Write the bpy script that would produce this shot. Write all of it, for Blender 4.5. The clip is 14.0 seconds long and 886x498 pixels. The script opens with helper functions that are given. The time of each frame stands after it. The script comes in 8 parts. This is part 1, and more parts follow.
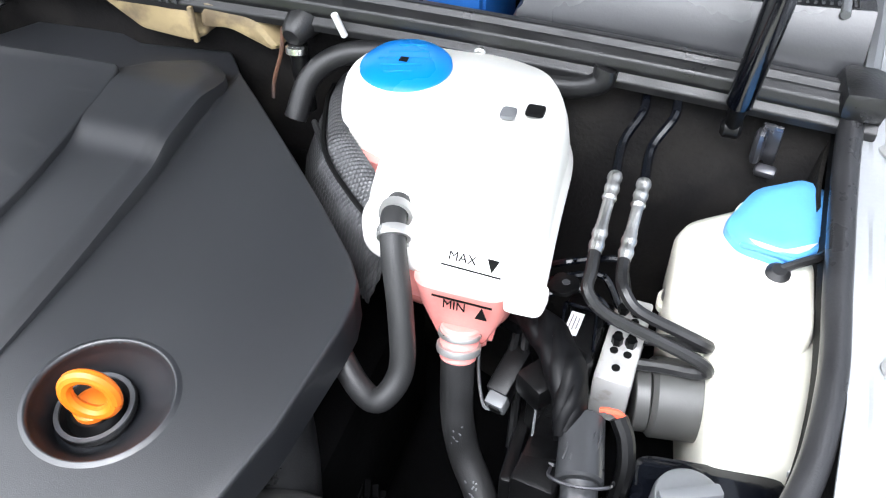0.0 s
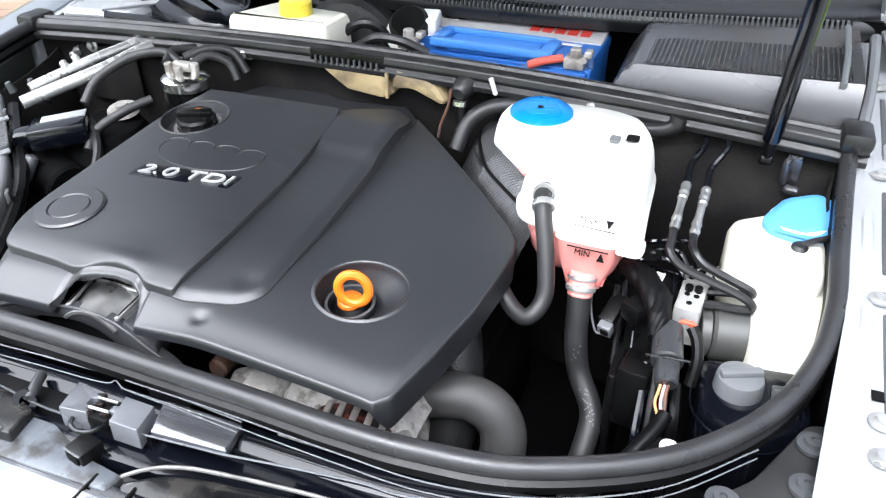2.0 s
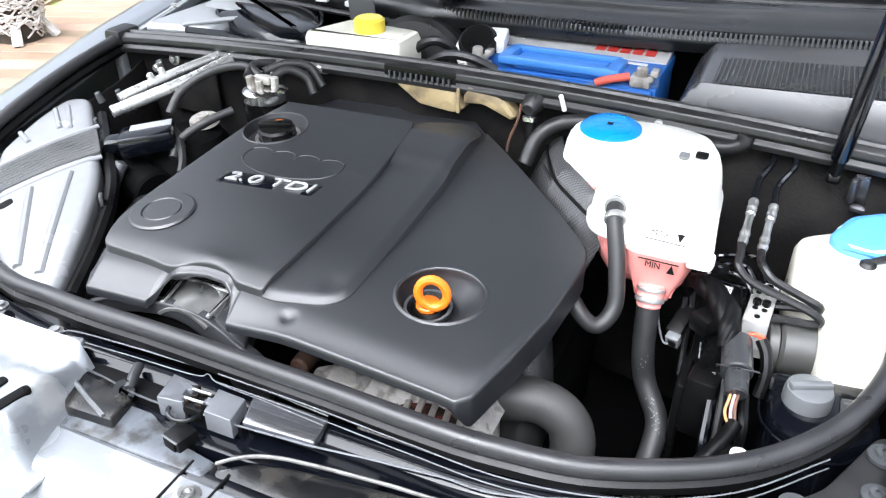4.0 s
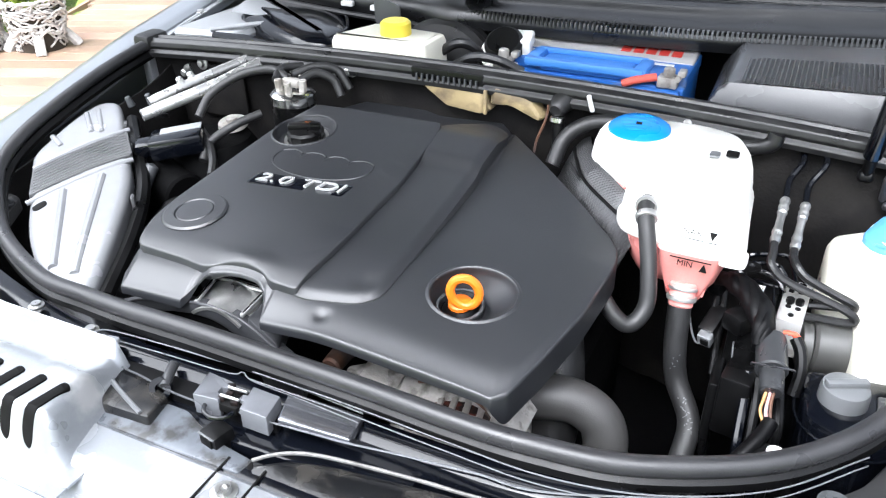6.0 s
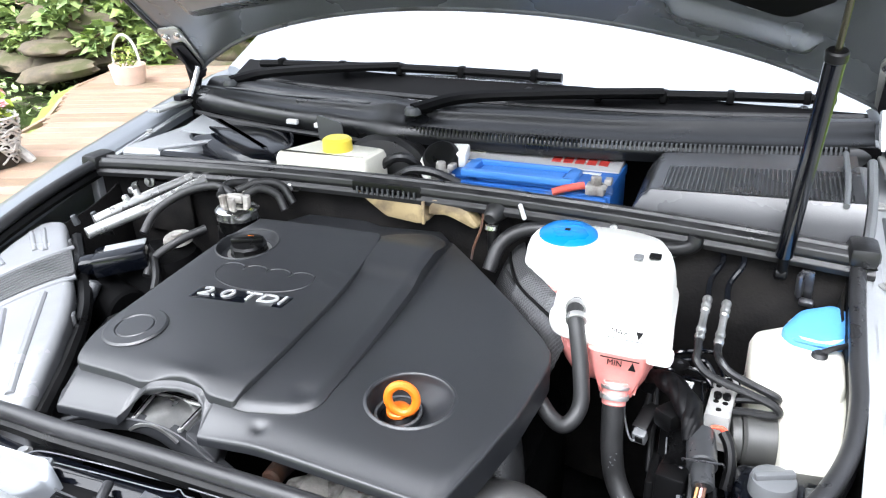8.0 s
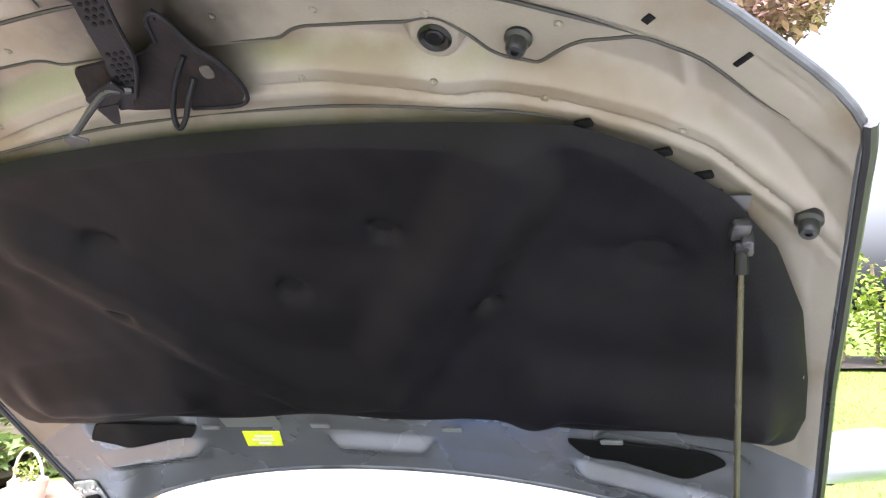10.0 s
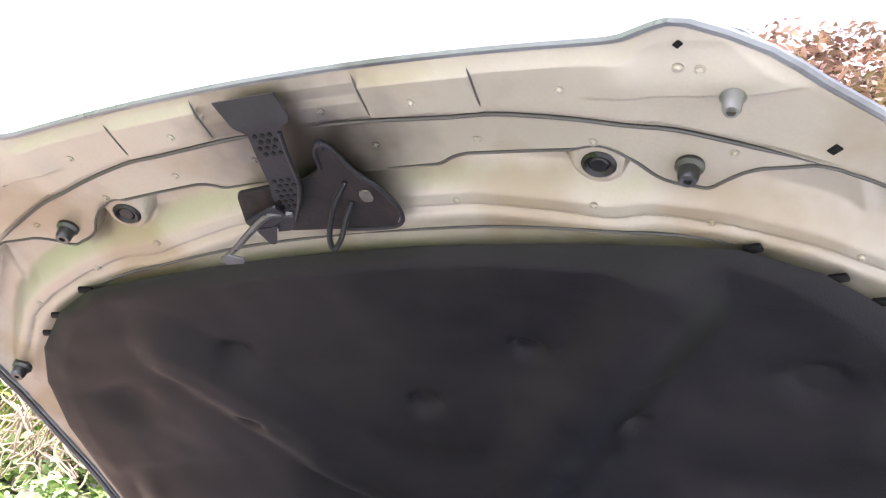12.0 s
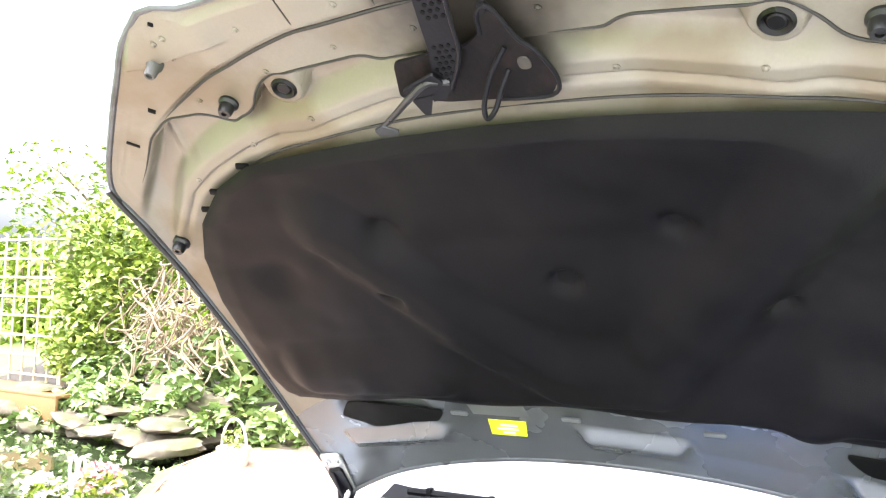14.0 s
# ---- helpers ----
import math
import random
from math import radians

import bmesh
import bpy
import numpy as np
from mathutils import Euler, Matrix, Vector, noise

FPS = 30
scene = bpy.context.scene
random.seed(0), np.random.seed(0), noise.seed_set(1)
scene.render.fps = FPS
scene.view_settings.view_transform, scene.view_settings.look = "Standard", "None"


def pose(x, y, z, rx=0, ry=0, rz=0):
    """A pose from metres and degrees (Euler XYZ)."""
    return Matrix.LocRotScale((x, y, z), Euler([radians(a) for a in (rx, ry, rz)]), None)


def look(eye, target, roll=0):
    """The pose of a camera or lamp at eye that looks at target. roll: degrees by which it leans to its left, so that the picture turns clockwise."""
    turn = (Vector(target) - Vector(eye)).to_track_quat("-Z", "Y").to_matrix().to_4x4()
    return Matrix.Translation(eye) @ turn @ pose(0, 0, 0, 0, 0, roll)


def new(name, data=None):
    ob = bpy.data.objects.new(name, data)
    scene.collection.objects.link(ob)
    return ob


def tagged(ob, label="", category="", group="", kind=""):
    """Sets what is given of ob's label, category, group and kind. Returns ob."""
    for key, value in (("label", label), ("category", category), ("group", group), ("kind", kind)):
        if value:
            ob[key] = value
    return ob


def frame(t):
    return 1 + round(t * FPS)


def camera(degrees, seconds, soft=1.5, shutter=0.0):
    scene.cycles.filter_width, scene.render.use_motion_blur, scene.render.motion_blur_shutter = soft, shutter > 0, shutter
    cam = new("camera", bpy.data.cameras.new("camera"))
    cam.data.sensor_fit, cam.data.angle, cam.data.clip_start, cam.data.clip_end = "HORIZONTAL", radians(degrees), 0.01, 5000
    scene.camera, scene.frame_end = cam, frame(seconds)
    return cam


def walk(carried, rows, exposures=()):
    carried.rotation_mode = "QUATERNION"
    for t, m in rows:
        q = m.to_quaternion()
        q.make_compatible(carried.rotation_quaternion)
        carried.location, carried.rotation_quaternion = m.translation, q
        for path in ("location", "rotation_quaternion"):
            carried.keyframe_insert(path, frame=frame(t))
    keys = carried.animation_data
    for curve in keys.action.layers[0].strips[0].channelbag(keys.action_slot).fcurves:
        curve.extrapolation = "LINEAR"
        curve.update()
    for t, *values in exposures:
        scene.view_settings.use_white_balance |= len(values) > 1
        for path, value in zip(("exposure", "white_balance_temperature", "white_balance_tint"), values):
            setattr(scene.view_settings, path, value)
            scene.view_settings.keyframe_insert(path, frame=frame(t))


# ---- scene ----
cam = camera(59.4, 14.0, soft=1.2)
PATH = [
    (0, (0.505, 0.199, 1.279), (0.04, 1.615, -0.055), -0.5),
    (0.5, (0.55, 0.116, 1.292), (-0.023, 1.511, -0.022), 0.1),
    (1, (0.513, -0.018, 1.301), (-0.099, 1.404, 0.035), -1.0),
    (1.5, (0.506, -0.108, 1.324), (-0.074, 1.403, 0.149), -0.1),
    (2, (0.509, -0.168, 1.343), (-0.104, 1.398, 0.259), 0.2),
    (2.5, (0.494, -0.206, 1.355), (-0.2, 1.367, 0.333), -0.7),
    (3, (0.478, -0.218, 1.361), (-0.253, 1.334, 0.334), -0.7),
    (3.2, (0.483, -0.219, 1.36), (-0.243, 1.332, 0.327), -0.5),
    (5.3, (0.465, -0.224, 1.348), (-0.233, 1.325, 0.293), -0.1),
    (5.5, (0.463, -0.228, 1.347), (-0.253, 1.316, 0.296), -0.0),
    (6, (0.465, -0.236, 1.349), (-0.28, 1.306, 0.316), -0.9),
    (6.5, (0.471, -0.242, 1.363), (-0.293, 1.338, 0.405), -0.9),
    (7, (0.481, -0.246, 1.365), (-0.241, 1.35, 0.401), -0.8),
    (7.2, (0.483, -0.246, 1.365), (-0.23, 1.355, 0.402), -1.0),
    (9.3, (0.534, -0.262, 1.397), (-0.104, 1.621, 1.2), -0.5),
    (9.5, (0.534, -0.267, 1.415), (-0.082, 1.632, 1.31), -0.5),
    (10, (0.513, -0.283, 1.485), (-0.036, 1.632, 1.657), -1.0),
    (10.5, (0.504, -0.283, 1.516), (-0.025, 1.624, 1.808), -1.2),
    (11, (0.486, -0.29, 1.535), (-0.062, 1.598, 1.904), -0.7),
    (11.5, (0.461, -0.295, 1.54), (-0.14, 1.576, 1.915), 0.0),
    (12, (0.423, -0.308, 1.538), (-0.285, 1.526, 1.905), 0.0),
    (12.5, (0.384, -0.327, 1.534), (-0.481, 1.438, 1.9), 0.1),
    (13, (0.371, -0.34, 1.52), (-0.55, 1.404, 1.85), 0.9),
    (13.5, (0.371, -0.339, 1.506), (-0.592, 1.395, 1.757), 1.8),
    (14, (0.368, -0.333, 1.479), (-0.58, 1.42, 1.638), 1.9),
]
EXPOSURES = [(0.0, 1.3, 5900, 10), (3.2, 1.35, 5900, 10), (7.2, 1.4, 5900, 10), (9.3, 1.15, 5900, 10), (9.6, 1.2, 5900, 10), (10.0, 2.05, 5880, 18), (10.4, 2.3, 5850, 22), (11.0, 2.5, 5800, 24), (12.5, 2.5, 5800, 20), (14.0, 2.5, 5950, 14)]
walk(cam, [(t, look(eye, target, roll)) for t, eye, target, roll in PATH], EXPOSURES)

# ---- light ----
world = bpy.data.worlds.new("sky")
scene.world = world
world.use_nodes = True
wn = world.node_tree
sky = wn.nodes.new("ShaderNodeTexSky")
sky.sky_type = "NISHITA"
sky.sun_disc = False
sky.sun_elevation, sky.sun_rotation = radians(60), radians(175)
sky.dust_density, sky.ozone_density = 9.0, 0.3
pale = wn.nodes.new("ShaderNodeHueSaturation")
pale.inputs["Saturation"].default_value, pale.inputs["Value"].default_value = 0.22, 1.12
wn.links.new(sky.outputs[0], pale.inputs["Color"])
wn.links.new(pale.outputs[0], wn.nodes["Background"].inputs[0])
wn.nodes["Background"].inputs[1].default_value = 0.165

sun = new("sun", bpy.data.lights.new("sun", "SUN"))
sun.data.energy, sun.data.angle, sun.data.color = 1.7, radians(55), (1.0, 0.97, 0.93)
sun.matrix_world = look((-4.2, -1.6, 4.6), (0, 0, 0))


# ---- materials ----
def mat(name, col, rough=0.5, metal=0.0, var=0.15, vscale=9.0, bump=0.1, bscale=160.0, stain=None, coat=0.0, rvar=0.12, island=0.0, obrand=0.0, ior=1.5, spec=0.5):
    """Principled surface with large and small variation; stain: (colour, share, scale)."""
    m = bpy.data.materials.new(name)
    m.use_nodes = True
    nt = m.node_tree
    b = nt.nodes["Principled BSDF"]
    tc = nt.nodes.new("ShaderNodeTexCoord")

    def noise_tex(scale, detail):
        n = nt.nodes.new("ShaderNodeTexNoise")
        n.inputs["Scale"].default_value, n.inputs["Detail"].default_value = scale, detail
        nt.links.new(tc.outputs["Object"], n.inputs["Vector"])
        return n.outputs["Fac"]

    def ramp(src, lo, hi, a, z):
        r = nt.nodes.new("ShaderNodeMapRange")
        r.inputs["From Min"].default_value, r.inputs["From Max"].default_value = lo, hi
        r.inputs["To Min"].default_value, r.inputs["To Max"].default_value = a, z
        nt.links.new(src, r.inputs["Value"])
        return r.outputs["Result"]

    def mix(fac, a, z):
        x = nt.nodes.new("ShaderNodeMix")
        x.data_type = "RGBA"
        nt.links.new(fac, x.inputs["Factor"])
        for sock, v in ((x.inputs["A"], a), (x.inputs["B"], z)):
            if isinstance(v, tuple):
                sock.default_value = (*v, 1)
            else:
                nt.links.new(v, sock)
        return x.outputs["Result"]

    big = noise_tex(vscale, 4)
    fine = noise_tex(bscale, 3)
    dark = tuple(c * (1 - var) for c in col)
    light = tuple(min(1, c * (1 + var)) for c in col)
    c = mix(ramp(big, 0.3, 0.7, 0, 1), dark, light)
    c = mix(ramp(fine, 0.35, 0.65, 0, 0.35), c, dark)
    if stain:
        sc, share, sscale = stain
        s = noise_tex(sscale, 6)
        c = mix(ramp(s, 0.62 - share * 0.5, 0.72 - share * 0.3, 0, 0.85), c, sc)
    if island or obrand:
        gi = nt.nodes.new("ShaderNodeNewGeometry" if island else "ShaderNodeObjectInfo")
        rnd = gi.outputs["Random Per Island" if island else "Random"]
        amt = island or obrand
        hsv = nt.nodes.new("ShaderNodeHueSaturation")
        nt.links.new(c, hsv.inputs["Color"])
        nt.links.new(ramp(rnd, 0, 1, 1 - amt, 1 + amt), hsv.inputs["Value"])
        nt.links.new(ramp(rnd, 0, 1, 0.5 + amt * 0.05, 0.5 - amt * 0.05), hsv.inputs["Hue"])
        c = hsv.outputs["Color"]
    nt.links.new(c, b.inputs["Base Color"])
    nt.links.new(ramp(big, 0.3, 0.7, max(0.02, rough - rvar), min(1, rough + rvar)), b.inputs["Roughness"])
    b.inputs["Metallic"].default_value = metal
    b.inputs["IOR"].default_value = ior
    b.inputs["Specular IOR Level"].default_value = spec
    b.inputs["Coat Weight"].default_value = coat
    b.inputs["Coat Roughness"].default_value = 0.06
    if bump:
        bp = nt.nodes.new("ShaderNodeBump")
        bp.inputs["Strength"].default_value, bp.inputs["Distance"].default_value = bump, 0.002
        nt.links.new(fine, bp.inputs["Height"])
        nt.links.new(bp.outputs["Normal"], b.inputs["Normal"])
    return m


cover_m = mat("cover_plastic", (0.0096, 0.0105, 0.0130), 0.43, var=0.10, vscale=5, bump=0.14, bscale=1400, rvar=0.05, spec=1.0)
black_m = mat("black_plastic", (0.0032, 0.0032, 0.0034), 0.34, var=0.3, vscale=14, bump=0.10, bscale=500, spec=0.25)
gloss_black_m = mat("gloss_black_plastic", (0.0026, 0.0032, 0.0052), 0.13, var=0.3, vscale=11, bump=0.05, bscale=300, rvar=0.08)
grimy_black_m = mat("dusty_black_plastic", (0.006, 0.0062, 0.007), 0.25, var=0.3, vscale=11, bump=0.08, bscale=300, rvar=0.12, stain=((0.030, 0.028, 0.025), 0.30, 30))
rubber_m = mat("black_rubber", (0.012, 0.012, 0.0125), 0.38, var=0.25, vscale=20, bump=0.15, bscale=500)
dusty_rubber_m = mat("dusty_rubber", (0.075, 0.073, 0.066), 0.6, var=0.2, vscale=30, bump=0.1)
seal_m = mat("seal_rubber", (0.022, 0.022, 0.0235), 0.36, var=0.2, vscale=20, bump=0.12, bscale=500)
grey_hose_m = mat("grey_hose_rubber", (0.040, 0.039, 0.038), 0.5, var=0.15, vscale=25, bump=0.12, bscale=600, rvar=0.08)
hose_m = mat("hose_rubber", (0.017, 0.017, 0.0175), 0.5, var=0.18, vscale=30, bump=0.12, bscale=700, rvar=0.08)
# near-black so that low, hidden parts carry the bay's shade in their colour
dark_m = mat("deep_shade_black", (0.003, 0.003, 0.0032), 0.7, var=0.4, vscale=12, bump=0.3, bscale=120, spec=0.04)
felt_m = mat("bulkhead_felt", (0.0065, 0.006, 0.006), 0.8, var=0.35, vscale=10, bump=0.5, bscale=220, stain=((0.016, 0.0145, 0.013), 0.2, 9), spec=0.15)
paint_m = mat("silver_grey_paint", (0.34, 0.36, 0.39), 0.34, metal=0.55, var=0.06, vscale=5, bump=0.03, bscale=900, coat=0.6, rvar=0.06)
# body silver made darker: the wing's shade and dark reflections painted in
shaded_paint_m = mat("shaded_wing_paint", (0.21, 0.225, 0.245), 0.32, metal=0.4, var=0.08, vscale=5, bump=0.03, bscale=900, coat=0.7, rvar=0.05)
# the bonnet's silver paint, bluish sky light put into its tone
sky_lit_paint_m = mat("sky_lit_inner_paint", (0.175, 0.186, 0.202), 0.27, metal=0.6, var=0.08, vscale=6, bump=0.05, bscale=260, rvar=0.06)
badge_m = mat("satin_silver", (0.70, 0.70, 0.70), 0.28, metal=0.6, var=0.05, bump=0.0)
# dust on the silver paint, plus warm ground light put into its tone
inner_paint_m = mat("dusty_warm_lit_paint", (0.208, 0.187, 0.152), 0.38, metal=0.24, var=0.10, vscale=6, bump=0.05, bscale=260, stain=((0.15, 0.118, 0.075), 0.24, 7), rvar=0.06)
scuttle_m = mat("scuttle_plastic", (0.009, 0.0095, 0.0105), 0.36, var=0.3, vscale=14, bump=0.10, bscale=500, spec=0.6)
# silver paint darkened to the shaded fold's tone, with grime stains
hem_m = mat("shaded_grimy_hem_paint", (0.115, 0.12, 0.13), 0.36, metal=0.4, var=0.15, vscale=9, bump=0.03, stain=((0.05, 0.048, 0.047), 0.2, 14))
frit_m = mat("black_glass_print", (0.003, 0.003, 0.0033), 0.5, var=0.2, bump=0.0, spec=0.08)
# dark tone standing in for shade at the bonnet's pressed steps
step_shade_m = mat("step_shade", (0.020, 0.018, 0.016), 0.6, var=0.3, bump=0.1)
valve_m = mat("machined_aluminium", (0.40, 0.395, 0.385), 0.42, metal=0.25, var=0.15, vscale=40, bump=0.1, stain=((0.25, 0.23, 0.20), 0.18, 60))
motor_m = mat("grey_motor_can", (0.065, 0.065, 0.062), 0.42, metal=0.2, var=0.15, vscale=20, bump=0.08)
sleeve_m = mat("creased_rubber", (0.0028, 0.0028, 0.0032), 0.42, var=0.3, vscale=30, bump=0.3, bscale=90, spec=0.15)
plug_m = mat("dark_grey_plug", (0.030, 0.031, 0.033), 0.36, var=0.15, vscale=30, bump=0.05)
shelf_m = mat("dusty_blue_grey_panel", (0.115, 0.125, 0.14), 0.32, metal=0.3, var=0.2, vscale=25, bump=0.08, stain=((0.035, 0.033, 0.03), 0.3, 45))
# pale tone painting the sky's glint on black flange edges
flange_glint_m = mat("flange_glint", (0.21, 0.215, 0.23), 0.3, metal=0.5, var=0.1, bump=0.0)
housing_m = mat("grey_latch_housing", (0.15, 0.155, 0.168), 0.28, metal=0.35, var=0.12, vscale=12, bump=0.05)
plate_m = mat("dark_reflective_plate", (0.20, 0.205, 0.225), 0.10, metal=0.85, var=0.15, vscale=14, bump=0.02, rvar=0.05)
rim_m = mat("worn_silver_rim", (0.16, 0.155, 0.15), 0.4, metal=0.3, var=0.3, vscale=30, bump=0.1, stain=((0.05, 0.045, 0.04), 0.3, 40))
rail_m = mat("dusty_silver_rail", (0.29, 0.30, 0.31), 0.42, metal=0.2, var=0.1, vscale=9, bump=0.08, bscale=300)
bumper_m = mat("silver_front_panel", (0.3, 0.315, 0.335), 0.28, metal=0.45, var=0.12, vscale=8, bump=0.06, bscale=300, coat=0.4, stain=((0.5, 0.5, 0.5), 0.15, 16))
tank_m = mat("white_tank_plastic", (0.83, 0.82, 0.78), 0.38, var=0.04, vscale=12, bump=0.05, bscale=300)
tank2_m = mat("cream_tank_plastic", (0.74, 0.72, 0.62), 0.4, var=0.08, vscale=12, bump=0.06, bscale=300)
pink_m = mat("pink_coolant_plastic", (0.80, 0.30, 0.27), 0.35, var=0.12, vscale=18, bump=0.03, bscale=300)
blue_m = mat("blue_cap_plastic", (0.012, 0.20, 0.62), 0.3, var=0.1, bump=0.05, bscale=300)
sky_blue_m = mat("light_blue_cap_plastic", (0.10, 0.31, 0.68), 0.3, var=0.1, bump=0.05, bscale=300)
batt_m = mat("blue_battery_case", (0.022, 0.12, 0.42), 0.4, var=0.15, vscale=15, bump=0.08, bscale=300, stain=((0.15, 0.2, 0.3), 0.12, 25))
batt_label_m = mat("silver_battery_label", (0.42, 0.42, 0.42), 0.4, metal=0.0, var=0.1, bump=0.03)
red_m = mat("red_mark", (0.55, 0.05, 0.04), 0.4, bump=0.0)
orange_m = mat("orange_plastic", (0.74, 0.165, 0.006), 0.38, var=0.1, bump=0.05)
yellow_m = mat("yellow_plastic", (0.78, 0.62, 0.06), 0.4, var=0.08, bump=0.05)
sticker_m = mat("yellow_sticker", (0.72, 0.80, 0.02), 0.45, var=0.06, bump=0.0)
white_mark_m = mat("white_print", (0.75, 0.75, 0.74), 0.5, bump=0.0)
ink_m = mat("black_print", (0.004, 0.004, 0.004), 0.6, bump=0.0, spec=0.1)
steel_m = mat("dull_steel", (0.5, 0.5, 0.49), 0.38, metal=0.9, var=0.2, vscale=40, bump=0.15, bscale=300)
chrome_m = mat("bright_metal", (0.72, 0.72, 0.71), 0.18, metal=1.0, var=0.1, bump=0.05)
alu_m = mat("weathered_aluminium", (0.52, 0.50, 0.47), 0.6, metal=0.55, var=0.3, vscale=30, bump=0.4, bscale=160, stain=((0.16, 0.14, 0.12), 0.3, 30))
zinc_m = mat("zinc_plated", (0.42, 0.42, 0.41), 0.35, metal=0.6, var=0.2, vscale=40, bump=0.1)
silver_pipe_m = mat("silver_pipe", (0.62, 0.62, 0.61), 0.28, metal=0.7, var=0.15, vscale=30, bump=0.1)
rust_m = mat("rusty_steel", (0.13, 0.065, 0.04), 0.7, metal=0.3, var=0.4, vscale=40, bump=0.4, bscale=200, stain=((0.05, 0.045, 0.045), 0.4, 30))
arm_m = mat("dull_lever_steel", (0.055, 0.055, 0.058), 0.35, metal=0.6, var=0.25, vscale=40, bump=0.1)
latch_m = mat("blackened_latch_steel", (0.0095, 0.0090, 0.0115), 0.45, metal=0.2, var=0.25, vscale=30, bump=0.15, spec=0.2)
rusty_latch_m = mat("rusty_latch_steel", (0.0060, 0.0048, 0.0052), 0.55, metal=0.15, var=0.3, vscale=30, bump=0.25, spec=0.2, stain=((0.016, 0.010, 0.009), 0.25, 34))
lever_m = mat("worn_lever_steel", (0.13, 0.13, 0.14), 0.32, metal=0.8, var=0.2, vscale=40, bump=0.1)
beige_m = mat("beige_plastic", (0.36, 0.28, 0.15), 0.5, var=0.2, vscale=14, bump=0.1, stain=((0.12, 0.09, 0.06), 0.25, 20))
pad_m = mat("bonnet_insulation", (0.0029, 0.0026, 0.0035), 0.53, var=0.3, vscale=5, bump=0.25, bscale=420, stain=((0.0066, 0.0058, 0.0063), 0.34, 5), spec=0.13)
mesh_foil_m = mat("heat_shield_foil", (0.095, 0.095, 0.098), 0.42, metal=0.7, var=0.25, vscale=60, bump=0.2, bscale=300)
grey_m = mat("grey_plastic", (0.055, 0.058, 0.062), 0.42, var=0.12, bump=0.1, bscale=300)
mid_grey_m = mat("mid_grey_plastic", (0.13, 0.135, 0.14), 0.4, var=0.12, bump=0.1, bscale=300)
# raised to grey so the base colour carries the sky's sheen
airbox_m = mat("airbox_plastic", (0.19, 0.194, 0.202), 0.24, var=0.08, vscale=10, bump=0.03, bscale=500, rvar=0.05, ior=1.7)
band_m = mat("airbox_mesh_band", (0.06, 0.061, 0.063), 0.5, var=0.1, bump=0.5, bscale=420)
wire_orange_m = mat("orange_wire", (0.36, 0.20, 0.07), 0.45, bump=0.0)
wire_pink_m = mat("pink_wire", (0.45, 0.26, 0.25), 0.45, bump=0.0)
glass_m = mat("dark_window_glass", (0.70, 0.73, 0.75), 0.04, metal=0.75, var=0.05, bump=0.0, rvar=0.02)
rod_m = mat("strut_rod", (0.065, 0.061, 0.042), 0.3, metal=0.9, var=0.15, bump=0.0)
tyre_m = mat("tyre_rubber", (0.02, 0.02, 0.02), 0.8, bump=0.2)

wood_m = mat("deck_wood", (0.27, 0.185, 0.13), 0.6, var=0.2, vscale=6, bump=0.3, bscale=70, stain=((0.3, 0.2, 0.13), 0.2, 10), obrand=0.22)
grass_m = mat("grass_ground", (0.17, 0.25, 0.04), 0.9, var=0.3, vscale=0.8, bump=0.6, bscale=60)
blade_m = mat("grass_blade", (0.20, 0.31, 0.045), 0.7, var=0.3, vscale=1.2, bump=0.0, island=0.35)
leaf_m = mat("green_leaf", (0.245, 0.315, 0.055), 0.5, var=0.3, vscale=1.5, bump=0.0, island=0.45)
hedge_m = mat("yellow_green_leaf", (0.22, 0.30, 0.03), 0.5, var=0.3, vscale=1.2, bump=0.0, island=0.4)
copper_m = mat("copper_leaf", (0.33, 0.22, 0.18), 0.5, var=0.3, vscale=1.5, bump=0.0, island=0.45)
bark_m = mat("bark", (0.20, 0.15, 0.10), 0.85, var=0.35, vscale=10, bump=0.6, bscale=60)
stem_m = mat("dry_stem", (0.25, 0.185, 0.12), 0.8, var=0.3, vscale=12, bump=0.2, bscale=90)
rock_m = mat("mossy_rock", (0.125, 0.10, 0.066), 0.85, var=0.45, vscale=7, bump=0.8, bscale=40, stain=((0.06, 0.065, 0.02), 0.3, 6))
ivy_m = mat("pale_ivy_leaf", (0.25, 0.34, 0.11), 0.45, var=0.3, vscale=1.5, bump=0.0, island=0.4)
soil_m = mat("dark_soil", (0.045, 0.035, 0.025), 0.95, var=0.4, vscale=8, bump=0.8, bscale=50)
water_m = mat("pond_water", (0.022, 0.032, 0.012), 0.06, var=0.4, vscale=3, bump=0.25, bscale=14, rvar=0.03)
wicker_m = mat("whitewashed_wicker", (0.55, 0.53, 0.50), 0.8, var=0.3, vscale=40, bump=0.3)
petal_m = mat("pink_petals", (0.78, 0.42, 0.45), 0.6, var=0.2, vscale=20, bump=0.0, island=0.3)
white_petal_m = mat("white_petals", (0.8, 0.78, 0.74), 0.6, var=0.1, bump=0.0)
trellis_m = mat("weathered_trellis_wood", (0.42, 0.36, 0.26), 0.7, var=0.2, vscale=8, bump=0.3, bscale=80)
brick_m = mat("red_edging", (0.32, 0.13, 0.08), 0.8, var=0.25, vscale=10, bump=0.5, bscale=60)
pave_m = mat("grey_paving", (0.46, 0.45, 0.43), 0.85, var=0.2, vscale=4, bump=0.5, bscale=70)


# ---- shapes ----
BASE = {}


def thing(name, at, label, category, group="", kind=""):
    e = new(name)
    e.empty_display_size = 0.05
    e.location = at
    BASE[e.name] = Vector(at)
    return tagged(e, label, category, group, kind)


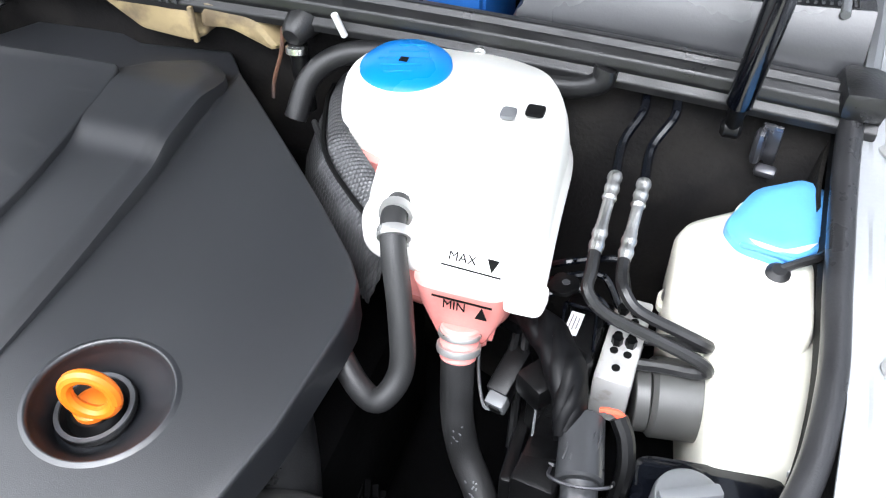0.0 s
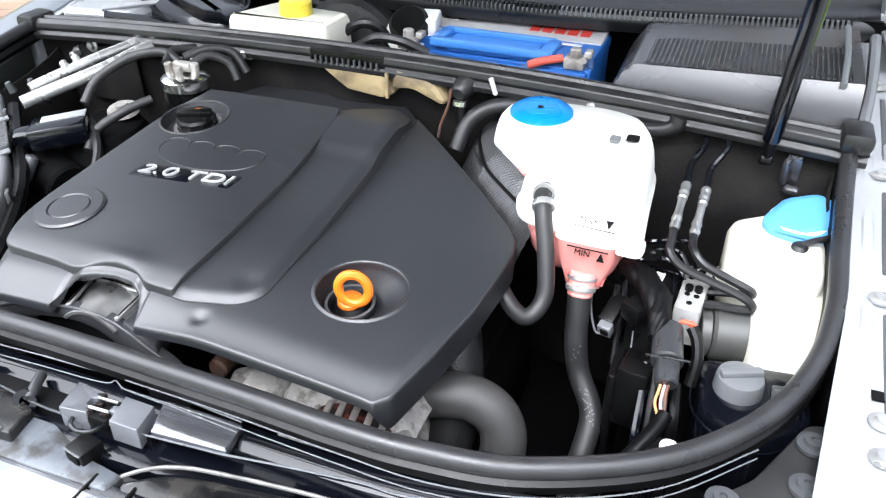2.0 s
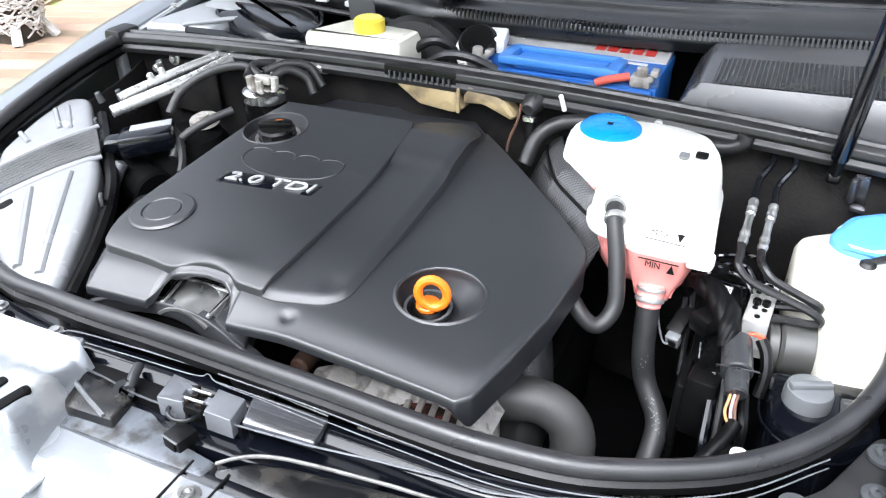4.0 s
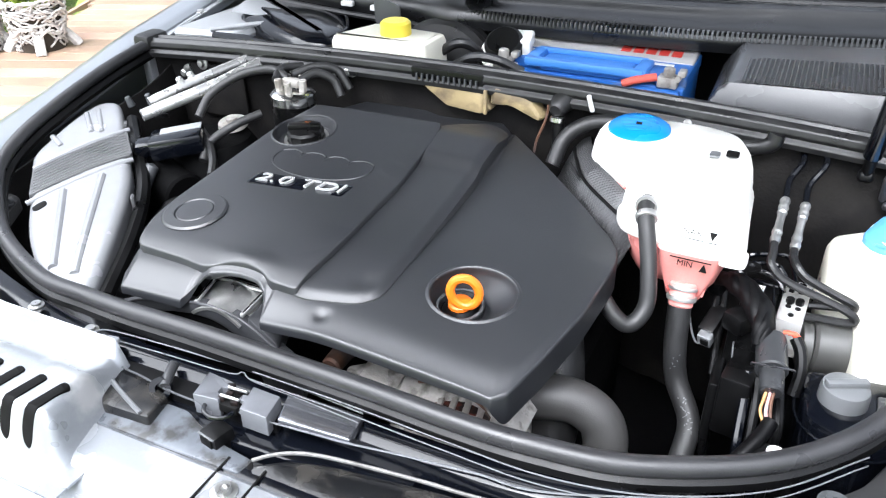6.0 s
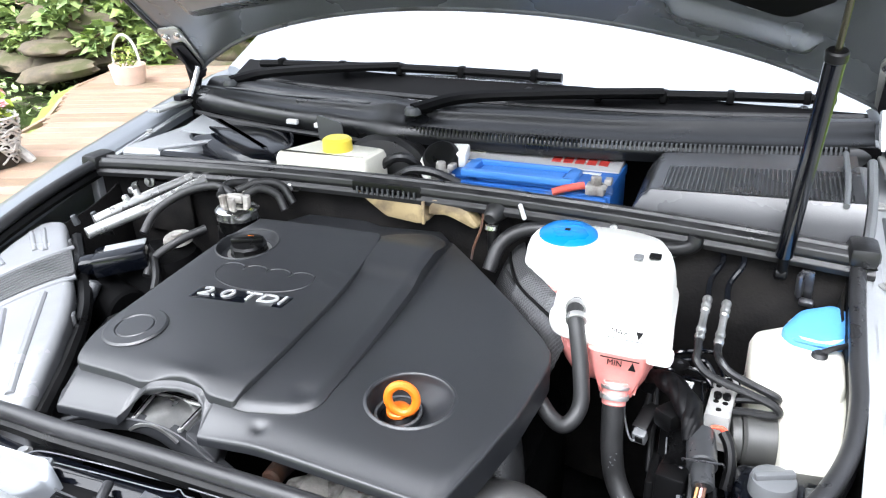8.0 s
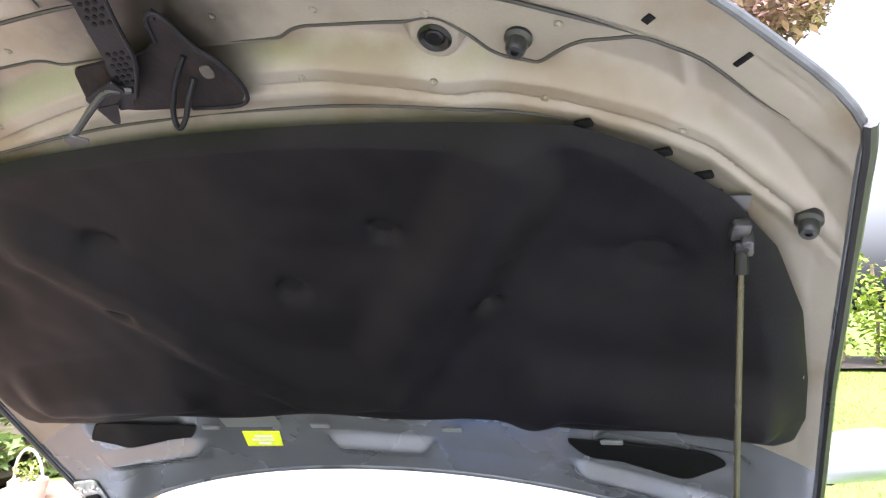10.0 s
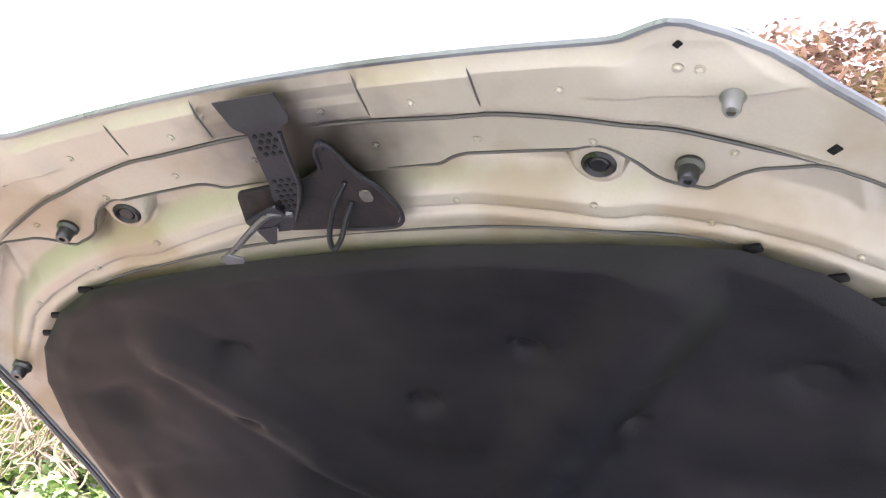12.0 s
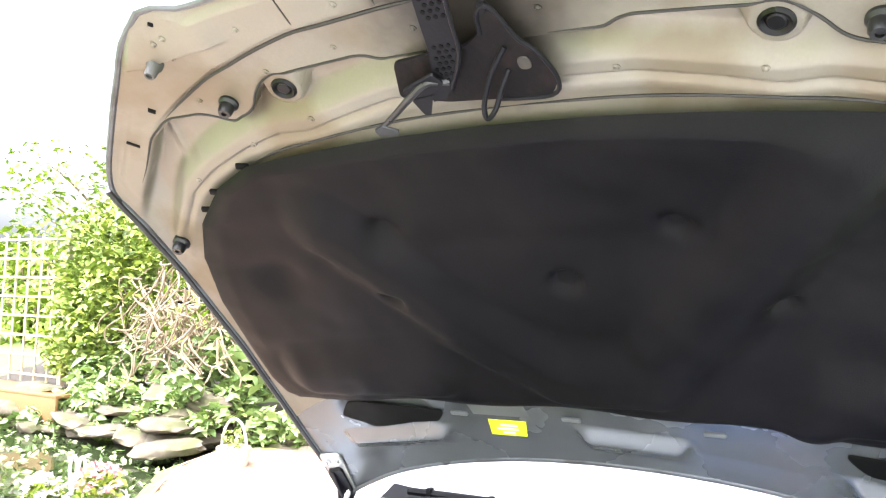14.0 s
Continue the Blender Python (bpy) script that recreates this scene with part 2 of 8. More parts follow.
def smooth(me, angle=35):
    me.polygons.foreach_set("use_smooth", [True] * len(me.polygons))
    me.set_sharp_from_angle(angle=radians(angle))


def part(name, bm, material, parent=None, label="", angle=35):
    me = bpy.data.meshes.new(name)
    bmesh.ops.recalc_face_normals(bm, faces=bm.faces)
    bm.to_mesh(me)
    bm.free()
    me.materials.append(material)
    smooth(me, angle)
    ob = new(name, me)
    if parent:
        ob.parent = parent
        if parent.type == "EMPTY":
            ob.matrix_parent_inverse = Matrix.Translation(-BASE[parent.name])
    if label:
        ob["label"] = label
    return ob


def V(*a):
    return Vector(a)


def box(bm, c, s, m=None, bevel=0.0, seg=2):
    r = bmesh.ops.create_cube(bm, size=1, matrix=(m or Matrix.Translation(c)) @ Matrix.Diagonal((*s, 1)))
    if bevel:
        es = list({e for v in r["verts"] for e in v.link_edges})
        bmesh.ops.bevel(bm, geom=es, offset=bevel, segments=seg, profile=0.5, affect="EDGES")
    return bm


def boxm(c, s, bevel=0.0, rot=(0, 0, 0), seg=2):
    return box(bmesh.new(), c, s, pose(*c, *rot), bevel, seg)


def frame_z(d):
    """A turn whose z axis is d."""
    return Vector(d).to_track_quat("Z", "Y").to_matrix().to_4x4()


def lathe(bm, prof, m, seg=28):
    """Turn a profile of (radius, height) about z; closed where the radius is 0."""
    rings = []
    for r, z in prof:
        if r < 1e-6:
            rings.append([bm.verts.new(m @ V(0, 0, z))])
        else:
            rings.append([bm.verts.new(m @ V(r * math.cos(2 * math.pi * k / seg), r * math.sin(2 * math.pi * k / seg), z)) for k in range(seg)])
    for a, b in zip(rings, rings[1:]):
        for k in range(seg):
            k2 = (k + 1) % seg
            if len(a) == 1 and len(b) == 1:
                continue
            if len(a) == 1:
                bm.faces.new((a[0], b[k], b[k2]))
            elif len(b) == 1:
                bm.faces.new((a[k], b[0], a[k2]))
            else:
                bm.faces.new((a[k], b[k], b[k2], a[k2]))
    return bm


def cyl(bm, p0, p1, r, r2=None, seg=20, bev=0.0):
    p0, p1 = Vector(p0), Vector(p1)
    h = (p1 - p0).length
    r2 = r if r2 is None else r2
    m = Matrix.Translation(p0) @ frame_z(p1 - p0)
    if bev:
        prof = [(0, 0), (r - bev, 0), (r, bev), (r2, h - bev), (r2 - bev, h), (0, h)]
    else:
        prof = [(0, 0), (r, 0), (r2, h), (0, h)]
    return lathe(bm, prof, m, seg)


def spline(pts, n=10):
    """A Catmull-Rom line through the points."""
    p = [Vector(q) for q in pts]
    p = [p[0] * 2 - p[1]] + p + [p[-1] * 2 - p[-2]]
    out = []
    for i in range(1, len(p) - 2):
        for k in range(n):
            t = k / n
            a, b, c, d = p[i - 1:i + 3]
            out.append(0.5 * (2 * b + (c - a) * t + (2 * a - 5 * b + 4 * c - d) * t * t + (3 * b - a - 3 * c + d) * t ** 3))
    out.append(p[-2])
    return out


def tube(bm, pts, r, seg=12, n=8, closed=False, radii=None):
    line = spline(pts, n) if n > 1 else [Vector(p) for p in pts]
    rings = []
    up = V(0, 0, 1)
    for i, q in enumerate(line):
        d = (line[min(i + 1, len(line) - 1)] - line[max(i - 1, 0)]).normalized()
        side = d.cross(up)
        if side.length < 1e-3:
            side = d.cross(V(1, 0, 0))
        side.normalize()
        up = side.cross(d).normalized()
        rr = r if radii is None else radii(i / (len(line) - 1))
        rings.append([bm.verts.new(q + rr * (side * math.cos(2 * math.pi * k / seg) + up * math.sin(2 * math.pi * k / seg))) for k in range(seg)])
    for a, b in zip(rings, rings[1:]):
        for k in range(seg):
            bm.faces.new((a[k], a[(k + 1) % seg], b[(k + 1) % seg], b[k]))
    bm.faces.new(rings[0][::-1])
    bm.faces.new(rings[-1])
    return bm


def round_poly(pts, r, n=5):
    """A polygon with its corners rounded; a point may carry its own radius."""
    out = []
    m = len(pts)
    for i in range(m):
        p = V(*pts[i][:2])
        rr = pts[i][2] if len(pts[i]) > 2 else r
        a, b = V(*pts[i - 1][:2]) - p, V(*pts[(i + 1) % m][:2]) - p
        k = min(rr, a.length * 0.45, b.length * 0.45)
        s, e = p + a.normalized() * k, p + b.normalized() * k
        if k < 1e-5:
            out.append(p)
            continue
        for j in range(n + 1):
            t = j / n
            out.append(s * (1 - t) ** 2 + p * 2 * t * (1 - t) + e * t * t)
    return out


def inset(poly, d):
    """The polygon moved inwards by d (counter-clockwise order)."""
    out = []
    m = len(poly)
    for i in range(m):
        a, p, b = poly[i - 1], poly[i], poly[(i + 1) % m]
        e1, e2 = (p - a), (b - p)
        if e1.length < 1e-9 or e2.length < 1e-9:
            out.append(p.copy())
            continue
        e1.normalize(), e2.normalize()
        n1, n2 = V(-e1.y, e1.x), V(-e2.y, e2.x)
        k = n1 + n2
        k = n1 if k.length < 1e-3 else k / max(0.35, k.dot(n1))
        out.append(p + k * d)
    return out


def area(poly):
    return sum(poly[i - 1].x * poly[i].y - poly[i].x * poly[i - 1].y for i in range(len(poly))) / 2


def slab(outline, ztop, depth, bevel=0.004, holes=(), r=0.008, place=None, lip=2, soft=None):
    """A flat-topped solid over an outline, with a rounded top edge and round holes; ztop may be a function of x and y."""
    bm = bmesh.new()
    poly = round_poly(outline, r)
    if area(poly) < 0:
        poly.reverse()
    zf = ztop if callable(ztop) else (lambda x, y: ztop)
    pl = place or (lambda x, y, z: V(x, y, z))
    df = depth if callable(depth) else (lambda x, y: depth)
    rings = [[bm.verts.new(pl(p.x, p.y, zf(p.x, p.y) - df(p.x, p.y))) for p in poly]]
    for k in range(lip + 1):
        a = k / lip * math.pi / 2
        q = inset(poly, bevel * (1 - math.cos(a)))
        rings.append([bm.verts.new(pl(p.x, p.y, zf(p.x, p.y) - bevel * (1 - math.sin(a)))) for p in q])
    if soft:
        # a gentle crown inside the edge
        for f in (0.33, 0.66, 1.0):
            q = inset(poly, bevel + soft[0] * f)
            rings.append([bm.verts.new(pl(p.x, p.y, zf(p.x, p.y) + soft[1] * (2 * f - f * f))) for p in q])
    for a, b in zip(rings, rings[1:]):
        for k in range(len(a)):
            j = (k + 1) % len(a)
            bm.faces.new((a[k], a[j], b[j], b[k]))
    top = rings[-1]
    lift = soft[1] if soft else 0.0
    edges = []
    for k in range(len(top)):
        edges.append(bm.edges.get((top[k], top[(k + 1) % len(top)])))
    for cx, cy, rx, ry, dep, *off in holes:
        ox, oy = off or (0.0, 0.0)
        ring, low = [], []
        for k in range(32):
            x, y = cx + rx * math.cos(k * math.pi / 16), cy + ry * math.sin(k * math.pi / 16)
            ring.append(bm.verts.new(pl(x, y, zf(x, y) + lift)))
        for k in range(32):
            edges.append(bm.edges.new((ring[k], ring[(k + 1) % 32])))
        prev = ring
        for f, dz in ((0.96, 0.2), (0.86, 0.75), (0.72, 1.0)):
            low = []
            for k in range(32):
                x, y = cx + ox * dz + f * rx * math.cos(k * math.pi / 16), cy + oy * dz + f * ry * math.sin(k * math.pi / 16)
                low.append(bm.verts.new(pl(x, y, zf(x, y) + lift - dep * dz)))
            for k in range(32):
                bm.faces.new((prev[k], prev[(k + 1) % 32], low[(k + 1) % 32], low[k]))
            prev = low
        bm.faces.new(prev)
    bmesh.ops.triangle_fill(bm, use_beauty=True, edges=edges)
    if not holes:
        bm.faces.new(rings[0][::-1])
    return bm


def drape(bm, xs, ys, fn):
    """Cut the mesh along the lines x and y, then lift each point by fn(x, y)."""
    for k, vals in ((0, xs), (1, ys)):
        for v in vals:
            co, no = V(0, 0, 0), V(0, 0, 0)
            co[k], no[k] = v, 1
            bmesh.ops.bisect_plane(bm, geom=bm.verts[:] + bm.edges[:] + bm.faces[:], plane_co=co, plane_no=no, dist=1e-5)
    for v in bm.verts:
        v.co.z += fn(v.co.x, v.co.y)
    return bm


def loft(bm, rings, caps=True):
    vr = [[bm.verts.new(p) for p in r] for r in rings]
    for a, b in zip(vr, vr[1:]):
        for k in range(len(a)):
            j = (k + 1) % len(a)
            bm.faces.new((a[k], a[j], b[j], b[k]))
    if caps:
        bm.faces.new(vr[0][::-1])
        bm.faces.new(vr[-1])
    return bm


def block(outline, levels, r=0.02, shift=None):
    """A moulded body: an outline repeated at levels of (z, inset), smooth between them."""
    poly = round_poly(outline, r, 6)
    if area(poly) < 0:
        poly.reverse()
    rings = []
    for lv in levels:
        q = inset(poly, lv[1])
        rings.append([V(p.x, p.y, lv[0]) + (shift(p, lv[0]) if shift else V(0, 0, 0)) for p in q])
    return loft(bmesh.new(), rings)


def sheet(fx, nu, nv, thick=0.0):
    """A grid of points fx(u, v), u and v from 0 to 1; with a thickness it becomes a closed shell."""
    bm = bmesh.new()
    g = [[bm.verts.new(fx(i / nu, j / nv)) for i in range(nu + 1)] for j in range(nv + 1)]
    for j in range(nv):
        for i in range(nu):
            bm.faces.new((g[j][i], g[j][i + 1], g[j + 1][i + 1], g[j + 1][i]))
    if thick:
        bm.normal_update()
        h = [[bm.verts.new(v.co - v.normal * thick) for v in row] for row in g]
        for j in range(nv):
            for i in range(nu):
                bm.faces.new((h[j][i], h[j + 1][i], h[j + 1][i + 1], h[j][i + 1]))
        rim = [(j, 0) for j in range(nv)] + [(nv, i) for i in range(nu)] + [(j, nu) for j in range(nv, 0, -1)] + [(0, i) for i in range(nu, 0, -1)]
        for k in range(len(rim)):
            (a, b), (c, d) = rim[k], rim[(k + 1) % len(rim)]
            bm.faces.new((g[a][b], g[c][d], h[c][d], h[a][b]))
    return bm


def lettering(name, text, size, depth, m, material, parent, spacing=1.0, shear=0.0, thin=0.0):
    cu = bpy.data.curves.new(name, "FONT")
    cu.body, cu.size, cu.extrude, cu.space_character, cu.shear = text, size, depth, spacing, shear
    cu.offset = thin
    cu.align_x, cu.align_y = "CENTER", "CENTER"
    tmp = bpy.data.objects.new(name, cu)
    scene.collection.objects.link(tmp)
    me = bpy.data.meshes.new_from_object(tmp.evaluated_get(bpy.context.evaluated_depsgraph_get()))
    bpy.data.objects.remove(tmp)
    me.transform(m)
    bm = bmesh.new()
    bm.from_mesh(me)
    bpy.data.meshes.remove(me)
    return part(name, bm, material, parent)


def lerp_table(tab, x):
    for (a, p), (b, q) in zip(tab, tab[1:]):
        if x <= b:
            return p + (q - p) * max(0, (x - a)) / (b - a)
    return tab[-1][1]


def step(a, b, x):
    t = min(1, max(0, (x - a) / (b - a)))
    return t * t * (3 - 2 * t)


# ---- the car's body ----
FENDER = [(-0.2, 0.66), (0.1, 0.745), (0.3, 0.79), (0.5, 0.83), (0.7, 0.872), (0.9, 0.92), (1.16, 0.965), (1.4, 1.0), (1.7, 1.0)]


def fz(y):
    return lerp_table(FENDER, y)


car = thing("car", (0, 2.0, 0), "silver-grey car with its bonnet propped open beside a timber deck", "car")

for sgn in (-1, 1):
    prof = [(0.715, -0.03), (0.722, -0.006), (0.735, 0.0), (0.775, 0.002), (0.80, -0.006), (0.835, -0.05), (0.862, -0.13), (0.875, -0.25), (0.88, -0.40)]

    def wing_pt(u, v, sgn=sgn, prof=prof):
        k = u * (len(prof) - 1)
        i = min(int(k), len(prof) - 2)
        f = k - i
        x, dz = prof[i][0] * (1 - f) + prof[i + 1][0] * f, prof[i][1] * (1 - f) + prof[i + 1][1] * f
        y = -0.1 + 1.75 * v
        pull = 0.22 * max(0, (0.45 - y)) ** 1.3
        return V(sgn * (x - pull), y, fz(y) + dz)
    part("wing", sheet(wing_pt, 32, 40, 0.002), shaded_paint_m, car, "silver-grey metallic front wing")

    # inner rail under the wing edge, with pressed slots and screws
    def rail_pt(u, v, sgn=sgn):
        y = 0.36 + 0.95 * v
        x0 = 0.668 - 0.10 * max(0, 0.6 - y)
        x = (x0 + (0.724 - x0) * u) if sgn > 0 else (0.706 + 0.022 * u)
        return V(sgn * x, y, fz(y) - 0.012 - 0.01 * step(0.85, 1, u) + (0.002 if 0.25 < u < 0.5 and int(v * 14) % 2 else 0))
    rail = part("inner_rail", sheet(rail_pt, 24, 80, 0.003), rail_m, car, "bare silver inner wing rail with screws")
    for y in (0.43, 0.47, 0.63, 0.84, 1.05):
        bm = bmesh.new()
        z = fz(y) - 0.011
        lathe(bm, [(0, 0), (0.013, 0), (0.013, 0.002), (0.007, 0.003), (0.0065, 0.0065), (0, 0.007)], pose(sgn * (0.702 if sgn > 0 else 0.717), y, z), 16)
        part("screw", bm, zinc_m, rail)
    for y in (0.54, 0.74, 0.95):
        part("slot", slab([(sgn * 0.704, y - 0.07), (sgn * 0.711, y - 0.07), (sgn * 0.711, y + 0.07), (sgn * 0.704, y + 0.07)], lambda x, yy: fz(yy) - 0.0105, 0.004, 0.001, r=0.004), grey_m, rail)
    part("opening", boxm((sgn * 0.698, 0.50, fz(0.50) - 0.0105), (0.011, 0.014, 0.002)), ink_m, rail) if sgn > 0 else None

    # inner wing wall of the bay
    def wall_pt(u, v, sgn=sgn):
        y = 0.30 + 0.60 * v
        z = 0.40 + (fz(y) - 0.03 - 0.40) * u
        bulge = 0.05 * math.exp(-((y - 0.80) / 0.14) ** 2 - ((u - 0.75) / 0.5) ** 2)
        return V(sgn * (0.685 - bulge - 0.02 * (1 - u)), y, z)
    part("inner_wing", sheet(wall_pt, 24, 30, 0.004), felt_m, car, "black inner wing panel")

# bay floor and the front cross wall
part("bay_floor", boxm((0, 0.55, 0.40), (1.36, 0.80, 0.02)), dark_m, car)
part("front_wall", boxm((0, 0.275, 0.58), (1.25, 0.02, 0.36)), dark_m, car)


def bulk_pt(u, v):
    x = -0.69 + 1.38 * u
    arch = 0.03 * (1 - (x / 0.69) ** 2)
    z = 0.45 + (0.905 + arch - 0.45) * v
    y = 0.872 + 0.02 * math.sin(x * 9) * (1 - v) + 0.012 * step(0.2, 0.24, abs(x - 0.1) % 0.5) * (1 - v)
    if x > 0.22:
        y -= 0.035 * step(0.22, 0.40, x) * (1 - step(0.75, 1.0, v))
    return V(x, y, z)


bulkhead = part("bulkhead", sheet(bulk_pt, 70, 24, 0.012), felt_m, car, "black felt-covered bulkhead")
for x, z in ((-0.347, 0.918), (-0.235, 0.928), (0.33, 0.925), (-0.60, 0.88), (0.42, 0.90)):
    bm = bmesh.new()
    cyl(bm, (x, 0.868, z), (x, 0.846, z), 0.009, 0.007, 14, 0.002)
    cyl(bm, (x, 0.872, z), (x, 0.862, z), 0.013, None, 14, 0.001)
    part("bolt", bm, steel_m, bulkhead)
part("sound_flap", slab([(-0.60, 0.80), (-0.47, 0.80), (-0.47, 0.90), (-0.60, 0.90)], 0.0, 0.004, 0.002, r=0.02, place=lambda x, y, z: V(x, 0.862 - z, y)), felt_m, bulkhead)

# rubber seal all round the bay
SIDE = [(0.0, 0.289, 0.806), (0.12, 0.288, 0.804), (0.22, 0.288, 0.799), (0.30, 0.294, 0.794), (0.40, 0.315, 0.789), (0.52, 0.374, 0.790), (0.599, 0.448, 0.800), (0.643, 0.530, 0.815), (0.659, 0.61, 0.836), (0.661, 0.70, 0.858), (0.662, 0.80, 0.888), (0.664, 0.875, 0.918)]
LEFT = [(-0.12, 0.292, 0.805), (-0.22, 0.295, 0.801), (-0.30, 0.303, 0.796), (-0.40, 0.318, 0.789), (-0.53, 0.368, 0.795), (-0.615, 0.428, 0.813), (-0.665, 0.485, 0.835), (-0.683, 0.55, 0.858), (-0.687, 0.64, 0.883), (-0.686, 0.75, 0.908), (-0.684, 0.87, 0.927)]
loop = LEFT[::-1] + SIDE
seal = part("bay_seal", tube(bmesh.new(), loop, 0.0108, 14, 8), seal_m, car, "black rubber bonnet seal")
bm = bmesh.new()
tube(bm, [V(*p) + V(0, 0, -0.02) for p in loop], 0.011, 8, 6)
part("seal_flange", bm, black_m, seal)


def bar_pt(u, v):
    x = -0.70 + 1.385 * u
    arch = 0.028 * (1 - (x / 0.70) ** 2) - 0.004 * x
    prof = [(0.848, 0.898), (0.846, 0.906), (0.852, 0.912), (0.849, 0.917), (0.851, 0.926), (0.860, 0.932), (0.870, 0.927), (0.874, 0.933), (0.885, 0.931), (0.900, 0.924), (0.905, 0.905)]
    k = v * (len(prof) - 1)
    i = min(int(k), len(prof) - 2)
    f = k - i
    return V(x, prof[i][0] * (1 - f) + prof[i + 1][0] * f, prof[i][1] * (1 - f) + prof[i + 1][1] * f + arch)


part("cross_seal", sheet(bar_pt, 60, 40, 0.004), rubber_m, car, "ribbed black rubber seal across the bulkhead", 75)
for sgn in (-1, 1):
    part("seal_end", boxm((0.668 if sgn > 0 else -0.69, 0.872, 0.928), (0.04, 0.06, 0.03), 0.010), rubber_m, seal)

# plenum behind the seal
part("plenum_floor", boxm((0, 1.03, 0.79), (1.42, 0.30, 0.01)), dark_m, car)
part("plenum_wall", boxm((0, 1.195, 0.89), (1.42, 0.012, 0.20)), dark_m, car)
for sgn in (-1, 1):
    part("plenum_side", boxm((sgn * 0.715, 1.04, 0.845), (0.02, 0.34, 0.13), 0.004), rail_m, car)


SCUTTLE = [(p.y, p.z) for p in spline([(0, 1.085, 0.955), (0, 1.08, 0.975), (0, 1.09, 0.992), (0, 1.115, 1.0), (0, 1.135, 1.010), (0, 1.16, 1.016), (0, 1.20, 1.012), (0, 1.235, 1.006), (0, 1.26, 1.0)], 8)]


def scuttle_pt(u, v):
    x = -0.70 + 1.40 * u
    bow = 0.11 * (x / 0.7) ** 2
    prof = SCUTTLE
    k = v * (len(prof) - 1)
    i = min(int(k), len(prof) - 2)
    f = k - i
    w = 0.022 * math.exp(-((x + 0.155) / 0.05) ** 2)
    crease = 0.006 * math.exp(-((v - 0.47 - 0.12 * (x / 0.7)) / 0.05) ** 2) - 0.005 * math.exp(-((v - 0.58 - 0.12 * (x / 0.7)) / 0.05) ** 2)
    dome = 0.016 * math.exp(-((x + 0.155) / 0.045) ** 2 - ((v - 0.42) / 0.14) ** 2)
    return V(x, prof[i][0] * (1 - f) + prof[i + 1][0] * f + bow - w, prof[i][1] * (1 - f) + prof[i + 1][1] * f + crease + dome + 0.004 * math.sin(x * 17) * v * (1 - v))


scuttle = part("scuttle_panel", sheet(scuttle_pt, 160, 100, 0.004), scuttle_m, car, "black plastic scuttle panel below the windscreen")
# right-hand teeth paler, painting the light that comes through the slots
for k0, k1, m in ((0, 42, scuttle_m), (42, 99, mid_grey_m)):
    bm = bmesh.new()
    for k in range(k0, k1):
        x = -0.10 + 0.0077 * k
        y = 1.084 + 0.11 * (x / 0.7) ** 2
        box(bm, (x, y, 0.984), (0.0034, 0.012, 0.013))
    part("vent_teeth", bm, m, scuttle, "row of grille teeth")
bm = bmesh.new()
tube(bm, [(x, 1.089 + 0.11 * (x / 0.7) ** 2, 0.9835) for x in (-0.11, 0.0, 0.1, 0.2, 0.3, 0.4, 0.5, 0.6, 0.66)], 0.0065, 6, 4)
part("vent_gap", bm, ink_m, scuttle)
for x in (-0.385, -0.312):
    part("clip", boxm((x, 1.072 + 0.11 * (x / 0.7) ** 2, 0.972), (0.026, 0.012, 0.010), 0.002), white_mark_m, scuttle, "pale panel clip")
part("panel_edge", tube(bmesh.new(), [(-0.63, 1.215, 1.006), (-0.55, 1.200, 1.008), (-0.452, 1.178, 1.008), (-0.31, 1.168, 1.010), (-0.253, 1.150, 1.010), (-0.185, 1.172, 1.014), (-0.145, 1.125, 1.014)], 0.0026, 6, 6), grey_m, scuttle)
part("drip_lip", tube(bmesh.new(), [(x, 1.072 + 0.11 * (x / 0.7) ** 2, 0.952) for x in (-0.69, -0.6, -0.5, -0.4, -0.3, -0.2, -0.12)], 0.006, 8, 6), rubber_m, scuttle)


def screen_z(x, y):
    return 1.0 + (y - 1.245 - 0.10 * (x / 0.7) ** 2) * 0.56


def screen_pt(u, v):
    half = 0.70 - 0.13 * v
    x = (2 * u - 1) * half
    y = 1.245 + 0.75 * v + 0.10 * (x / 0.7) ** 2 * (1 - 0.4 * v)
    return V(x, y, screen_z(x, y) - 0.05 * v * v)


windscreen = part("windscreen", sheet(screen_pt, 30, 24, 0.005), glass_m, car, "raked windscreen reflecting the bright sky")
part("frit_band", sheet(lambda u, v: screen_pt(u, v * (0.085 - 0.065 * max(0, 2 * u - 1.25) / 0.75)) + V(0, 0, 0.003), 30, 6, 0.001), frit_m, windscreen, "black printed band along the glass")
part("scuttle_rim", tube(bmesh.new(), [(x, 1.25 + 0.10 * (x / 0.7) ** 2, 1.006) for x in (-0.69, -0.5, -0.3, 0, 0.3, 0.5, 0.69)], 0.006, 8, 6), rubber_m, windscreen)


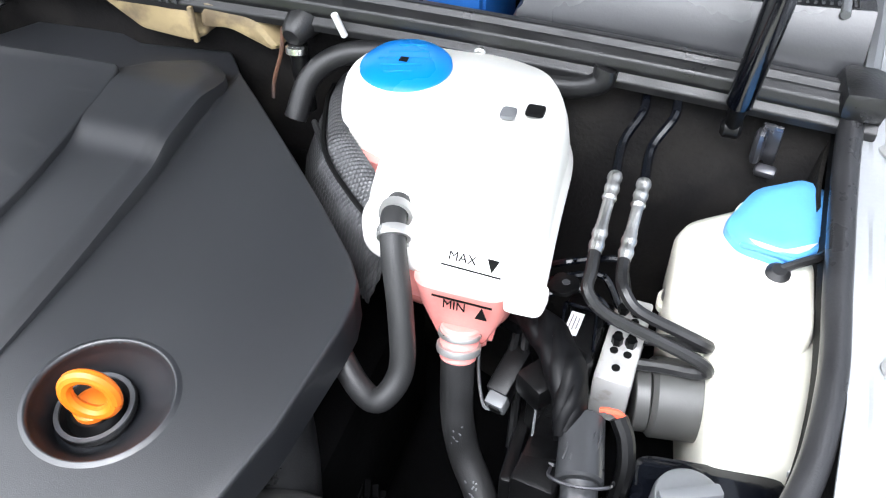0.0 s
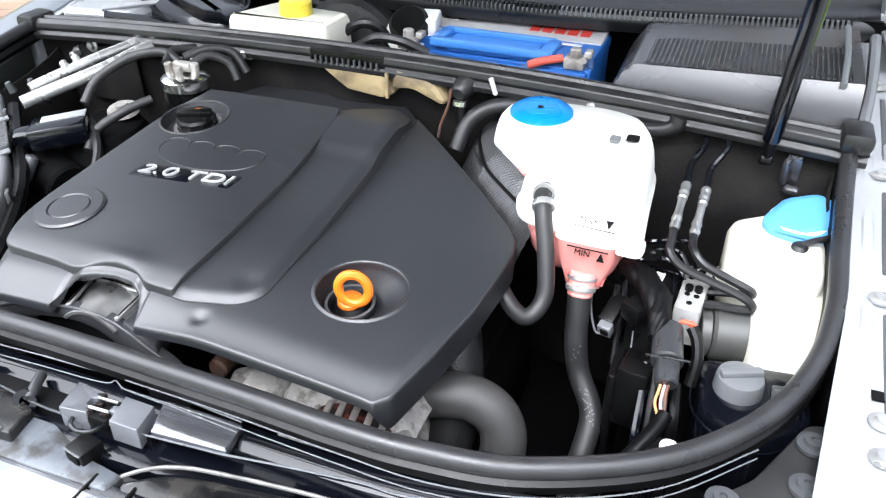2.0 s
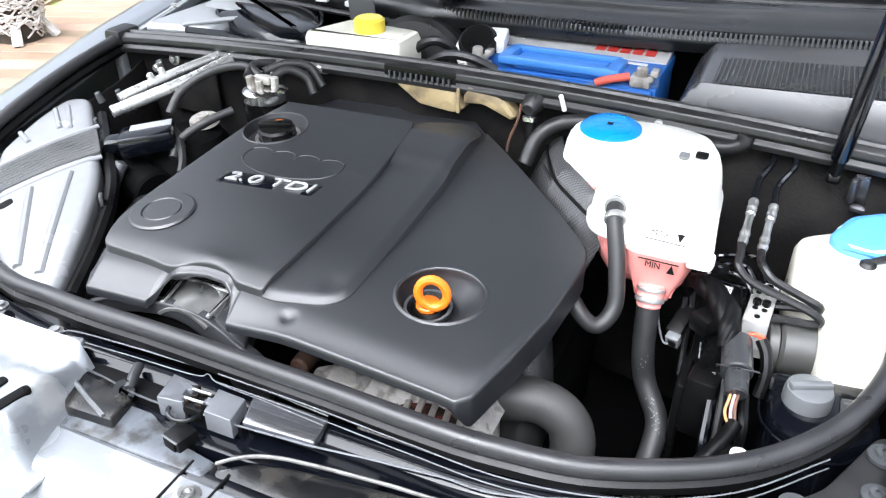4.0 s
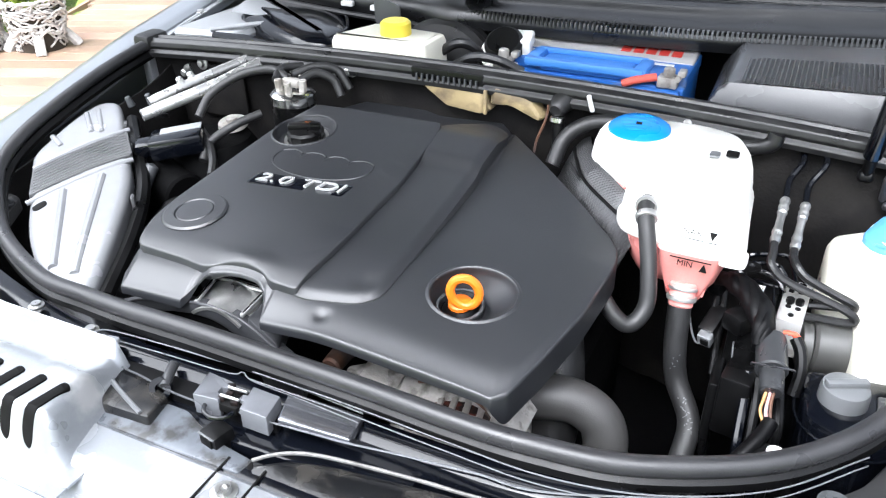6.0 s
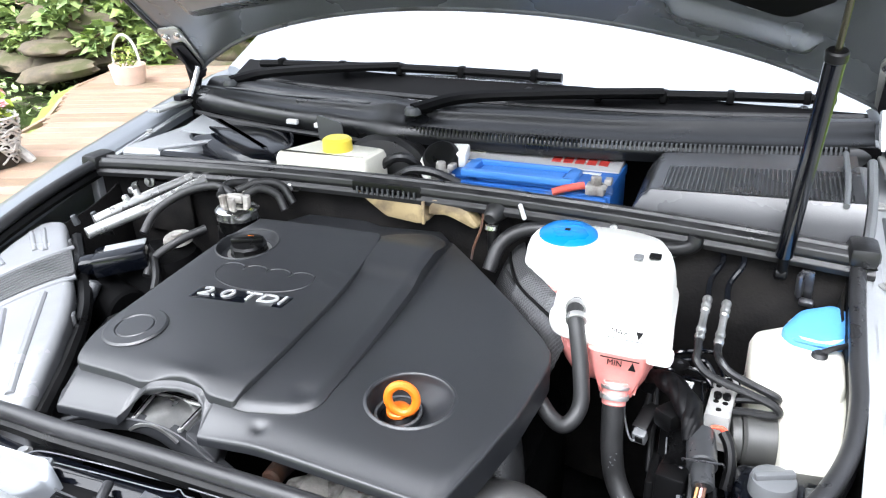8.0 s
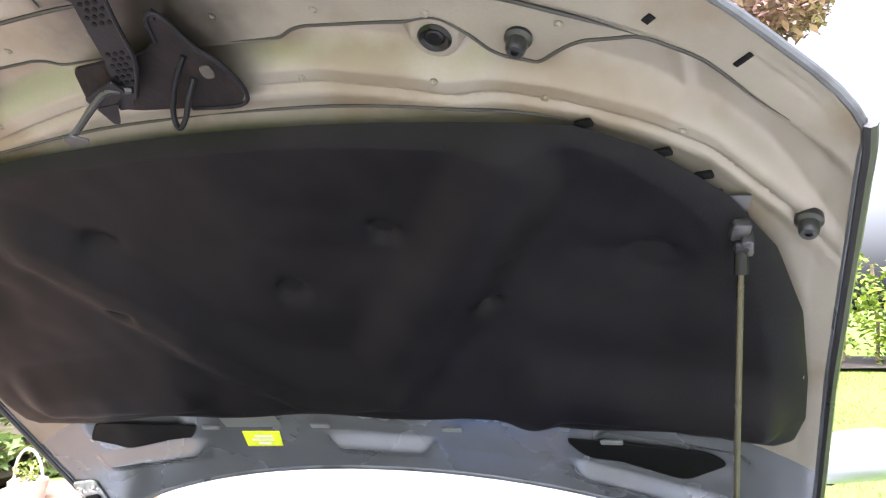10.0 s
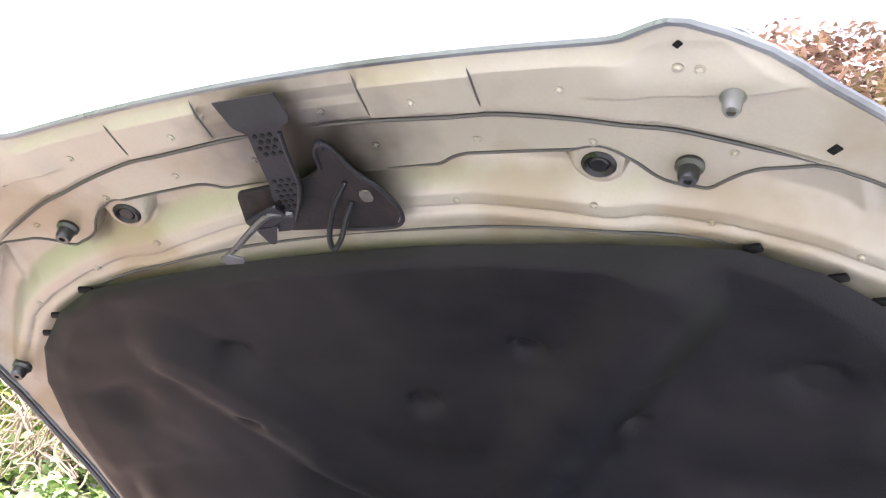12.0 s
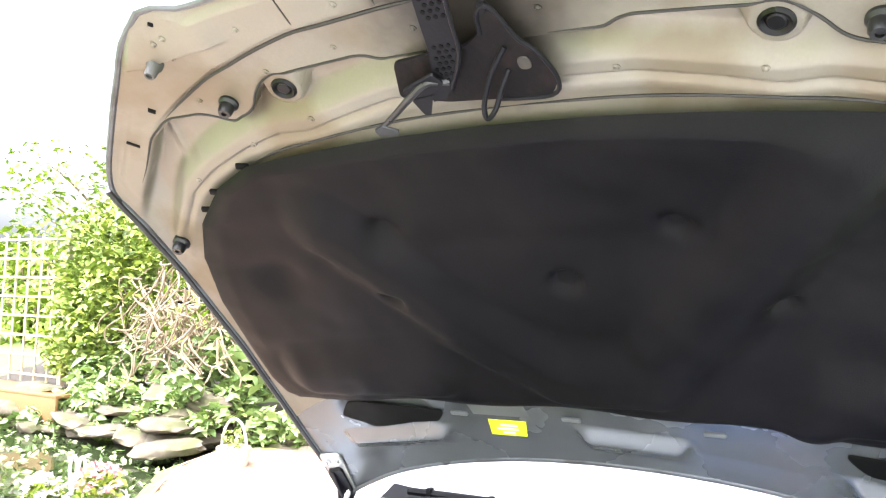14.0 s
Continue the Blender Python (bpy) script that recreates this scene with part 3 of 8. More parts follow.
def wiper(pivot, elbow, blade0, blade1, label):
    w = thing("windscreen_wiper", pivot, label, "wiper", "windscreen wipers")
    bm = bmesh.new()
    lathe(bm, [(0, 0), (0.017, 0), (0.017, 0.008), (0.013, 0.014), (0, 0.016)], pose(*pivot), 20)
    part("pivot_cap", bm, grey_m, w)
    e, b0, b1 = Vector(elbow), Vector(blade0), Vector(blade1)
    mid = b0.lerp(b1, 0.5)
    arm = part("arm", tube(bmesh.new(), [Vector(pivot) + V(0, 0, 0.008), e, e.lerp(mid, 0.5) + V(0, -0.004, 0.008), mid + V(0, -0.004, 0.010)], 0.008, 8, 8, radii=lambda t: 0.0135 - 0.004 * t), frit_m, w)
    blade = part("blade", tube(bmesh.new(), [b0, b0.lerp(b1, 0.33) + V(0, 0, 0.004), b0.lerp(b1, 0.66) + V(0, 0, 0.004), b1], 0.0095, 8, 6), frit_m, w)
    for f in (0.08, 0.3, 0.5, 0.7, 0.92):
        part("claw", boxm(tuple(b0.lerp(b1, f) + V(0, 0, 0.003)), (0.014, 0.022, 0.024), 0.003), frit_m, blade)
    return w


wiper((-0.107, 1.098, 1.010), (-0.03, 1.178, 1.030), (0.03, 1.245, 1.026), (0.64, 1.352, 1.034), "black wiper arm parked along the windscreen base")
wiper((-0.62, 1.225, 1.01), (-0.56, 1.285, 1.03), (-0.60, 1.325, 1.043), (0.13, 1.315, 1.052), "long black wiper blade parked on the windscreen")

# shell of the rest of the car
for sgn in (-1, 1):
    def side_pt(u, v, sgn=sgn):
        y = 1.55 + 2.85 * v
        prof = [(0.80, 0.28), (0.865, 0.40), (0.882, 0.60), (0.872, 0.80), (0.83, 0.955)]
        k = u * 4
        i = min(int(k), 3)
        f = k - i
        x = prof[i][0] * (1 - f) + prof[i + 1][0] * f - 0.12 * max(0, v - 0.8) ** 1.2
        return V(sgn * x, y, prof[i][1] * (1 - f) + prof[i + 1][1] * f + 0.05 * v * u)
    part("side_panel", sheet(side_pt, 16, 20, 0.004), paint_m, car)

    def glass_pt(u, v, sgn=sgn):
        y = 1.75 + 1.75 * v
        top = 1.40 - 0.10 * (2 * v - 1) ** 4 - 0.33 * max(0, 0.25 - v) / 0.25
        z = 0.96 + (top - 0.96) * u
        return V(sgn * (0.82 - 0.24 * u), y, z)
    part("side_window", sheet(glass_pt, 8, 16, 0.004), glass_m, car)
    part("windscreen_pillar", tube(bmesh.new(), [(sgn * 0.715, 1.38, 1.0), (sgn * 0.66, 1.70, 1.18), (sgn * 0.59, 2.05, 1.36), (sgn * 0.57, 2.3, 1.41)], 0.028, 10, 6), paint_m, car)


def roof_pt(u, v):
    y = 1.97 + 1.75 * v
    x = (2 * u - 1) * 0.60
    return V(x, y, 1.425 - 0.05 * (2 * v - 1) ** 2 - 0.05 * (2 * u - 1) ** 4)


part("roof", sheet(roof_pt, 16, 18, 0.006), paint_m, car)


def tail_pt(u, v):
    x = (2 * u - 1) * (0.60 + 0.20 * v)
    return V(x, 3.70 + 0.75 * v, 1.37 - 0.42 * step(0, 1, v) - 0.03 * (2 * u - 1) ** 2)


part("rear_deck", sheet(tail_pt, 16, 16, 0.004), paint_m, car)
part("rear_panel", boxm((0, 4.42, 0.62), (1.55, 0.06, 0.66), 0.02), paint_m, car)
part("underbody", boxm((0, 2.6, 0.30), (1.56, 3.6, 0.10), 0.02), dark_m, car)
for x in (-0.76, 0.76):
    for y in (0.72, 3.36):
        m = Matrix.Translation((x, y, 0.31)) @ pose(0, 0, 0, 0, 90)
        wheel = part("wheel", lathe(bmesh.new(), [(0.20, -0.10), (0.29, -0.11), (0.31, -0.07), (0.31, 0.07), (0.29, 0.11), (0.20, 0.10), (0.20, -0.10)], m, 36), tyre_m, car)
        part("rim", lathe(bmesh.new(), [(0, -0.06), (0.06, -0.07), (0.17, -0.04), (0.205, -0.085), (0.205, 0.085), (0.17, 0.04), (0.06, 0.07), (0, 0.06)], m, 30), steel_m, wheel)

# door mirror
for sgn in (-1, 1):
    def mir(u, v, sgn=sgn):
        a = u * 2 * math.pi
        w = max(0.0, min(1, 0.86 + 0.14 * min(1, v * 4), (max(0.0, 1 - v) * 3) ** 0.5, (v * 25) ** 0.5))
        x = 0.87 + 0.27 * v
        return V(sgn * x, 2.08 + 0.07 * w * math.cos(a) * (1.2 if math.cos(a) < 0 else 0.6), 1.095 - 0.03 * (1 - v) ** 2 + 0.075 * w * (math.sin(a) if math.sin(a) > 0 else 0.85 * math.sin(a)))
    part("door_mirror", sheet(mir, 24, 14), paint_m, car, "silver door mirror housing")
    part("mirror_foot", boxm((sgn * 0.88, 2.08, 1.03), (0.10, 0.06, 0.04), 0.012), black_m, car)

# hinges
for sgn in (-1, 1):
    bm = bmesh.new()
    box(bm, (sgn * 0.725, 1.21, 0.985), (0.022, 0.10, 0.012), None, 0.003)
    box(bm, (sgn * 0.728, 1.245, 1.02), (0.008, 0.03, 0.075), pose(sgn * 0.728, 1.245, 1.02, -25), 0.003)
    box(bm, (sgn * 0.715, 1.215, 1.065), (0.010, 0.045, 0.11), pose(sgn * 0.715, 1.215, 1.065, 35), 0.004)
    box(bm, (sgn * 0.722, 1.235, 1.035), (0.012, 0.055, 0.05), pose(sgn * 0.722, 1.235, 1.035, 15), 0.006)
    cyl(bm, (sgn * 0.705, 1.235, 1.045), (sgn * 0.738, 1.235, 1.045), 0.009, None, 14, 0.002)
    hinge = part("bonnet_hinge", bm, latch_m, car, "black stamped bonnet hinge")
    part("hinge_foot", boxm((sgn * 0.722, 1.15, 0.975), (0.034, 0.15, 0.008), 0.003), zinc_m, hinge, "silver hinge foot")
    part("hinge_link", tube(bmesh.new(), [(sgn * 0.712, 1.19, 0.985), (sgn * 0.708, 1.21, 1.02), (sgn * 0.706, 1.225, 1.05)], 0.007, 8, 5), chrome_m, hinge)
    for y in (1.19, 1.235):
        bm = bmesh.new()
        cyl(bm, (sgn * 0.728, y, 0.991), (sgn * 0.728, y, 0.999), 0.009, None, 6)
        part("hinge_bolt", bm, steel_m, hinge)

# front slam panel and grille top
def slam_pt(u, v):
    x = -0.64 + 1.28 * u
    y1 = 0.284 + 0.40 * max(0, abs(x) - 0.25) ** 1.6
    y = 0.02 + (y1 - 0.02) * v
    z = 0.700 + 0.055 * step(0.25, 0.6, v) + 0.012 * step(0.85, 0.95, v) - 0.10 * max(0, abs(x) - 0.55) - 0.05 * (1 - v) ** 2
    if -0.19 < x < 0.62:
        z -= 0.022 * step(0.62, 0.68, v) * (1 - step(0.86, 0.9, v))
    return V(x, y, z)


slam = part("slam_panel", sheet(slam_pt, 110, 40, 0.004), gloss_black_m, car, "glossy black slam panel behind the grille")


def nose_pt(u, v):
    x = -0.62 + 1.24 * u
    y = 0.02 + 0.165 * v + 0.35 * max(0, abs(x) - 0.3) ** 1.5 - 0.25 * (1 - v) * max(0, 0.02)
    z = 0.66 + 0.078 * step(0, 0.7, v) + 0.008 * v - 0.08 * max(0, abs(x) - 0.4)
    z += 0.004 * step(0.48, 0.5, v) - 0.004 * step(0.9, 0.92, v)
    return V(x, y, z)


nose = part("grille_top", sheet(nose_pt, 80, 30, 0.004), bumper_m, car, "silver front trim above the grille")
for x in (0.009, 0.055):
    part("joint", boxm((x, 0.14, nose_pt((x + 0.62) / 1.24, 0.7).z + 0.001), (0.0022, 0.10, 0.003), 0, (0, 0, 0)), ink_m, nose)
bm = bmesh.new()
lathe(bm, [(0, 0), (0.014, 0), (0.014, 0.003), (0.009, 0.004), (0.008, 0.008), (0.004, 0.008), (0.004, 0.005), (0, 0.005)], pose(0.034, 0.150, 0.748), 18)
part("screw", bm, steel_m, nose)


def bumper_pt(u, v):
    a = (u - 0.5) * 2
    x = 0.86 * a
    y = -0.10 + 0.42 * abs(a) ** 3.2 + 0.05 * (1 - math.sin(math.pi * min(1, v + 0.25)))
    return V(x, y, 0.20 + 0.47 * v)


part("bumper", sheet(bumper_pt, 40, 16, 0.005), paint_m, car, "silver-grey front bumper")
for sgn in (-1, 1):
    def lamp_pt(u, v, sgn=sgn):
        x = 0.36 + 0.44 * u
        y = 0.02 + 0.30 * u ** 2 + 0.10 * v + 0.12 * u * v
        return V(sgn * x, y, 0.60 + 0.12 * v + 0.02 * u)
    part("headlight", sheet(lamp_pt, 14, 8, 0.01), glass_m, car, "clear glass headlight")

# intake cover with slots
def hump(x, y):
    side = 1 - step(-0.185, -0.158, x + 0.25 * (y - 0.19))
    return 0.742 + 0.055 * step(0.098, 0.128, y) * side * (1 - 0.35 * step(0.175, 0.235, y)) + 0.018 * step(0.235, 0.25, y) * side


intake = thing("intake_cover", (-0.33, 0.19, 0.73), "silver moulded air intake cover with slanted slots", "engine part")


def intake_pt(u, v):
    x = -0.52 + 0.40 * u
    y = 0.075 + 0.175 * v + 0.05 * step(0.35, 0.0, u)
    return V(x, y, hump(x, y))


part("shell", sheet(intake_pt, 90, 60, 0.003), bumper_m, intake, "", 60)
for k in range(6):
    x = -0.186 - 0.034 * k
    bm = slab([(x - 0.012, 0.110), (x + 0.003, 0.106), (x + 0.012, 0.166), (x - 0.001, 0.169)], 0.0, 0.006, 0.0008, r=0.007)
    drape(bm, [], [0.098 + 0.005 * j for j in range(15)], lambda a, b: hump(a, b) + 0.0022)
    part("slot", bm, ink_m, intake)
for x, y in ((-0.367, 0.286), (-0.261, 0.276)):
    bm = bmesh.new()
    lathe(bm, [(0, 0), (0.010, 0), (0.010, 0.003), (0.006, 0.004), (0.006, 0.007), (0, 0.007)], pose(x, y - 0.008, 0.774), 16)
    part("screw", bm, steel_m, slam)

# lock tray between the seal and the front trim
tray = thing("bonnet_lock", (-0.02, 0.235, 0.74), "black bonnet lock tray with grey latch housings", "lock")
part("tray", slab([(-0.17, 0.205), (0.20, 0.215), (0.20, 0.262), (-0.17, 0.262)], 0.748, 0.03, 0.004), gloss_black_m, tray)
for outline in ([(-0.073, 0.264), (-0.036, 0.261), (-0.036, 0.250), (-0.043, 0.249), (-0.042, 0.241), (-0.035, 0.240), (-0.033, 0.230), (-0.065, 0.226)], [(-0.012, 0.264), (0.025, 0.263), (0.031, 0.229), (-0.004, 0.229), (-0.006, 0.240), (-0.014, 0.241), (-0.014, 0.249), (-0.008, 0.250)]):
    part("latch_housing", slab(outline, 0.779, 0.026, 0.0012, r=0.0012), housing_m, tray, "grey latch housing")
for x, y, w in ((-0.037, 0.257, 0.010), (-0.030, 0.246, 0.008), (-0.022, 0.253, 0.009), (-0.016, 0.236, 0.008), (-0.034, 0.236, 0.009)):
    part("latch_claw", boxm((x, y, 0.776), (w, 0.005, 0.006), 0.0012, (0, 0, 15)), rusty_latch_m, tray)
part("latch_ring", tube(bmesh.new(), [(-0.052, 0.232, 0.768), (-0.048, 0.221, 0.767), (-0.034, 0.215, 0.767), (-0.020, 0.220, 0.767), (-0.014, 0.233, 0.768)], 0.0026, 8, 6), gloss_black_m, tray)
for dy in (0.0, 0.014):
    part("latch_bar", tube(bmesh.new(), [(-0.036, 0.238 + dy, 0.779), (-0.012, 0.239 + dy, 0.779)], 0.0018, 8, 1), steel_m, tray)
part("lock_void", boxm((-0.024, 0.245, 0.768), (0.028, 0.03, 0.012), 0.003), ink_m, tray)
sock = part("plug", boxm((-0.020, 0.207, 0.750), (0.026, 0.026, 0.026), 0.002, (0, 0, -12)), black_m, tray, "black rectangular socket")
part("plug_mouth", boxm((-0.024, 0.1935, 0.751), (0.018, 0.002, 0.018), 0.0008, (0, 0, -12)), ink_m, sock)
part("plug_rim", tube(bmesh.new(), [(-0.034, 0.1955, 0.7625), (-0.022, 0.193, 0.7625), (-0.011, 0.191, 0.7625)], 0.0012, 6, 1), mid_grey_m, sock)
part("catch_post", tube(bmesh.new(), [(-0.112, 0.232, 0.768), (-0.118, 0.246, 0.772), (-0.124, 0.262, 0.774)], 0.006, 12, 6), plug_m, tray)
part("catch_eye", lathe(bmesh.new(), [(0.006, -0.003), (0.013, -0.003), (0.013, 0.003), (0.006, 0.003), (0.006, -0.003)], pose(-0.118, 0.231, 0.764, 62, 0, 20), 24), gloss_black_m, tray)
part("tray_floor", slab([(-0.245, 0.252), (-0.19, 0.243), (-0.105, 0.234), (0.0, 0.236), (0.034, 0.240), (0.024, 0.279), (-0.05, 0.281), (-0.23, 0.276)], 0.760, 0.02, 0.002, r=0.003), frit_m, tray)
part("dusty_shelf", slab([(-0.168, 0.192), (-0.128, 0.224), (-0.075, 0.224), (-0.045, 0.212), (-0.022, 0.204), (0.034, 0.197), (0.030, 0.176), (-0.16, 0.172)], lambda x, y: 0.7485 + 0.20 * max(0, y - 0.20), 0.02, 0.002, r=0.004), shelf_m, tray, "dusty blue-grey shelf of the lock tray")
part("cover_plate", slab([(0.037, 0.238), (0.124, 0.243), (0.121, 0.277), (0.027, 0.277)], lambda x, y: 0.772 + 0.12 * (y - 0.24), 0.008, 0.002, r=0.003), plate_m, tray, "glossy black cover plate")
for dy, z, r in ((0.0, 0.7800, 0.0010), (-0.010, 0.7755, 0.0008)):
    part("plate_lip", tube(bmesh.new(), [(-0.25, 0.262 + dy, z), (-0.235, 0.274 + dy, z), (-0.154, 0.280 + dy, z), (-0.055, 0.284 + dy, z), (-0.039, 0.290 + dy, z + 0.002), (-0.02, 0.284 + dy, z), (0.05, 0.281 + dy, z), (0.121, 0.276 + dy, z)], r, 6, 6), flange_glint_m, tray, "thin flange with its sky glint in the colour")
for dy, z, r in ((-0.005, 0.7880, 0.0009), (-0.013, 0.7840, 0.0008)):
    part("seal_lip", tube(bmesh.new(), [(-0.02, 0.281 + dy, z), (0.10, 0.279 + dy, z), (0.22, 0.277 + dy, z - 0.004), (0.32, 0.282 + dy, z - 0.012), (0.42, 0.306 + dy, z - 0.016), (0.52, 0.356 + dy, z - 0.014), (0.60, 0.428 + dy, z - 0.004)], r, 6, 6), flange_glint_m, tray, "thin flange with its sky glint in the colour")
part("front_lip", tube(bmesh.new(), [(-0.270, 0.253, 0.766), (-0.19, 0.241, 0.765), (-0.151, 0.237, 0.765), (-0.105, 0.231, 0.765), (-0.070, 0.229, 0.766), (-0.054, 0.230, 0.767)], 0.0014, 6, 6), grey_m, tray)
part("front_lip", tube(bmesh.new(), [(-0.012, 0.234, 0.767), (0.034, 0.236, 0.767), (0.093, 0.240, 0.768), (0.124, 0.242, 0.769), (0.18, 0.250, 0.769), (0.257, 0.260, 0.768), (0.33, 0.268, 0.767), (0.50, 0.335, 0.768)], 0.0012, 6, 6), flange_glint_m, tray)
wedge = part("wedge_bracket", slab([(-0.205, 0.225), (-0.163, 0.186), (-0.100, 0.190), (-0.104, 0.226), (-0.165, 0.244), (-0.20, 0.246)], 0.762, 0.02, 0.003, r=0.004), grimy_black_m, tray, "dusty black wedge bracket")
part("wedge_rib", tube(bmesh.new(), [(-0.196, 0.226, 0.762), (-0.155, 0.208, 0.763), (-0.112, 0.192, 0.762)], 0.003, 6, 4), mid_grey_m, wedge)
part("silver_tab", slab([(-0.25, 0.247), (-0.250, 0.264), (-0.214, 0.270), (-0.206, 0.255)], 0.780, 0.006, 0.002, r=0.003), bumper_m, tray, "bare silver tab")

# grille surround with a raised rim at the middle
sur = part("grille_surround", drape(slab([(0.038, 0.190), (0.068, 0.211), (0.113, 0.223), (0.213, 0.236), (0.36, 0.252), (0.36, 0.10), (0.05, 0.10)], 0.751, 0.02, 0.004, r=0.006), [], [0.12 + 0.02 * k for k in range(6)], lambda x, y: -0.5 * max(0, 0.19 - y)), grimy_black_m, car, "glossy dark grille surround with dried dust")
part("surround_rim", tube(bmesh.new(), [(0.035, 0.194, 0.752), (0.050, 0.205, 0.755), (0.067, 0.214, 0.757), (0.088, 0.221, 0.758), (0.112, 0.226, 0.758), (0.161, 0.233, 0.757), (0.213, 0.239, 0.756), (0.264, 0.244, 0.754), (0.36, 0.256, 0.750)], 0.0022, 8, 6), rim_m, sur, "worn silver rim")

# corner brackets with their screws, beside the headlights
for sgn in (-1, 1):
    br = part("corner_bracket", slab([(sgn * 0.56, 0.36), (sgn * 0.60, 0.33), (sgn * 0.69, 0.36), (sgn * 0.68, 0.49), (sgn * 0.645, 0.485), (sgn * 0.60, 0.40)], lambda x, y: 0.770 + 0.10 * (y - 0.40), 0.02, 0.005, r=0.012), hose_m, car, "dark grey plastic corner bracket")
    for x, y in ((0.650, 0.455), (0.645, 0.402), (0.575, 0.362)):
        bm = bmesh.new()
        lathe(bm, [(0, 0), (0.016, 0), (0.016, 0.004), (0.010, 0.005), (0.009, 0.009), (0.004, 0.009), (0.004, 0.006), (0, 0.006)], pose(sgn * x, y, 0.771 + 0.10 * (y - 0.40)), 18)
        part("screw", bm, grey_m, br)


# ---- bonnet ----
RIDGE = [(0.20, 1.879), (0.30, 1.845), (0.35, 1.818), (0.41, 1.790), (0.47, 1.757), (0.57, 1.687), (0.67, 1.609), (0.85, 1.447), (1.04, 1.261), (1.23, 1.07), (1.32, 0.98)]
HALF = [(0.288, 0.398), (0.302, 0.437), (0.331, 0.470), (0.417, 0.583), (0.498, 0.692), (0.515, 0.698), (0.56, 0.701), (0.66, 0.707), (0.865, 0.714), (1.07, 0.726), (1.25, 0.730)]


def bonnet_z(x, y):
    k = max(0.03, 0.16 if y < 0.5 else 0.16 - (y - 0.5) * 0.2)
    return lerp_table(RIDGE, y) - k * x * x


def rear_y(x):
    return 1.093 + 0.30 * abs(x) ** 2.2 + 0.06 * max(0, abs(x) - 0.55)


def line_a(x):
    return 0.351 + 0.53 * max(0, abs(x) - 0.115) ** 2


EDGE_B = [(0.0, 0.431), (0.135, 0.431), (0.16, 0.420), (0.28, 0.421), (0.33, 0.430), (0.36, 0.460), (0.40, 0.468), (0.44, 0.444), (0.50, 0.436), (0.55, 0.455), (0.60, 0.493), (0.65, 0.526), (0.75, 0.60)]
EDGE_C = [(0.0, 0.462), (0.16, 0.462), (0.25, 0.474), (0.30, 0.482), (0.345, 0.476), (0.42, 0.486), (0.50, 0.505), (0.563, 0.530), (0.64, 0.590), (0.75, 0.70)]


def seg_dist(x, y, a, b):
    ax, ay, bx, by = *a, *b
    t = max(0, min(1, ((x - ax) * (bx - ax) + (y - ay) * (by - ay)) / ((bx - ax) ** 2 + (by - ay) ** 2)))
    return math.hypot(x - ax - t * (bx - ax), y - ay - t * (by - ay))


def frame_relief(x, y):
    """How far the pressed inner frame stands out towards the engine."""
    ax = abs(x)
    ya, yb, yc = line_a(x), lerp_table(EDGE_B, ax), lerp_table(EDGE_C, ax)
    r = 0.006 * (1 - step(-0.004, 0.000, y - ya)) * (1 - step(0.42, 0.56, ax))
    # the pressed channel: a wall down at its front edge, a floor that comes back up to a rounded rail
    wall = step(-0.001, 0.011 + 0.012 * step(0.42, 0.6, ax), y - yb)
    f = max(0.0, min(1.0, (y - yb) / max(0.012, yc - yb)))
    r -= wall * (0.039 - 0.011 * f)
    r += 0.028 * step(-0.012, 0.008, y - yc)
    # cross rib in the corner dish
    r += 0.005 * wall * math.exp(-(seg_dist(ax, y, (0.520, 0.430), (0.545, 0.53)) / 0.006) ** 2) * (1 - step(-0.012, 0.0, y - yc))
    # narrow pressed grooves
    r -= 0.006 * math.exp(-((y - yc - 0.026) / 0.0035) ** 2)
    r -= 0.006 * step(0.0, 0.022, y - yc - 0.034)
    # stepped plates along the front edge
    back = 1 - step(-0.004, 0.0, y - ya)
    r += 0.004 * step(-0.002, 0.004, y - (0.327 if ax < 0.0935 else 0.309 if ax < 0.208 else 0.303 + 0.05 * (ax - 0.2))) * (1 - step(0.33, 0.37, ax)) * back
    r += (0.003 * step(0.091, 0.096, ax) - 0.003 * step(0.205, 0.211, ax)) * back
    # tapering fold below the corner boss
    r += 0.008 * (1 - step(0.342, 0.349, y)) * step(0.29, 0.36, ax) * (1 - step(0.44, 0.50, ax)) * step(0.30, 0.335, y)
    # side flange with two folded lines
    hw = lerp_table(HALF, max(0.288, y))
    for d in (0.016, 0.030):
        r -= 0.004 * math.exp(-((hw - ax - d) / 0.0032) ** 2) * step(0.40, 0.50, y) * (1 - step(0.98, 1.02, y))
    r -= 0.006 * step(0.58, 0.70, ax) * (1 - step(0.42, 0.60, y))
    if y > 0.97:
        for a, b in (((-0.60, 1.095), (-0.36, 1.066)), ((-0.07, 1.047), (0.10, 1.052)), ((0.36, 1.083), (0.57, 1.135))):
            s = y - (a[1] + (b[1] - a[1]) * max(0, min(1, (x - a[0]) / (b[0] - a[0]))))
            ends = step(a[0] - 0.022, a[0] + 0.012, x) * (1 - step(b[0] - 0.012, b[0] + 0.022, x))
            r += 0.026 * ends * step(-0.027, -0.018, s) * max(0, min(1, (0.022 - s) / 0.040))
        for a, b in (((-0.56, 1.02), (-0.40, 1.015)), ((0.42, 1.03), (0.60, 1.055))):
            r -= 0.015 * math.exp(-(seg_dist(x, y, a, b) / 0.026) ** 4)
    r += 0.008 * step(0.685, 0.715, ax) * step(0.50, 0.72, y)
    w = 1 - step(0.024, 0.038, math.hypot(ax - 0.299, (y - 0.446) * 1.1))
    r = r * (1 - w) - 0.008 * w
    return r


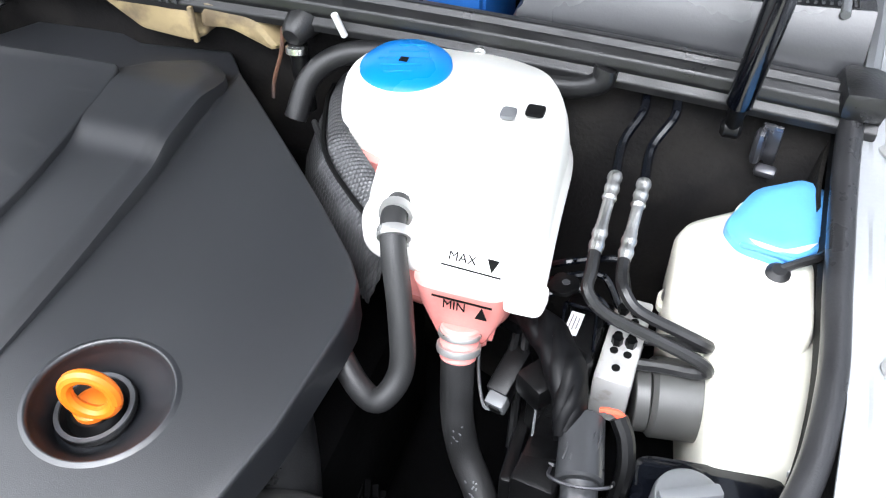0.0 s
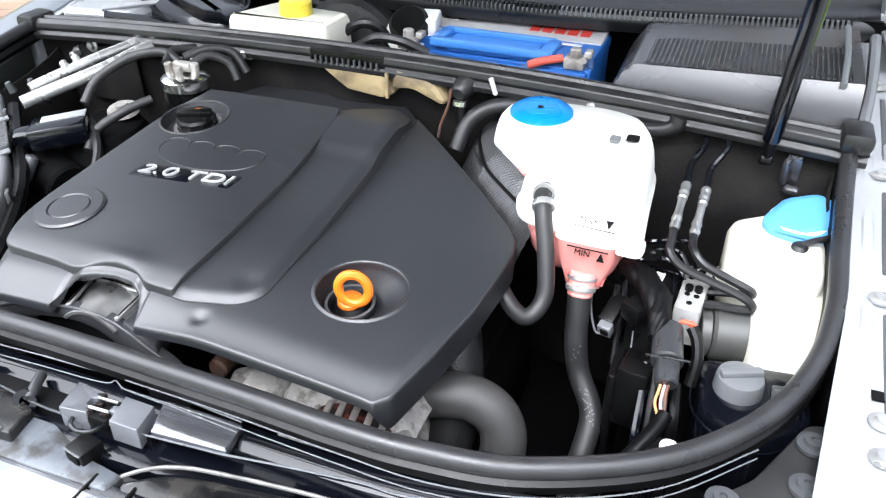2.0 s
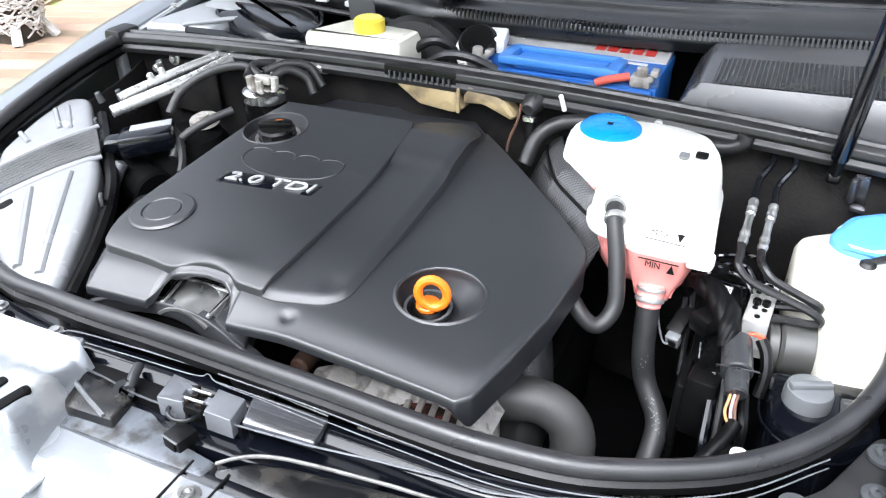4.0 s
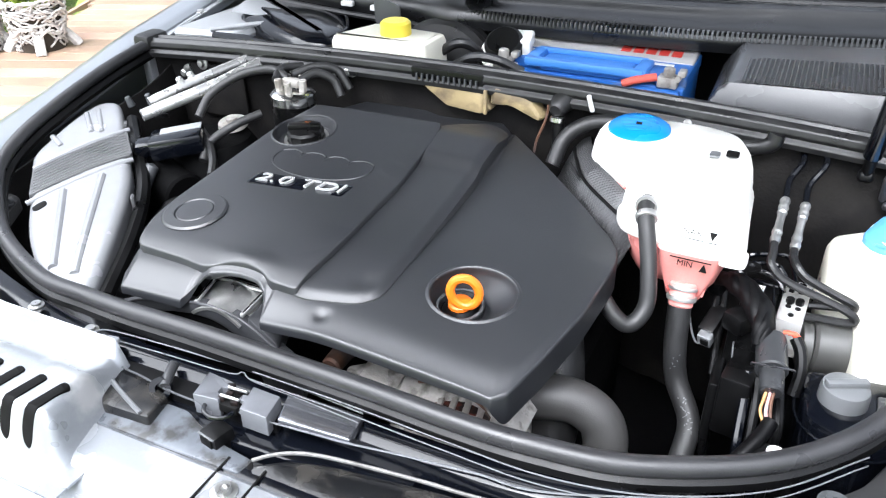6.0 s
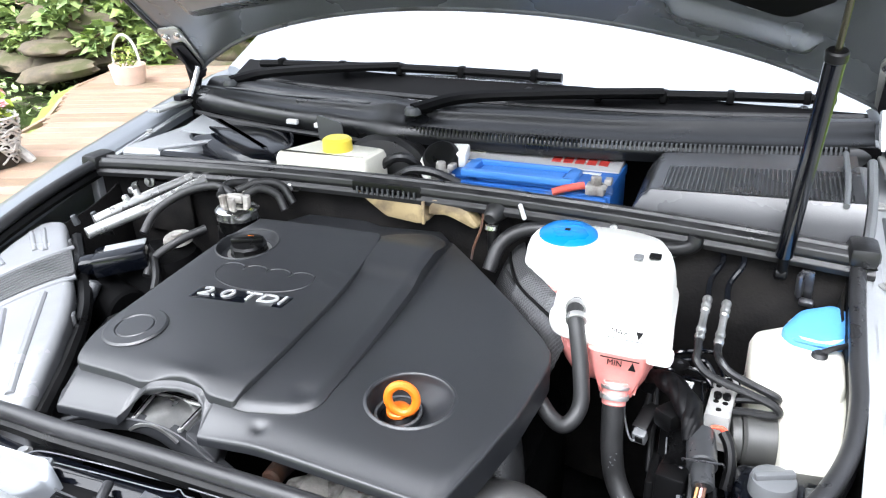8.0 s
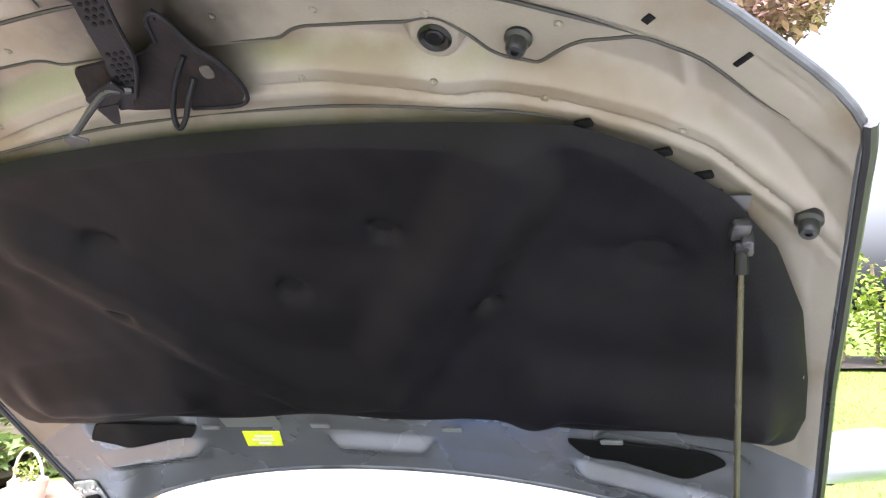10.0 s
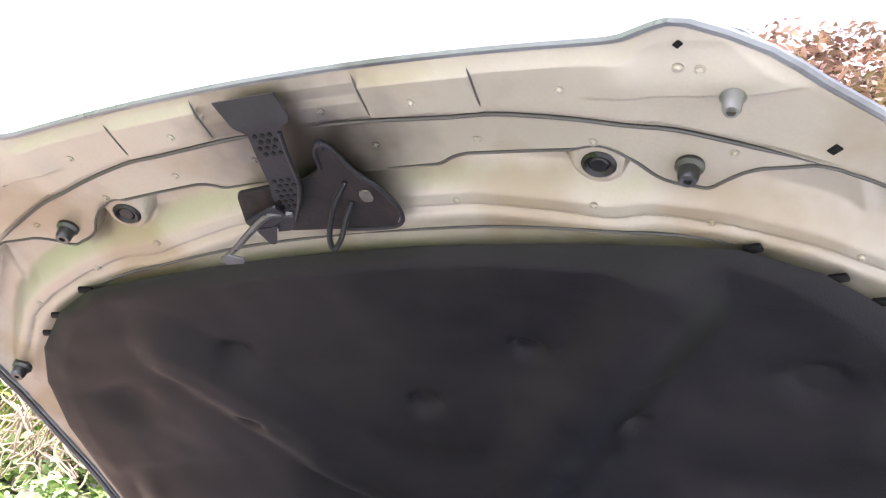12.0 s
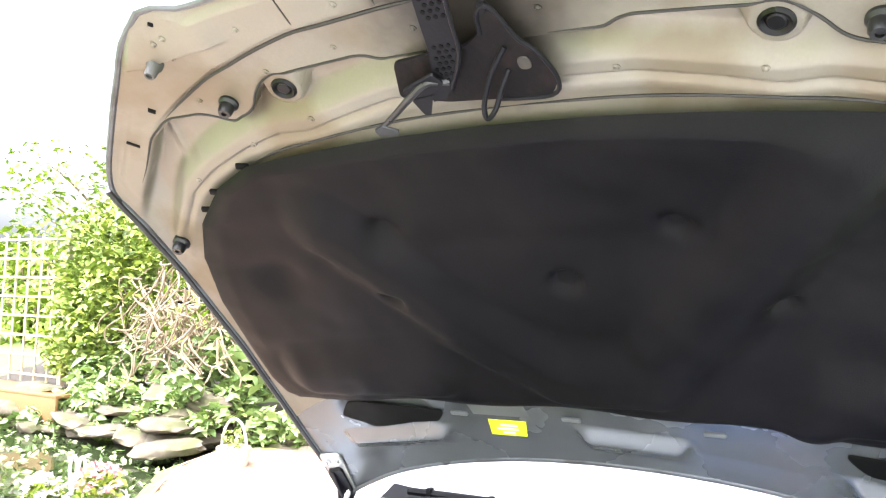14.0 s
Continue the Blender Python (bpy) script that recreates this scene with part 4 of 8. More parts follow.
bonnet = thing("bonnet", (0, 1.23, 1.06), "silver-grey bonnet propped open, dusty inner side showing", "bonnet")


def bonnet_xy(u, v):
    yn = 0.288 + 0.962 * v
    x = (2 * u - 1) * lerp_table(HALF, yn)
    y0 = 0.302 - 0.014 * step(0.335, 0.378, abs(x))
    y = y0 + (rear_y(x) - y0) * v
    return x, y


def inner_pt(u, v):
    x, y = bonnet_xy(u, v)
    r = frame_relief(x, y)
    r *= min(1, (18 if r < 0 else 70) * min(u, 1 - u, v, 1 - v))
    return V(x, y, bonnet_z(x, y) - r)


def skin_pt(u, v):
    x, y = bonnet_xy(u, v)
    lift = 0.006 + 0.036 * min(1, 22 * min(u, 1 - u, v, 1 - v))
    return V(x * 0.998, y + 0.003 * (1 - v), bonnet_z(x, y) + lift)


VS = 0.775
# front and rear are one paint; their tones carry different light
part("inner_frame", sheet(lambda u, v: inner_pt(u, (v ** 1.35) * VS), 240, 360), inner_paint_m, bonnet, "dusty silver pressed inner frame, warm ground light in its colour", 50)
part("rear_cross_member", sheet(lambda u, v: inner_pt(u, VS + v * (1 - VS)), 180, 110), sky_lit_paint_m, bonnet, "silver rear cross member, bluish sky light in its colour", 50)
part("outer_skin", sheet(skin_pt, 60, 60, 0.0015), paint_m, bonnet)
rim = [(bonnet_xy(k / 30, 0)) for k in range(31)] + [bonnet_xy(1, k / 30) for k in range(1, 31)]
rim += [bonnet_xy(1 - k / 30, 1) for k in range(1, 31)] + [bonnet_xy(0, 1 - k / 30) for k in range(1, 30)]


def seam(name, pts, r=0.0022, mirror=True, ahead=0.0):
    for sgn in (-1, 1) if mirror else (1,):
        line = [V(sgn * x, y, bonnet_z(x, y) - frame_relief(x, y - ahead) - 0.0004) for x, y in pts]
        part(name, tube(bmesh.new(), line, r, 6, 3, radii=lambda t: r * min(1.0, 0.15 + 7 * min(t, 1 - t))), step_shade_m, bonnet)


# dark tubes painting the shade along the pressed steps and plate joints
seam("seam_line", [(0.012 + 0.0405 * k, line_a(0.012 + 0.0405 * k) + 0.0005) for k in range(13)], 0.0023, ahead=0.007)
seam("seam_line", [(x, lerp_table(EDGE_B, x) - 0.0035) for x in [0.075 + 0.0155 * k for k in range(37)]], 0.0019)
seam("seam_line", [(0.208, 0.306), (0.208, 0.32), (0.208, 0.335), (0.208, 0.346)], 0.0012)
seam("seam_line", [(0.0935, 0.303), (0.0935, 0.318), (0.0935, 0.333), (0.0935, 0.346)], 0.0012)
seam("seam_line", [(0.0, 0.517), (0.12, 0.5165), (0.22, 0.517), (0.30, 0.518), (0.37, 0.523), (0.42, 0.532)], 0.0022)
part("hem", tube(bmesh.new(), [V(x, y, bonnet_z(x, y) + 0.001) for x, y in rim + rim[:1]], 0.0050, 8, 2), hem_m, bonnet, "folded steel edge of the bonnet")
for sgn in (-1, 1):
    line = [bonnet_xy(0.5 + 0.5 * sgn, 0.225 + 0.775 * k / 24) for k in range(25)]
    # black tube: the skin edge's shade is put into its colour
    part("side_hem", tube(bmesh.new(), [V(x + sgn * 0.005, y, bonnet_z(x, y) - 0.002) for x, y in line], 0.0075, 8, 2), rubber_m, bonnet, "folded side edge of the bonnet, shade in its colour")

PAD_W = [(0.523, 0.425), (0.545, 0.500), (0.595, 0.580), (0.655, 0.632), (0.74, 0.668), (0.85, 0.686), (0.915, 0.690), (0.952, 0.680), (0.966, 0.655)]
DENTS = [(-0.298, 0.739, 0.022, 1), (-0.006, 0.739, 0.026, 1), (0.166, 0.656, 0.026, 0.7), (0.282, 0.748, 0.020, 0.8), (-0.262, 0.644, 0.04, 0.5), (0.30, 0.93, 0.05, -0.6), (-0.5, 0.70, 0.06, 0.5), (0.5, 0.68, 0.05, 0.6)]
CHANNELS = [((-0.205, 0.803), (-0.066, 0.892)), ((-0.066, 0.892), (0.076, 0.890)), ((0.076, 0.890), (0.25, 0.70)), ((0.25, 0.70), (0.346, 0.562)), ((-0.571, 0.895), (-0.30, 0.892)), ((-0.20, 0.80), (-0.36, 0.62)), ((0.34, 0.89), (0.62, 0.90))]


def pad_xy(u, v):
    yn = 0.523 + 0.443 * v
    x = (2 * u - 1) * lerp_table(PAD_W, yn)
    return x, yn + 0.004 * math.sin(x * 21) * step(0.9, 1, v)


def pad_pt(u, v):
    x, y = pad_xy(u, v)
    e = min(1, min(u, 1 - u) * 30, v * 55, (1 - v) * 22)
    r = 0.006 + 0.015 * e ** 0.6
    for dx, dy, w, k in DENTS:
        r -= e * 0.034 * k * math.exp(-(((x - dx) ** 2 + ((y - dy) * 1.4) ** 2) / (0.75 * w) ** 2) ** 1.2)
    d = min(seg_dist(x, y, a, b) for a, b in CHANNELS)
    r += e * step(0.0, 0.14, 1 - v) * 0.027 * step(0.072, 0.012, d)
    r += e * 0.009 * noise.noise(V(x * 5, y * 5, 3)) + e * 0.0030 * noise.noise(V(x * 19, y * 19, 7))
    return V(x, y, bonnet_z(x, y) - max(r, 0.002 + 0.003 * e) - 0.004)


pad = part("insulation_pad", sheet(pad_pt, 220, 160, 0.004), pad_m, bonnet, "black moulded felt insulation pad, dusty and stained", 60)
for x, y in ((-0.62, 0.80), (0.665, 0.84), (-0.08, 0.985), (0.16, 0.985), (0.42, 0.99), (-0.30, 0.988)):
    part("pad_clip", boxm((x, y, bonnet_z(x, y) - 0.017), (0.035, 0.010, 0.006), 0.002, (-42, 0, 0)), mid_grey_m, pad)
for sgn in (-1, 1):
    for x, y in ((0.437, 0.517), (0.515, 0.546), (0.556, 0.571)):
        part("pad_clip", boxm((sgn * x, y + 0.006, bonnet_z(x, y) - 0.012), (0.020, 0.010, 0.006), 0.002, (-34, 0, -sgn * 28)), ink_m, pad)


for x, y, r in ((0.02, 0.662, 0.003), (-0.03, 0.684, 0.002), (-0.06, 0.655, 0.0016), (0.36, 0.78, 0.002), (0.19, 0.83, 0.0014)):
    v0 = (y - 0.523) / 0.443
    u0 = 0.5 + 0.5 * x / lerp_table(PAD_W, y)
    part("lint_fleck", boxm(tuple(pad_pt(u0, v0) - V(0, 0, 0.002)), (r * 1.6, r, r), 0.0003, (-40, 0, 30)), white_mark_m, pad)

# inner frame darker round the catch, fading outwards with a noisy edge
frame_nodes = inner_paint_m.node_tree
geo = frame_nodes.nodes.new("ShaderNodeTexCoord")
away = frame_nodes.nodes.new("ShaderNodeVectorMath")
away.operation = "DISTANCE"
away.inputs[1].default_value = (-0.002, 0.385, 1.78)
blot = frame_nodes.nodes.new("ShaderNodeTexNoise")
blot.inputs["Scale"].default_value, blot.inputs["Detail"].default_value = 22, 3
frame_nodes.links.new(geo.outputs["Object"], blot.inputs["Vector"])
wob = frame_nodes.nodes.new("ShaderNodeMath")
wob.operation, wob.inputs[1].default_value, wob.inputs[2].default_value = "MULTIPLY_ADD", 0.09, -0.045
frame_nodes.links.new(blot.outputs["Fac"], wob.inputs[0])
reach = frame_nodes.nodes.new("ShaderNodeMath")
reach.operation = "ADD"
frame_nodes.links.new(geo.outputs["Object"], away.inputs[0])
frame_nodes.links.new(away.outputs["Value"], reach.inputs[0])
frame_nodes.links.new(wob.outputs[0], reach.inputs[1])
fade = frame_nodes.nodes.new("ShaderNodeMapRange")
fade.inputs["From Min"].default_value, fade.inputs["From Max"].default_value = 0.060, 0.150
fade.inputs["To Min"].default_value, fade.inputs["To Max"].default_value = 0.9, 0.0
frame_nodes.links.new(reach.outputs[0], fade.inputs["Value"])
blot_mix = frame_nodes.nodes.new("ShaderNodeMix")
blot_mix.data_type = "RGBA"
paint_in = frame_nodes.nodes["Principled BSDF"].inputs["Base Color"]
frame_nodes.links.new(paint_in.links[0].from_socket, blot_mix.inputs["A"])
blot_mix.inputs["B"].default_value = (0.022, 0.018, 0.017, 1)
frame_nodes.links.new(fade.outputs["Result"], blot_mix.inputs["Factor"])
frame_nodes.links.new(blot_mix.outputs["Result"], paint_in)


def under(x, y, extra=0.0):
    """A turn and place on the inner side, z pointing out of it towards the engine."""
    d = 0.004
    n = V(-(bonnet_z(x + d, y) - bonnet_z(x - d, y)) / (2 * d), -(bonnet_z(x, y + d) - bonnet_z(x, y - d)) / (2 * d), 1).normalized()
    return Matrix.Translation(V(x, y, bonnet_z(x, y) - frame_relief(x, y)) - n * extra) @ frame_z(-n)


for sgn in (-1, 1):
    for x, y, s in ((0.428, 0.346, 0.52), (0.386, 0.437, 0.66), (0.664, 0.628, 0.72)):
        bm = bmesh.new()
        lathe(bm, [(0, -0.004), (0.021 * s, -0.004), (0.021 * s, 0.004), (0.016 * s, 0.008), (0.015 * s, 0.018), (0.012 * s, 0.022), (0.004, 0.022), (0.004, 0.018), (0, 0.018)], under(sgn * x, y), 22)
        part("rubber_stop", bm, dusty_rubber_m if y < 0.4 else rubber_m, bonnet, "dusty rubber bump stop")
    x, y = 0.299, 0.446
    bm = bmesh.new()
    lathe(bm, [(0, 0.002), (0.008, 0.002), (0.010, 0.0005), (0.012, 0.003), (0.015, 0.004), (0.018, 0.001), (0.018, -0.004), (0, -0.004)], under(sgn * x, y), 24)
    part("rubber_plug", bm, black_m, bonnet, "black rubber grommet")
    for x, y in ((0.043, 0.336), (0.141, 0.335), (0.284, 0.336), (0.075, 0.397), (0.187, 0.400), (0.300, 0.410), (0.426, 0.423), (0.136, 0.478), (0.285, 0.488), (0.40, 0.504), (0.428, 0.463), (0.535, 0.534), (0.690, 0.606), (0.402, 0.349), (0.387, 0.319), (0.404, 0.321)):
        bm = bmesh.new()
        lathe(bm, [(0, 0.003), (0.0018, 0.003), (0.0036, 0.001), (0.0050, 0.001), (0.0052, -0.004), (0, -0.004)], under(sgn * x, y), 12)
        part("rivet", bm, inner_paint_m, bonnet)
    for x, y, sx, sy in ((0.507, 0.413, 0.0055, 0.0042), (0.588, 0.452, 0.010, 0.003), (0.389, 0.302, 0.0035, 0.003)):
        m = under(sgn * x, y)
        part("drain_hole", box(bmesh.new(), None, (sx * 2, sy * 2, 0.002), m @ pose(0, 0, 0.0005, 0, 0, sgn * 30), 0.0009), ink_m, bonnet)
    # black sheets painting the shade in the rear cross member's recesses
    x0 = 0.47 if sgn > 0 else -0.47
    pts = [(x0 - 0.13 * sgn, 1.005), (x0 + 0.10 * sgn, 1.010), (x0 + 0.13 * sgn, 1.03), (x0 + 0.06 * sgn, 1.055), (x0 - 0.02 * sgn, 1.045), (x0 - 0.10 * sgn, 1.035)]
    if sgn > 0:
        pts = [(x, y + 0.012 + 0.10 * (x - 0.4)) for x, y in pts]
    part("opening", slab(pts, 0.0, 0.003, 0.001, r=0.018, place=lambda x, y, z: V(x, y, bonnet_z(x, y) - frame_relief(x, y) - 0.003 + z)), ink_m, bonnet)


def flat_label(name, quad, material, parent, lift=0.0015):
    bm = bmesh.new()
    lo = [bm.verts.new(V(x, y, bonnet_z(x, y) - frame_relief(x, y) - 0.0004)) for x, y in quad]
    hi = [bm.verts.new(V(x, y, bonnet_z(x, y) - frame_relief(x, y) - lift)) for x, y in quad]
    for k in range(4):
        bm.faces.new((lo[k], lo[(k + 1) % 4], hi[(k + 1) % 4], hi[k]))
    bm.faces.new(hi), bm.faces.new(lo[::-1])
    return part(name, bm, material, parent)


lab = flat_label("yellow_label", [(-0.257, 1.024), (-0.180, 1.024), (-0.188, 1.055), (-0.262, 1.056)], sticker_m, bonnet, 0.002)
for k, (a, b) in enumerate(((-0.235, -0.20), (-0.245, -0.20), (-0.235, -0.21))):
    y = 1.031 + 0.008 * k
    flat_label("print_bar", [(a, y), (b, y), (b, y + 0.004), (a, y + 0.004)], white_mark_m, lab, 0.0028)
flat_label("grey_label", [(-0.289, 0.992), (-0.173, 0.992), (-0.170, 1.014), (-0.283, 1.014)], mid_grey_m, bonnet)

# bonnet catch: perforated bracket, base plate, lever and striker hook
def at_bonnet(x, y, drop):
    return V(x, y, bonnet_z(x, y) - drop)


base = part("catch_plate", slab([(-0.109, 0.412), (-0.012, 0.405), (0.010, 0.392), (0.020, 0.363), (0.038, 0.360), (0.050, 0.404), (0.066, 0.424), (0.076, 0.462), (0.062, 0.480), (-0.067, 0.474), (-0.126, 0.459)], 0.0, 0.004, 0.001, r=0.008, place=lambda x, y, z: V(x, y, bonnet_z(x, y) - 0.020 + z)), rusty_latch_m, bonnet, "dark rusty catch plate")
part("plate_hole", slab([(0.039, 0.426), (0.054, 0.426), (0.054, 0.441), (0.039, 0.441)], 0.0, 0.002, 0.0005, r=0.007, place=lambda x, y, z: V(x, y, bonnet_z(x, y) - 0.0265 - z)), inner_paint_m, base)
part("plate_flange", tube(bmesh.new(), [at_bonnet(x, y, 0.024) for x, y in ((0.012, 0.392), (0.020, 0.366), (0.036, 0.361), (0.050, 0.404), (0.066, 0.425), (0.076, 0.460), (0.062, 0.479), (0.0, 0.478))], 0.0028, 8, 4), latch_m, base)
for x, y in ((0.028, 0.371), (0.056, 0.462)):
    bm = bmesh.new()
    lathe(bm, [(0, 0), (0.0065, 0), (0.0065, 0.005), (0.004, 0.008), (0, 0.008)], under(x, y, 0.016), 6)
    part("bolt", bm, latch_m, base)


def strap(u, v):
    x0 = lerp_table([(0, -0.062), (0.11, -0.048), (0.175, -0.035), (0.37, -0.040), (0.60, -0.046), (0.825, -0.058), (1, -0.070)], v)
    x1 = lerp_table([(0, 0.010), (0.11, 0.021), (0.175, 0.001), (0.37, -0.003), (0.60, -0.010), (0.825, -0.029), (1, -0.054)], v)
    return at_bonnet(x0 + (x1 - x0) * u, 0.302 + 0.142 * v, lerp_table([(0, 0.016), (0.11, 0.030), (0.5, 0.037), (1, 0.046)], v))


bracket = part("perforated_bracket", sheet(strap, 14, 60, 0.003), latch_m, bonnet, "black perforated steel catch bracket")
for j in range(15):
    for i in range(3):
        u, v = 0.22 + 0.24 * i + (0.12 if j % 2 else 0), 0.19 + 0.046 * j
        if u < 0.88 and v < 0.88 and not 0.36 < v < 0.54:
            bm = bmesh.new()
            lathe(bm, [(0, 0.0037), (0.0029, 0.0037), (0.0029, 0), (0, 0)], Matrix.Translation(strap(u, v)) @ frame_z((0, -0.4, -0.9)), 8)
            part("perforation", bm, ink_m, bracket)
part("strap_edge", tube(bmesh.new(), [strap(1, v) - V(0, 0, 0.004) for v in (0.17, 0.3, 0.45, 0.6, 0.75, 0.9)], 0.0026, 8, 4), latch_m, bracket)
part("catch_lever", tube(bmesh.new(), [at_bonnet(-0.040, 0.424, 0.044), at_bonnet(-0.066, 0.416, 0.050), at_bonnet(-0.094, 0.427, 0.055), at_bonnet(-0.130, 0.448, 0.057), at_bonnet(-0.150, 0.459, 0.057)], 0.006, 8, 6, radii=lambda t: 0.0052 - 0.0016 * t), arm_m, bonnet, "bare metal release lever")
part("lever_tip", slab([(-0.160, 0.456), (-0.146, 0.452), (-0.128, 0.462), (-0.134, 0.468), (-0.158, 0.466)], 0.0, 0.003, 0.0008, r=0.002, place=lambda x, y, z: V(x, y, bonnet_z(x, y) - 0.060 + z)), arm_m, bonnet)
part("lever_clip", slab([(-0.100, 0.420), (-0.052, 0.404), (-0.044, 0.418), (-0.070, 0.432), (-0.094, 0.434)], 0.0, 0.004, 0.001, r=0.004, place=lambda x, y, z: V(x, y, bonnet_z(x, y) - 0.048 + z)), latch_m, bonnet)
part("striker", tube(bmesh.new(), [at_bonnet(0.032, 0.412, 0.024), at_bonnet(0.008, 0.432, 0.034), at_bonnet(-0.012, 0.458, 0.046), at_bonnet(-0.014, 0.472, 0.052), at_bonnet(0.0, 0.464, 0.048), at_bonnet(0.014, 0.449, 0.036), at_bonnet(0.026, 0.440, 0.024)], 0.0034, 8, 6), latch_m, bonnet, "worn striker loop")
for x, y in ((-0.006, 0.457), (0.018, 0.450)):
    bm = bmesh.new()
    lathe(bm, [(0, 0), (0.0055, 0), (0.0055, 0.005), (0.003, 0.007), (0, 0.007)], under(x, y, 0.020), 10)
    part("striker_nut", bm, lever_m, base)
part("pointed_tab", slab([(-0.094, 0.432), (-0.064, 0.430), (-0.080, 0.456), (-0.088, 0.456)], 0.0, 0.003, 0.0008, r=0.003, place=lambda x, y, z: V(x, y, bonnet_z(x, y) - 0.050 + z)), latch_m, bonnet)
for sgn in (-1, 1):
    on_frame = lambda x, y, z: V(x, y, bonnet_z(x, y) - frame_relief(x, y) - 0.003 + z)
    leaf = part("hinge_leaf", slab([(sgn * 0.675, 1.14), (sgn * 0.730, 1.13), (sgn * 0.735, 1.20), (sgn * 0.72, 1.235), (sgn * 0.69, 1.235)], 0.0, 0.006, 0.001, r=0.012, place=on_frame), zinc_m, bonnet, "silver stamped hinge leaf")
    part("leaf_cover", slab([(sgn * 0.69, 1.165), (sgn * 0.728, 1.165), (sgn * 0.733, 1.225), (sgn * 0.695, 1.23)], -0.006, 0.010, 0.003, r=0.010, place=on_frame), latch_m, leaf)
    for lx, ly in ((0.69, 1.153), (0.72, 1.15)):
        bm = bmesh.new()
        lathe(bm, [(0, 0), (0.011, 0), (0.011, 0.003), (0.007, 0.004), (0.007, 0.010), (0, 0.010)], Matrix.Translation(on_frame(sgn * lx, ly, -0.004)) @ frame_z((0, -0.7, -0.7)), 12)
        part("leaf_bolt", bm, chrome_m, leaf)

# gas strut
foot, head, mid = V(0.567, 0.838, 0.895), V(0.594, 0.628, 1.555), None
strut = thing("gas_strut", foot, "black gas strut holding the bonnet up", "gas strut")
mid = foot.lerp(head, 0.475)
bm = bmesh.new()
cyl(bm, foot + V(0, -0.01, 0.03), mid, 0.0115, None, 18, 0.003)
body = part("cylinder", bm, gloss_black_m, strut)
bm = bmesh.new()
cyl(bm, mid - (head - foot).normalized() * 0.004, mid + (head - foot).normalized() * 0.010, 0.013, None, 18, 0.002)
part("collar", bm, black_m, body)
bm = bmesh.new()
cyl(bm, mid, head, 0.0040, None, 12)
part("rod", bm, rod_m, strut, "bright steel rod")
for p, nm in ((foot, "foot_socket"), (head, "head_socket")):
    bm = bmesh.new()
    cyl(bm, p - V(0.009, 0, 0), p + V(0.009, 0, 0), 0.009, None, 14, 0.003)
    cyl(bm, p, p + (mid - p).normalized() * 0.03, 0.007, 0.008, 12)
    part(nm, bm, black_m, strut)
bm = bmesh.new()
box(bm, None, (0.022, 0.026, 0.034), Matrix.Translation((0.592, 0.627, 1.581)) @ pose(0, 0, 0, -40, 0, 10), 0.005)
box(bm, None, (0.014, 0.024, 0.030), Matrix.Translation((0.600, 0.632, 1.562)) @ pose(0, 0, 0, -40), 0.004)
mount = part("strut_mount", bm, arm_m, bonnet, "dull metal strut mount")
part("mount_plate", box(bmesh.new(), None, (0.026, 0.036, 0.004), Matrix.Translation((0.590, 0.616, 1.598)) @ pose(0, 0, 0, -42, 0, 14), 0.0015), arm_m, mount)
part("mount_slot", box(bmesh.new(), None, (0.018, 0.014, 0.006), Matrix.Translation((0.566, 0.594, 1.610)) @ pose(0, 0, 0, -42, 0, 14), 0.002), ink_m, mount)
bm = bmesh.new()
box(bm, None, (0.018, 0.004, 0.048), pose(0.603, 0.846, 0.880, 14, 0, -12), 0.0015)
box(bm, None, (0.010, 0.014, 0.040), pose(0.594, 0.840, 0.880, 14, 0, -12), 0.005)
box(bm, None, (0.020, 0.012, 0.010), pose(0.606, 0.838, 0.856, 20, 0, -12), 0.004)
part("strut_bracket", bm, lever_m, car, "plated steel strut bracket")


# ---- engine bay ----
def crown(x):
    return 0.11 * min(0.0, x + 0.05) ** 2


def cz(x, y, lift=0.0):
    return 0.835 + 0.12 * (y - 0.293) + lift - crown(x)


cover = thing("engine_cover", (0.0, 0.55, 0.80), "matt black moulded engine cover with raised panels", "engine cover")
roll = lambda a, b, y: -1 + 2 * step(a, b, y) - step(a, b, y) ** 2
FRONT_EDGE = [(-0.290, 0.50), (-0.287, 0.430), (-0.280, 0.385), (-0.268, 0.345), (-0.252, 0.321), (-0.158, 0.323), (-0.153, 0.334), (-0.146, 0.343), (-0.135, 0.354), (-0.117, 0.362), (-0.095, 0.366), (-0.072, 0.364), (-0.056, 0.357), (-0.048, 0.342), (-0.042, 0.325), (0.03, 0.324), (0.083, 0.321), (0.170, 0.315), (0.250, 0.309), (0.264, 0.322), (0.282, 0.385), (0.298, 0.46), (0.306, 0.555)]
BACK_EDGE = [(-0.290, 0.52), (-0.287, 0.60), (-0.279, 0.68), (-0.262, 0.78), (-0.250, 0.815), (-0.215, 0.870), (-0.185, 0.893), (-0.135, 0.885), (-0.063, 0.856), (0.0, 0.862), (0.042, 0.868), (0.062, 0.845), (0.085, 0.815), (0.122, 0.781), (0.172, 0.733), (0.240, 0.668), (0.285, 0.622), (0.300, 0.60), (0.306, 0.575)]
CUP_RIM, CUP_FLOOR = (0.176, 0.441, 0.052, 0.048), (0.157, 0.446, 0.030, 0.030)


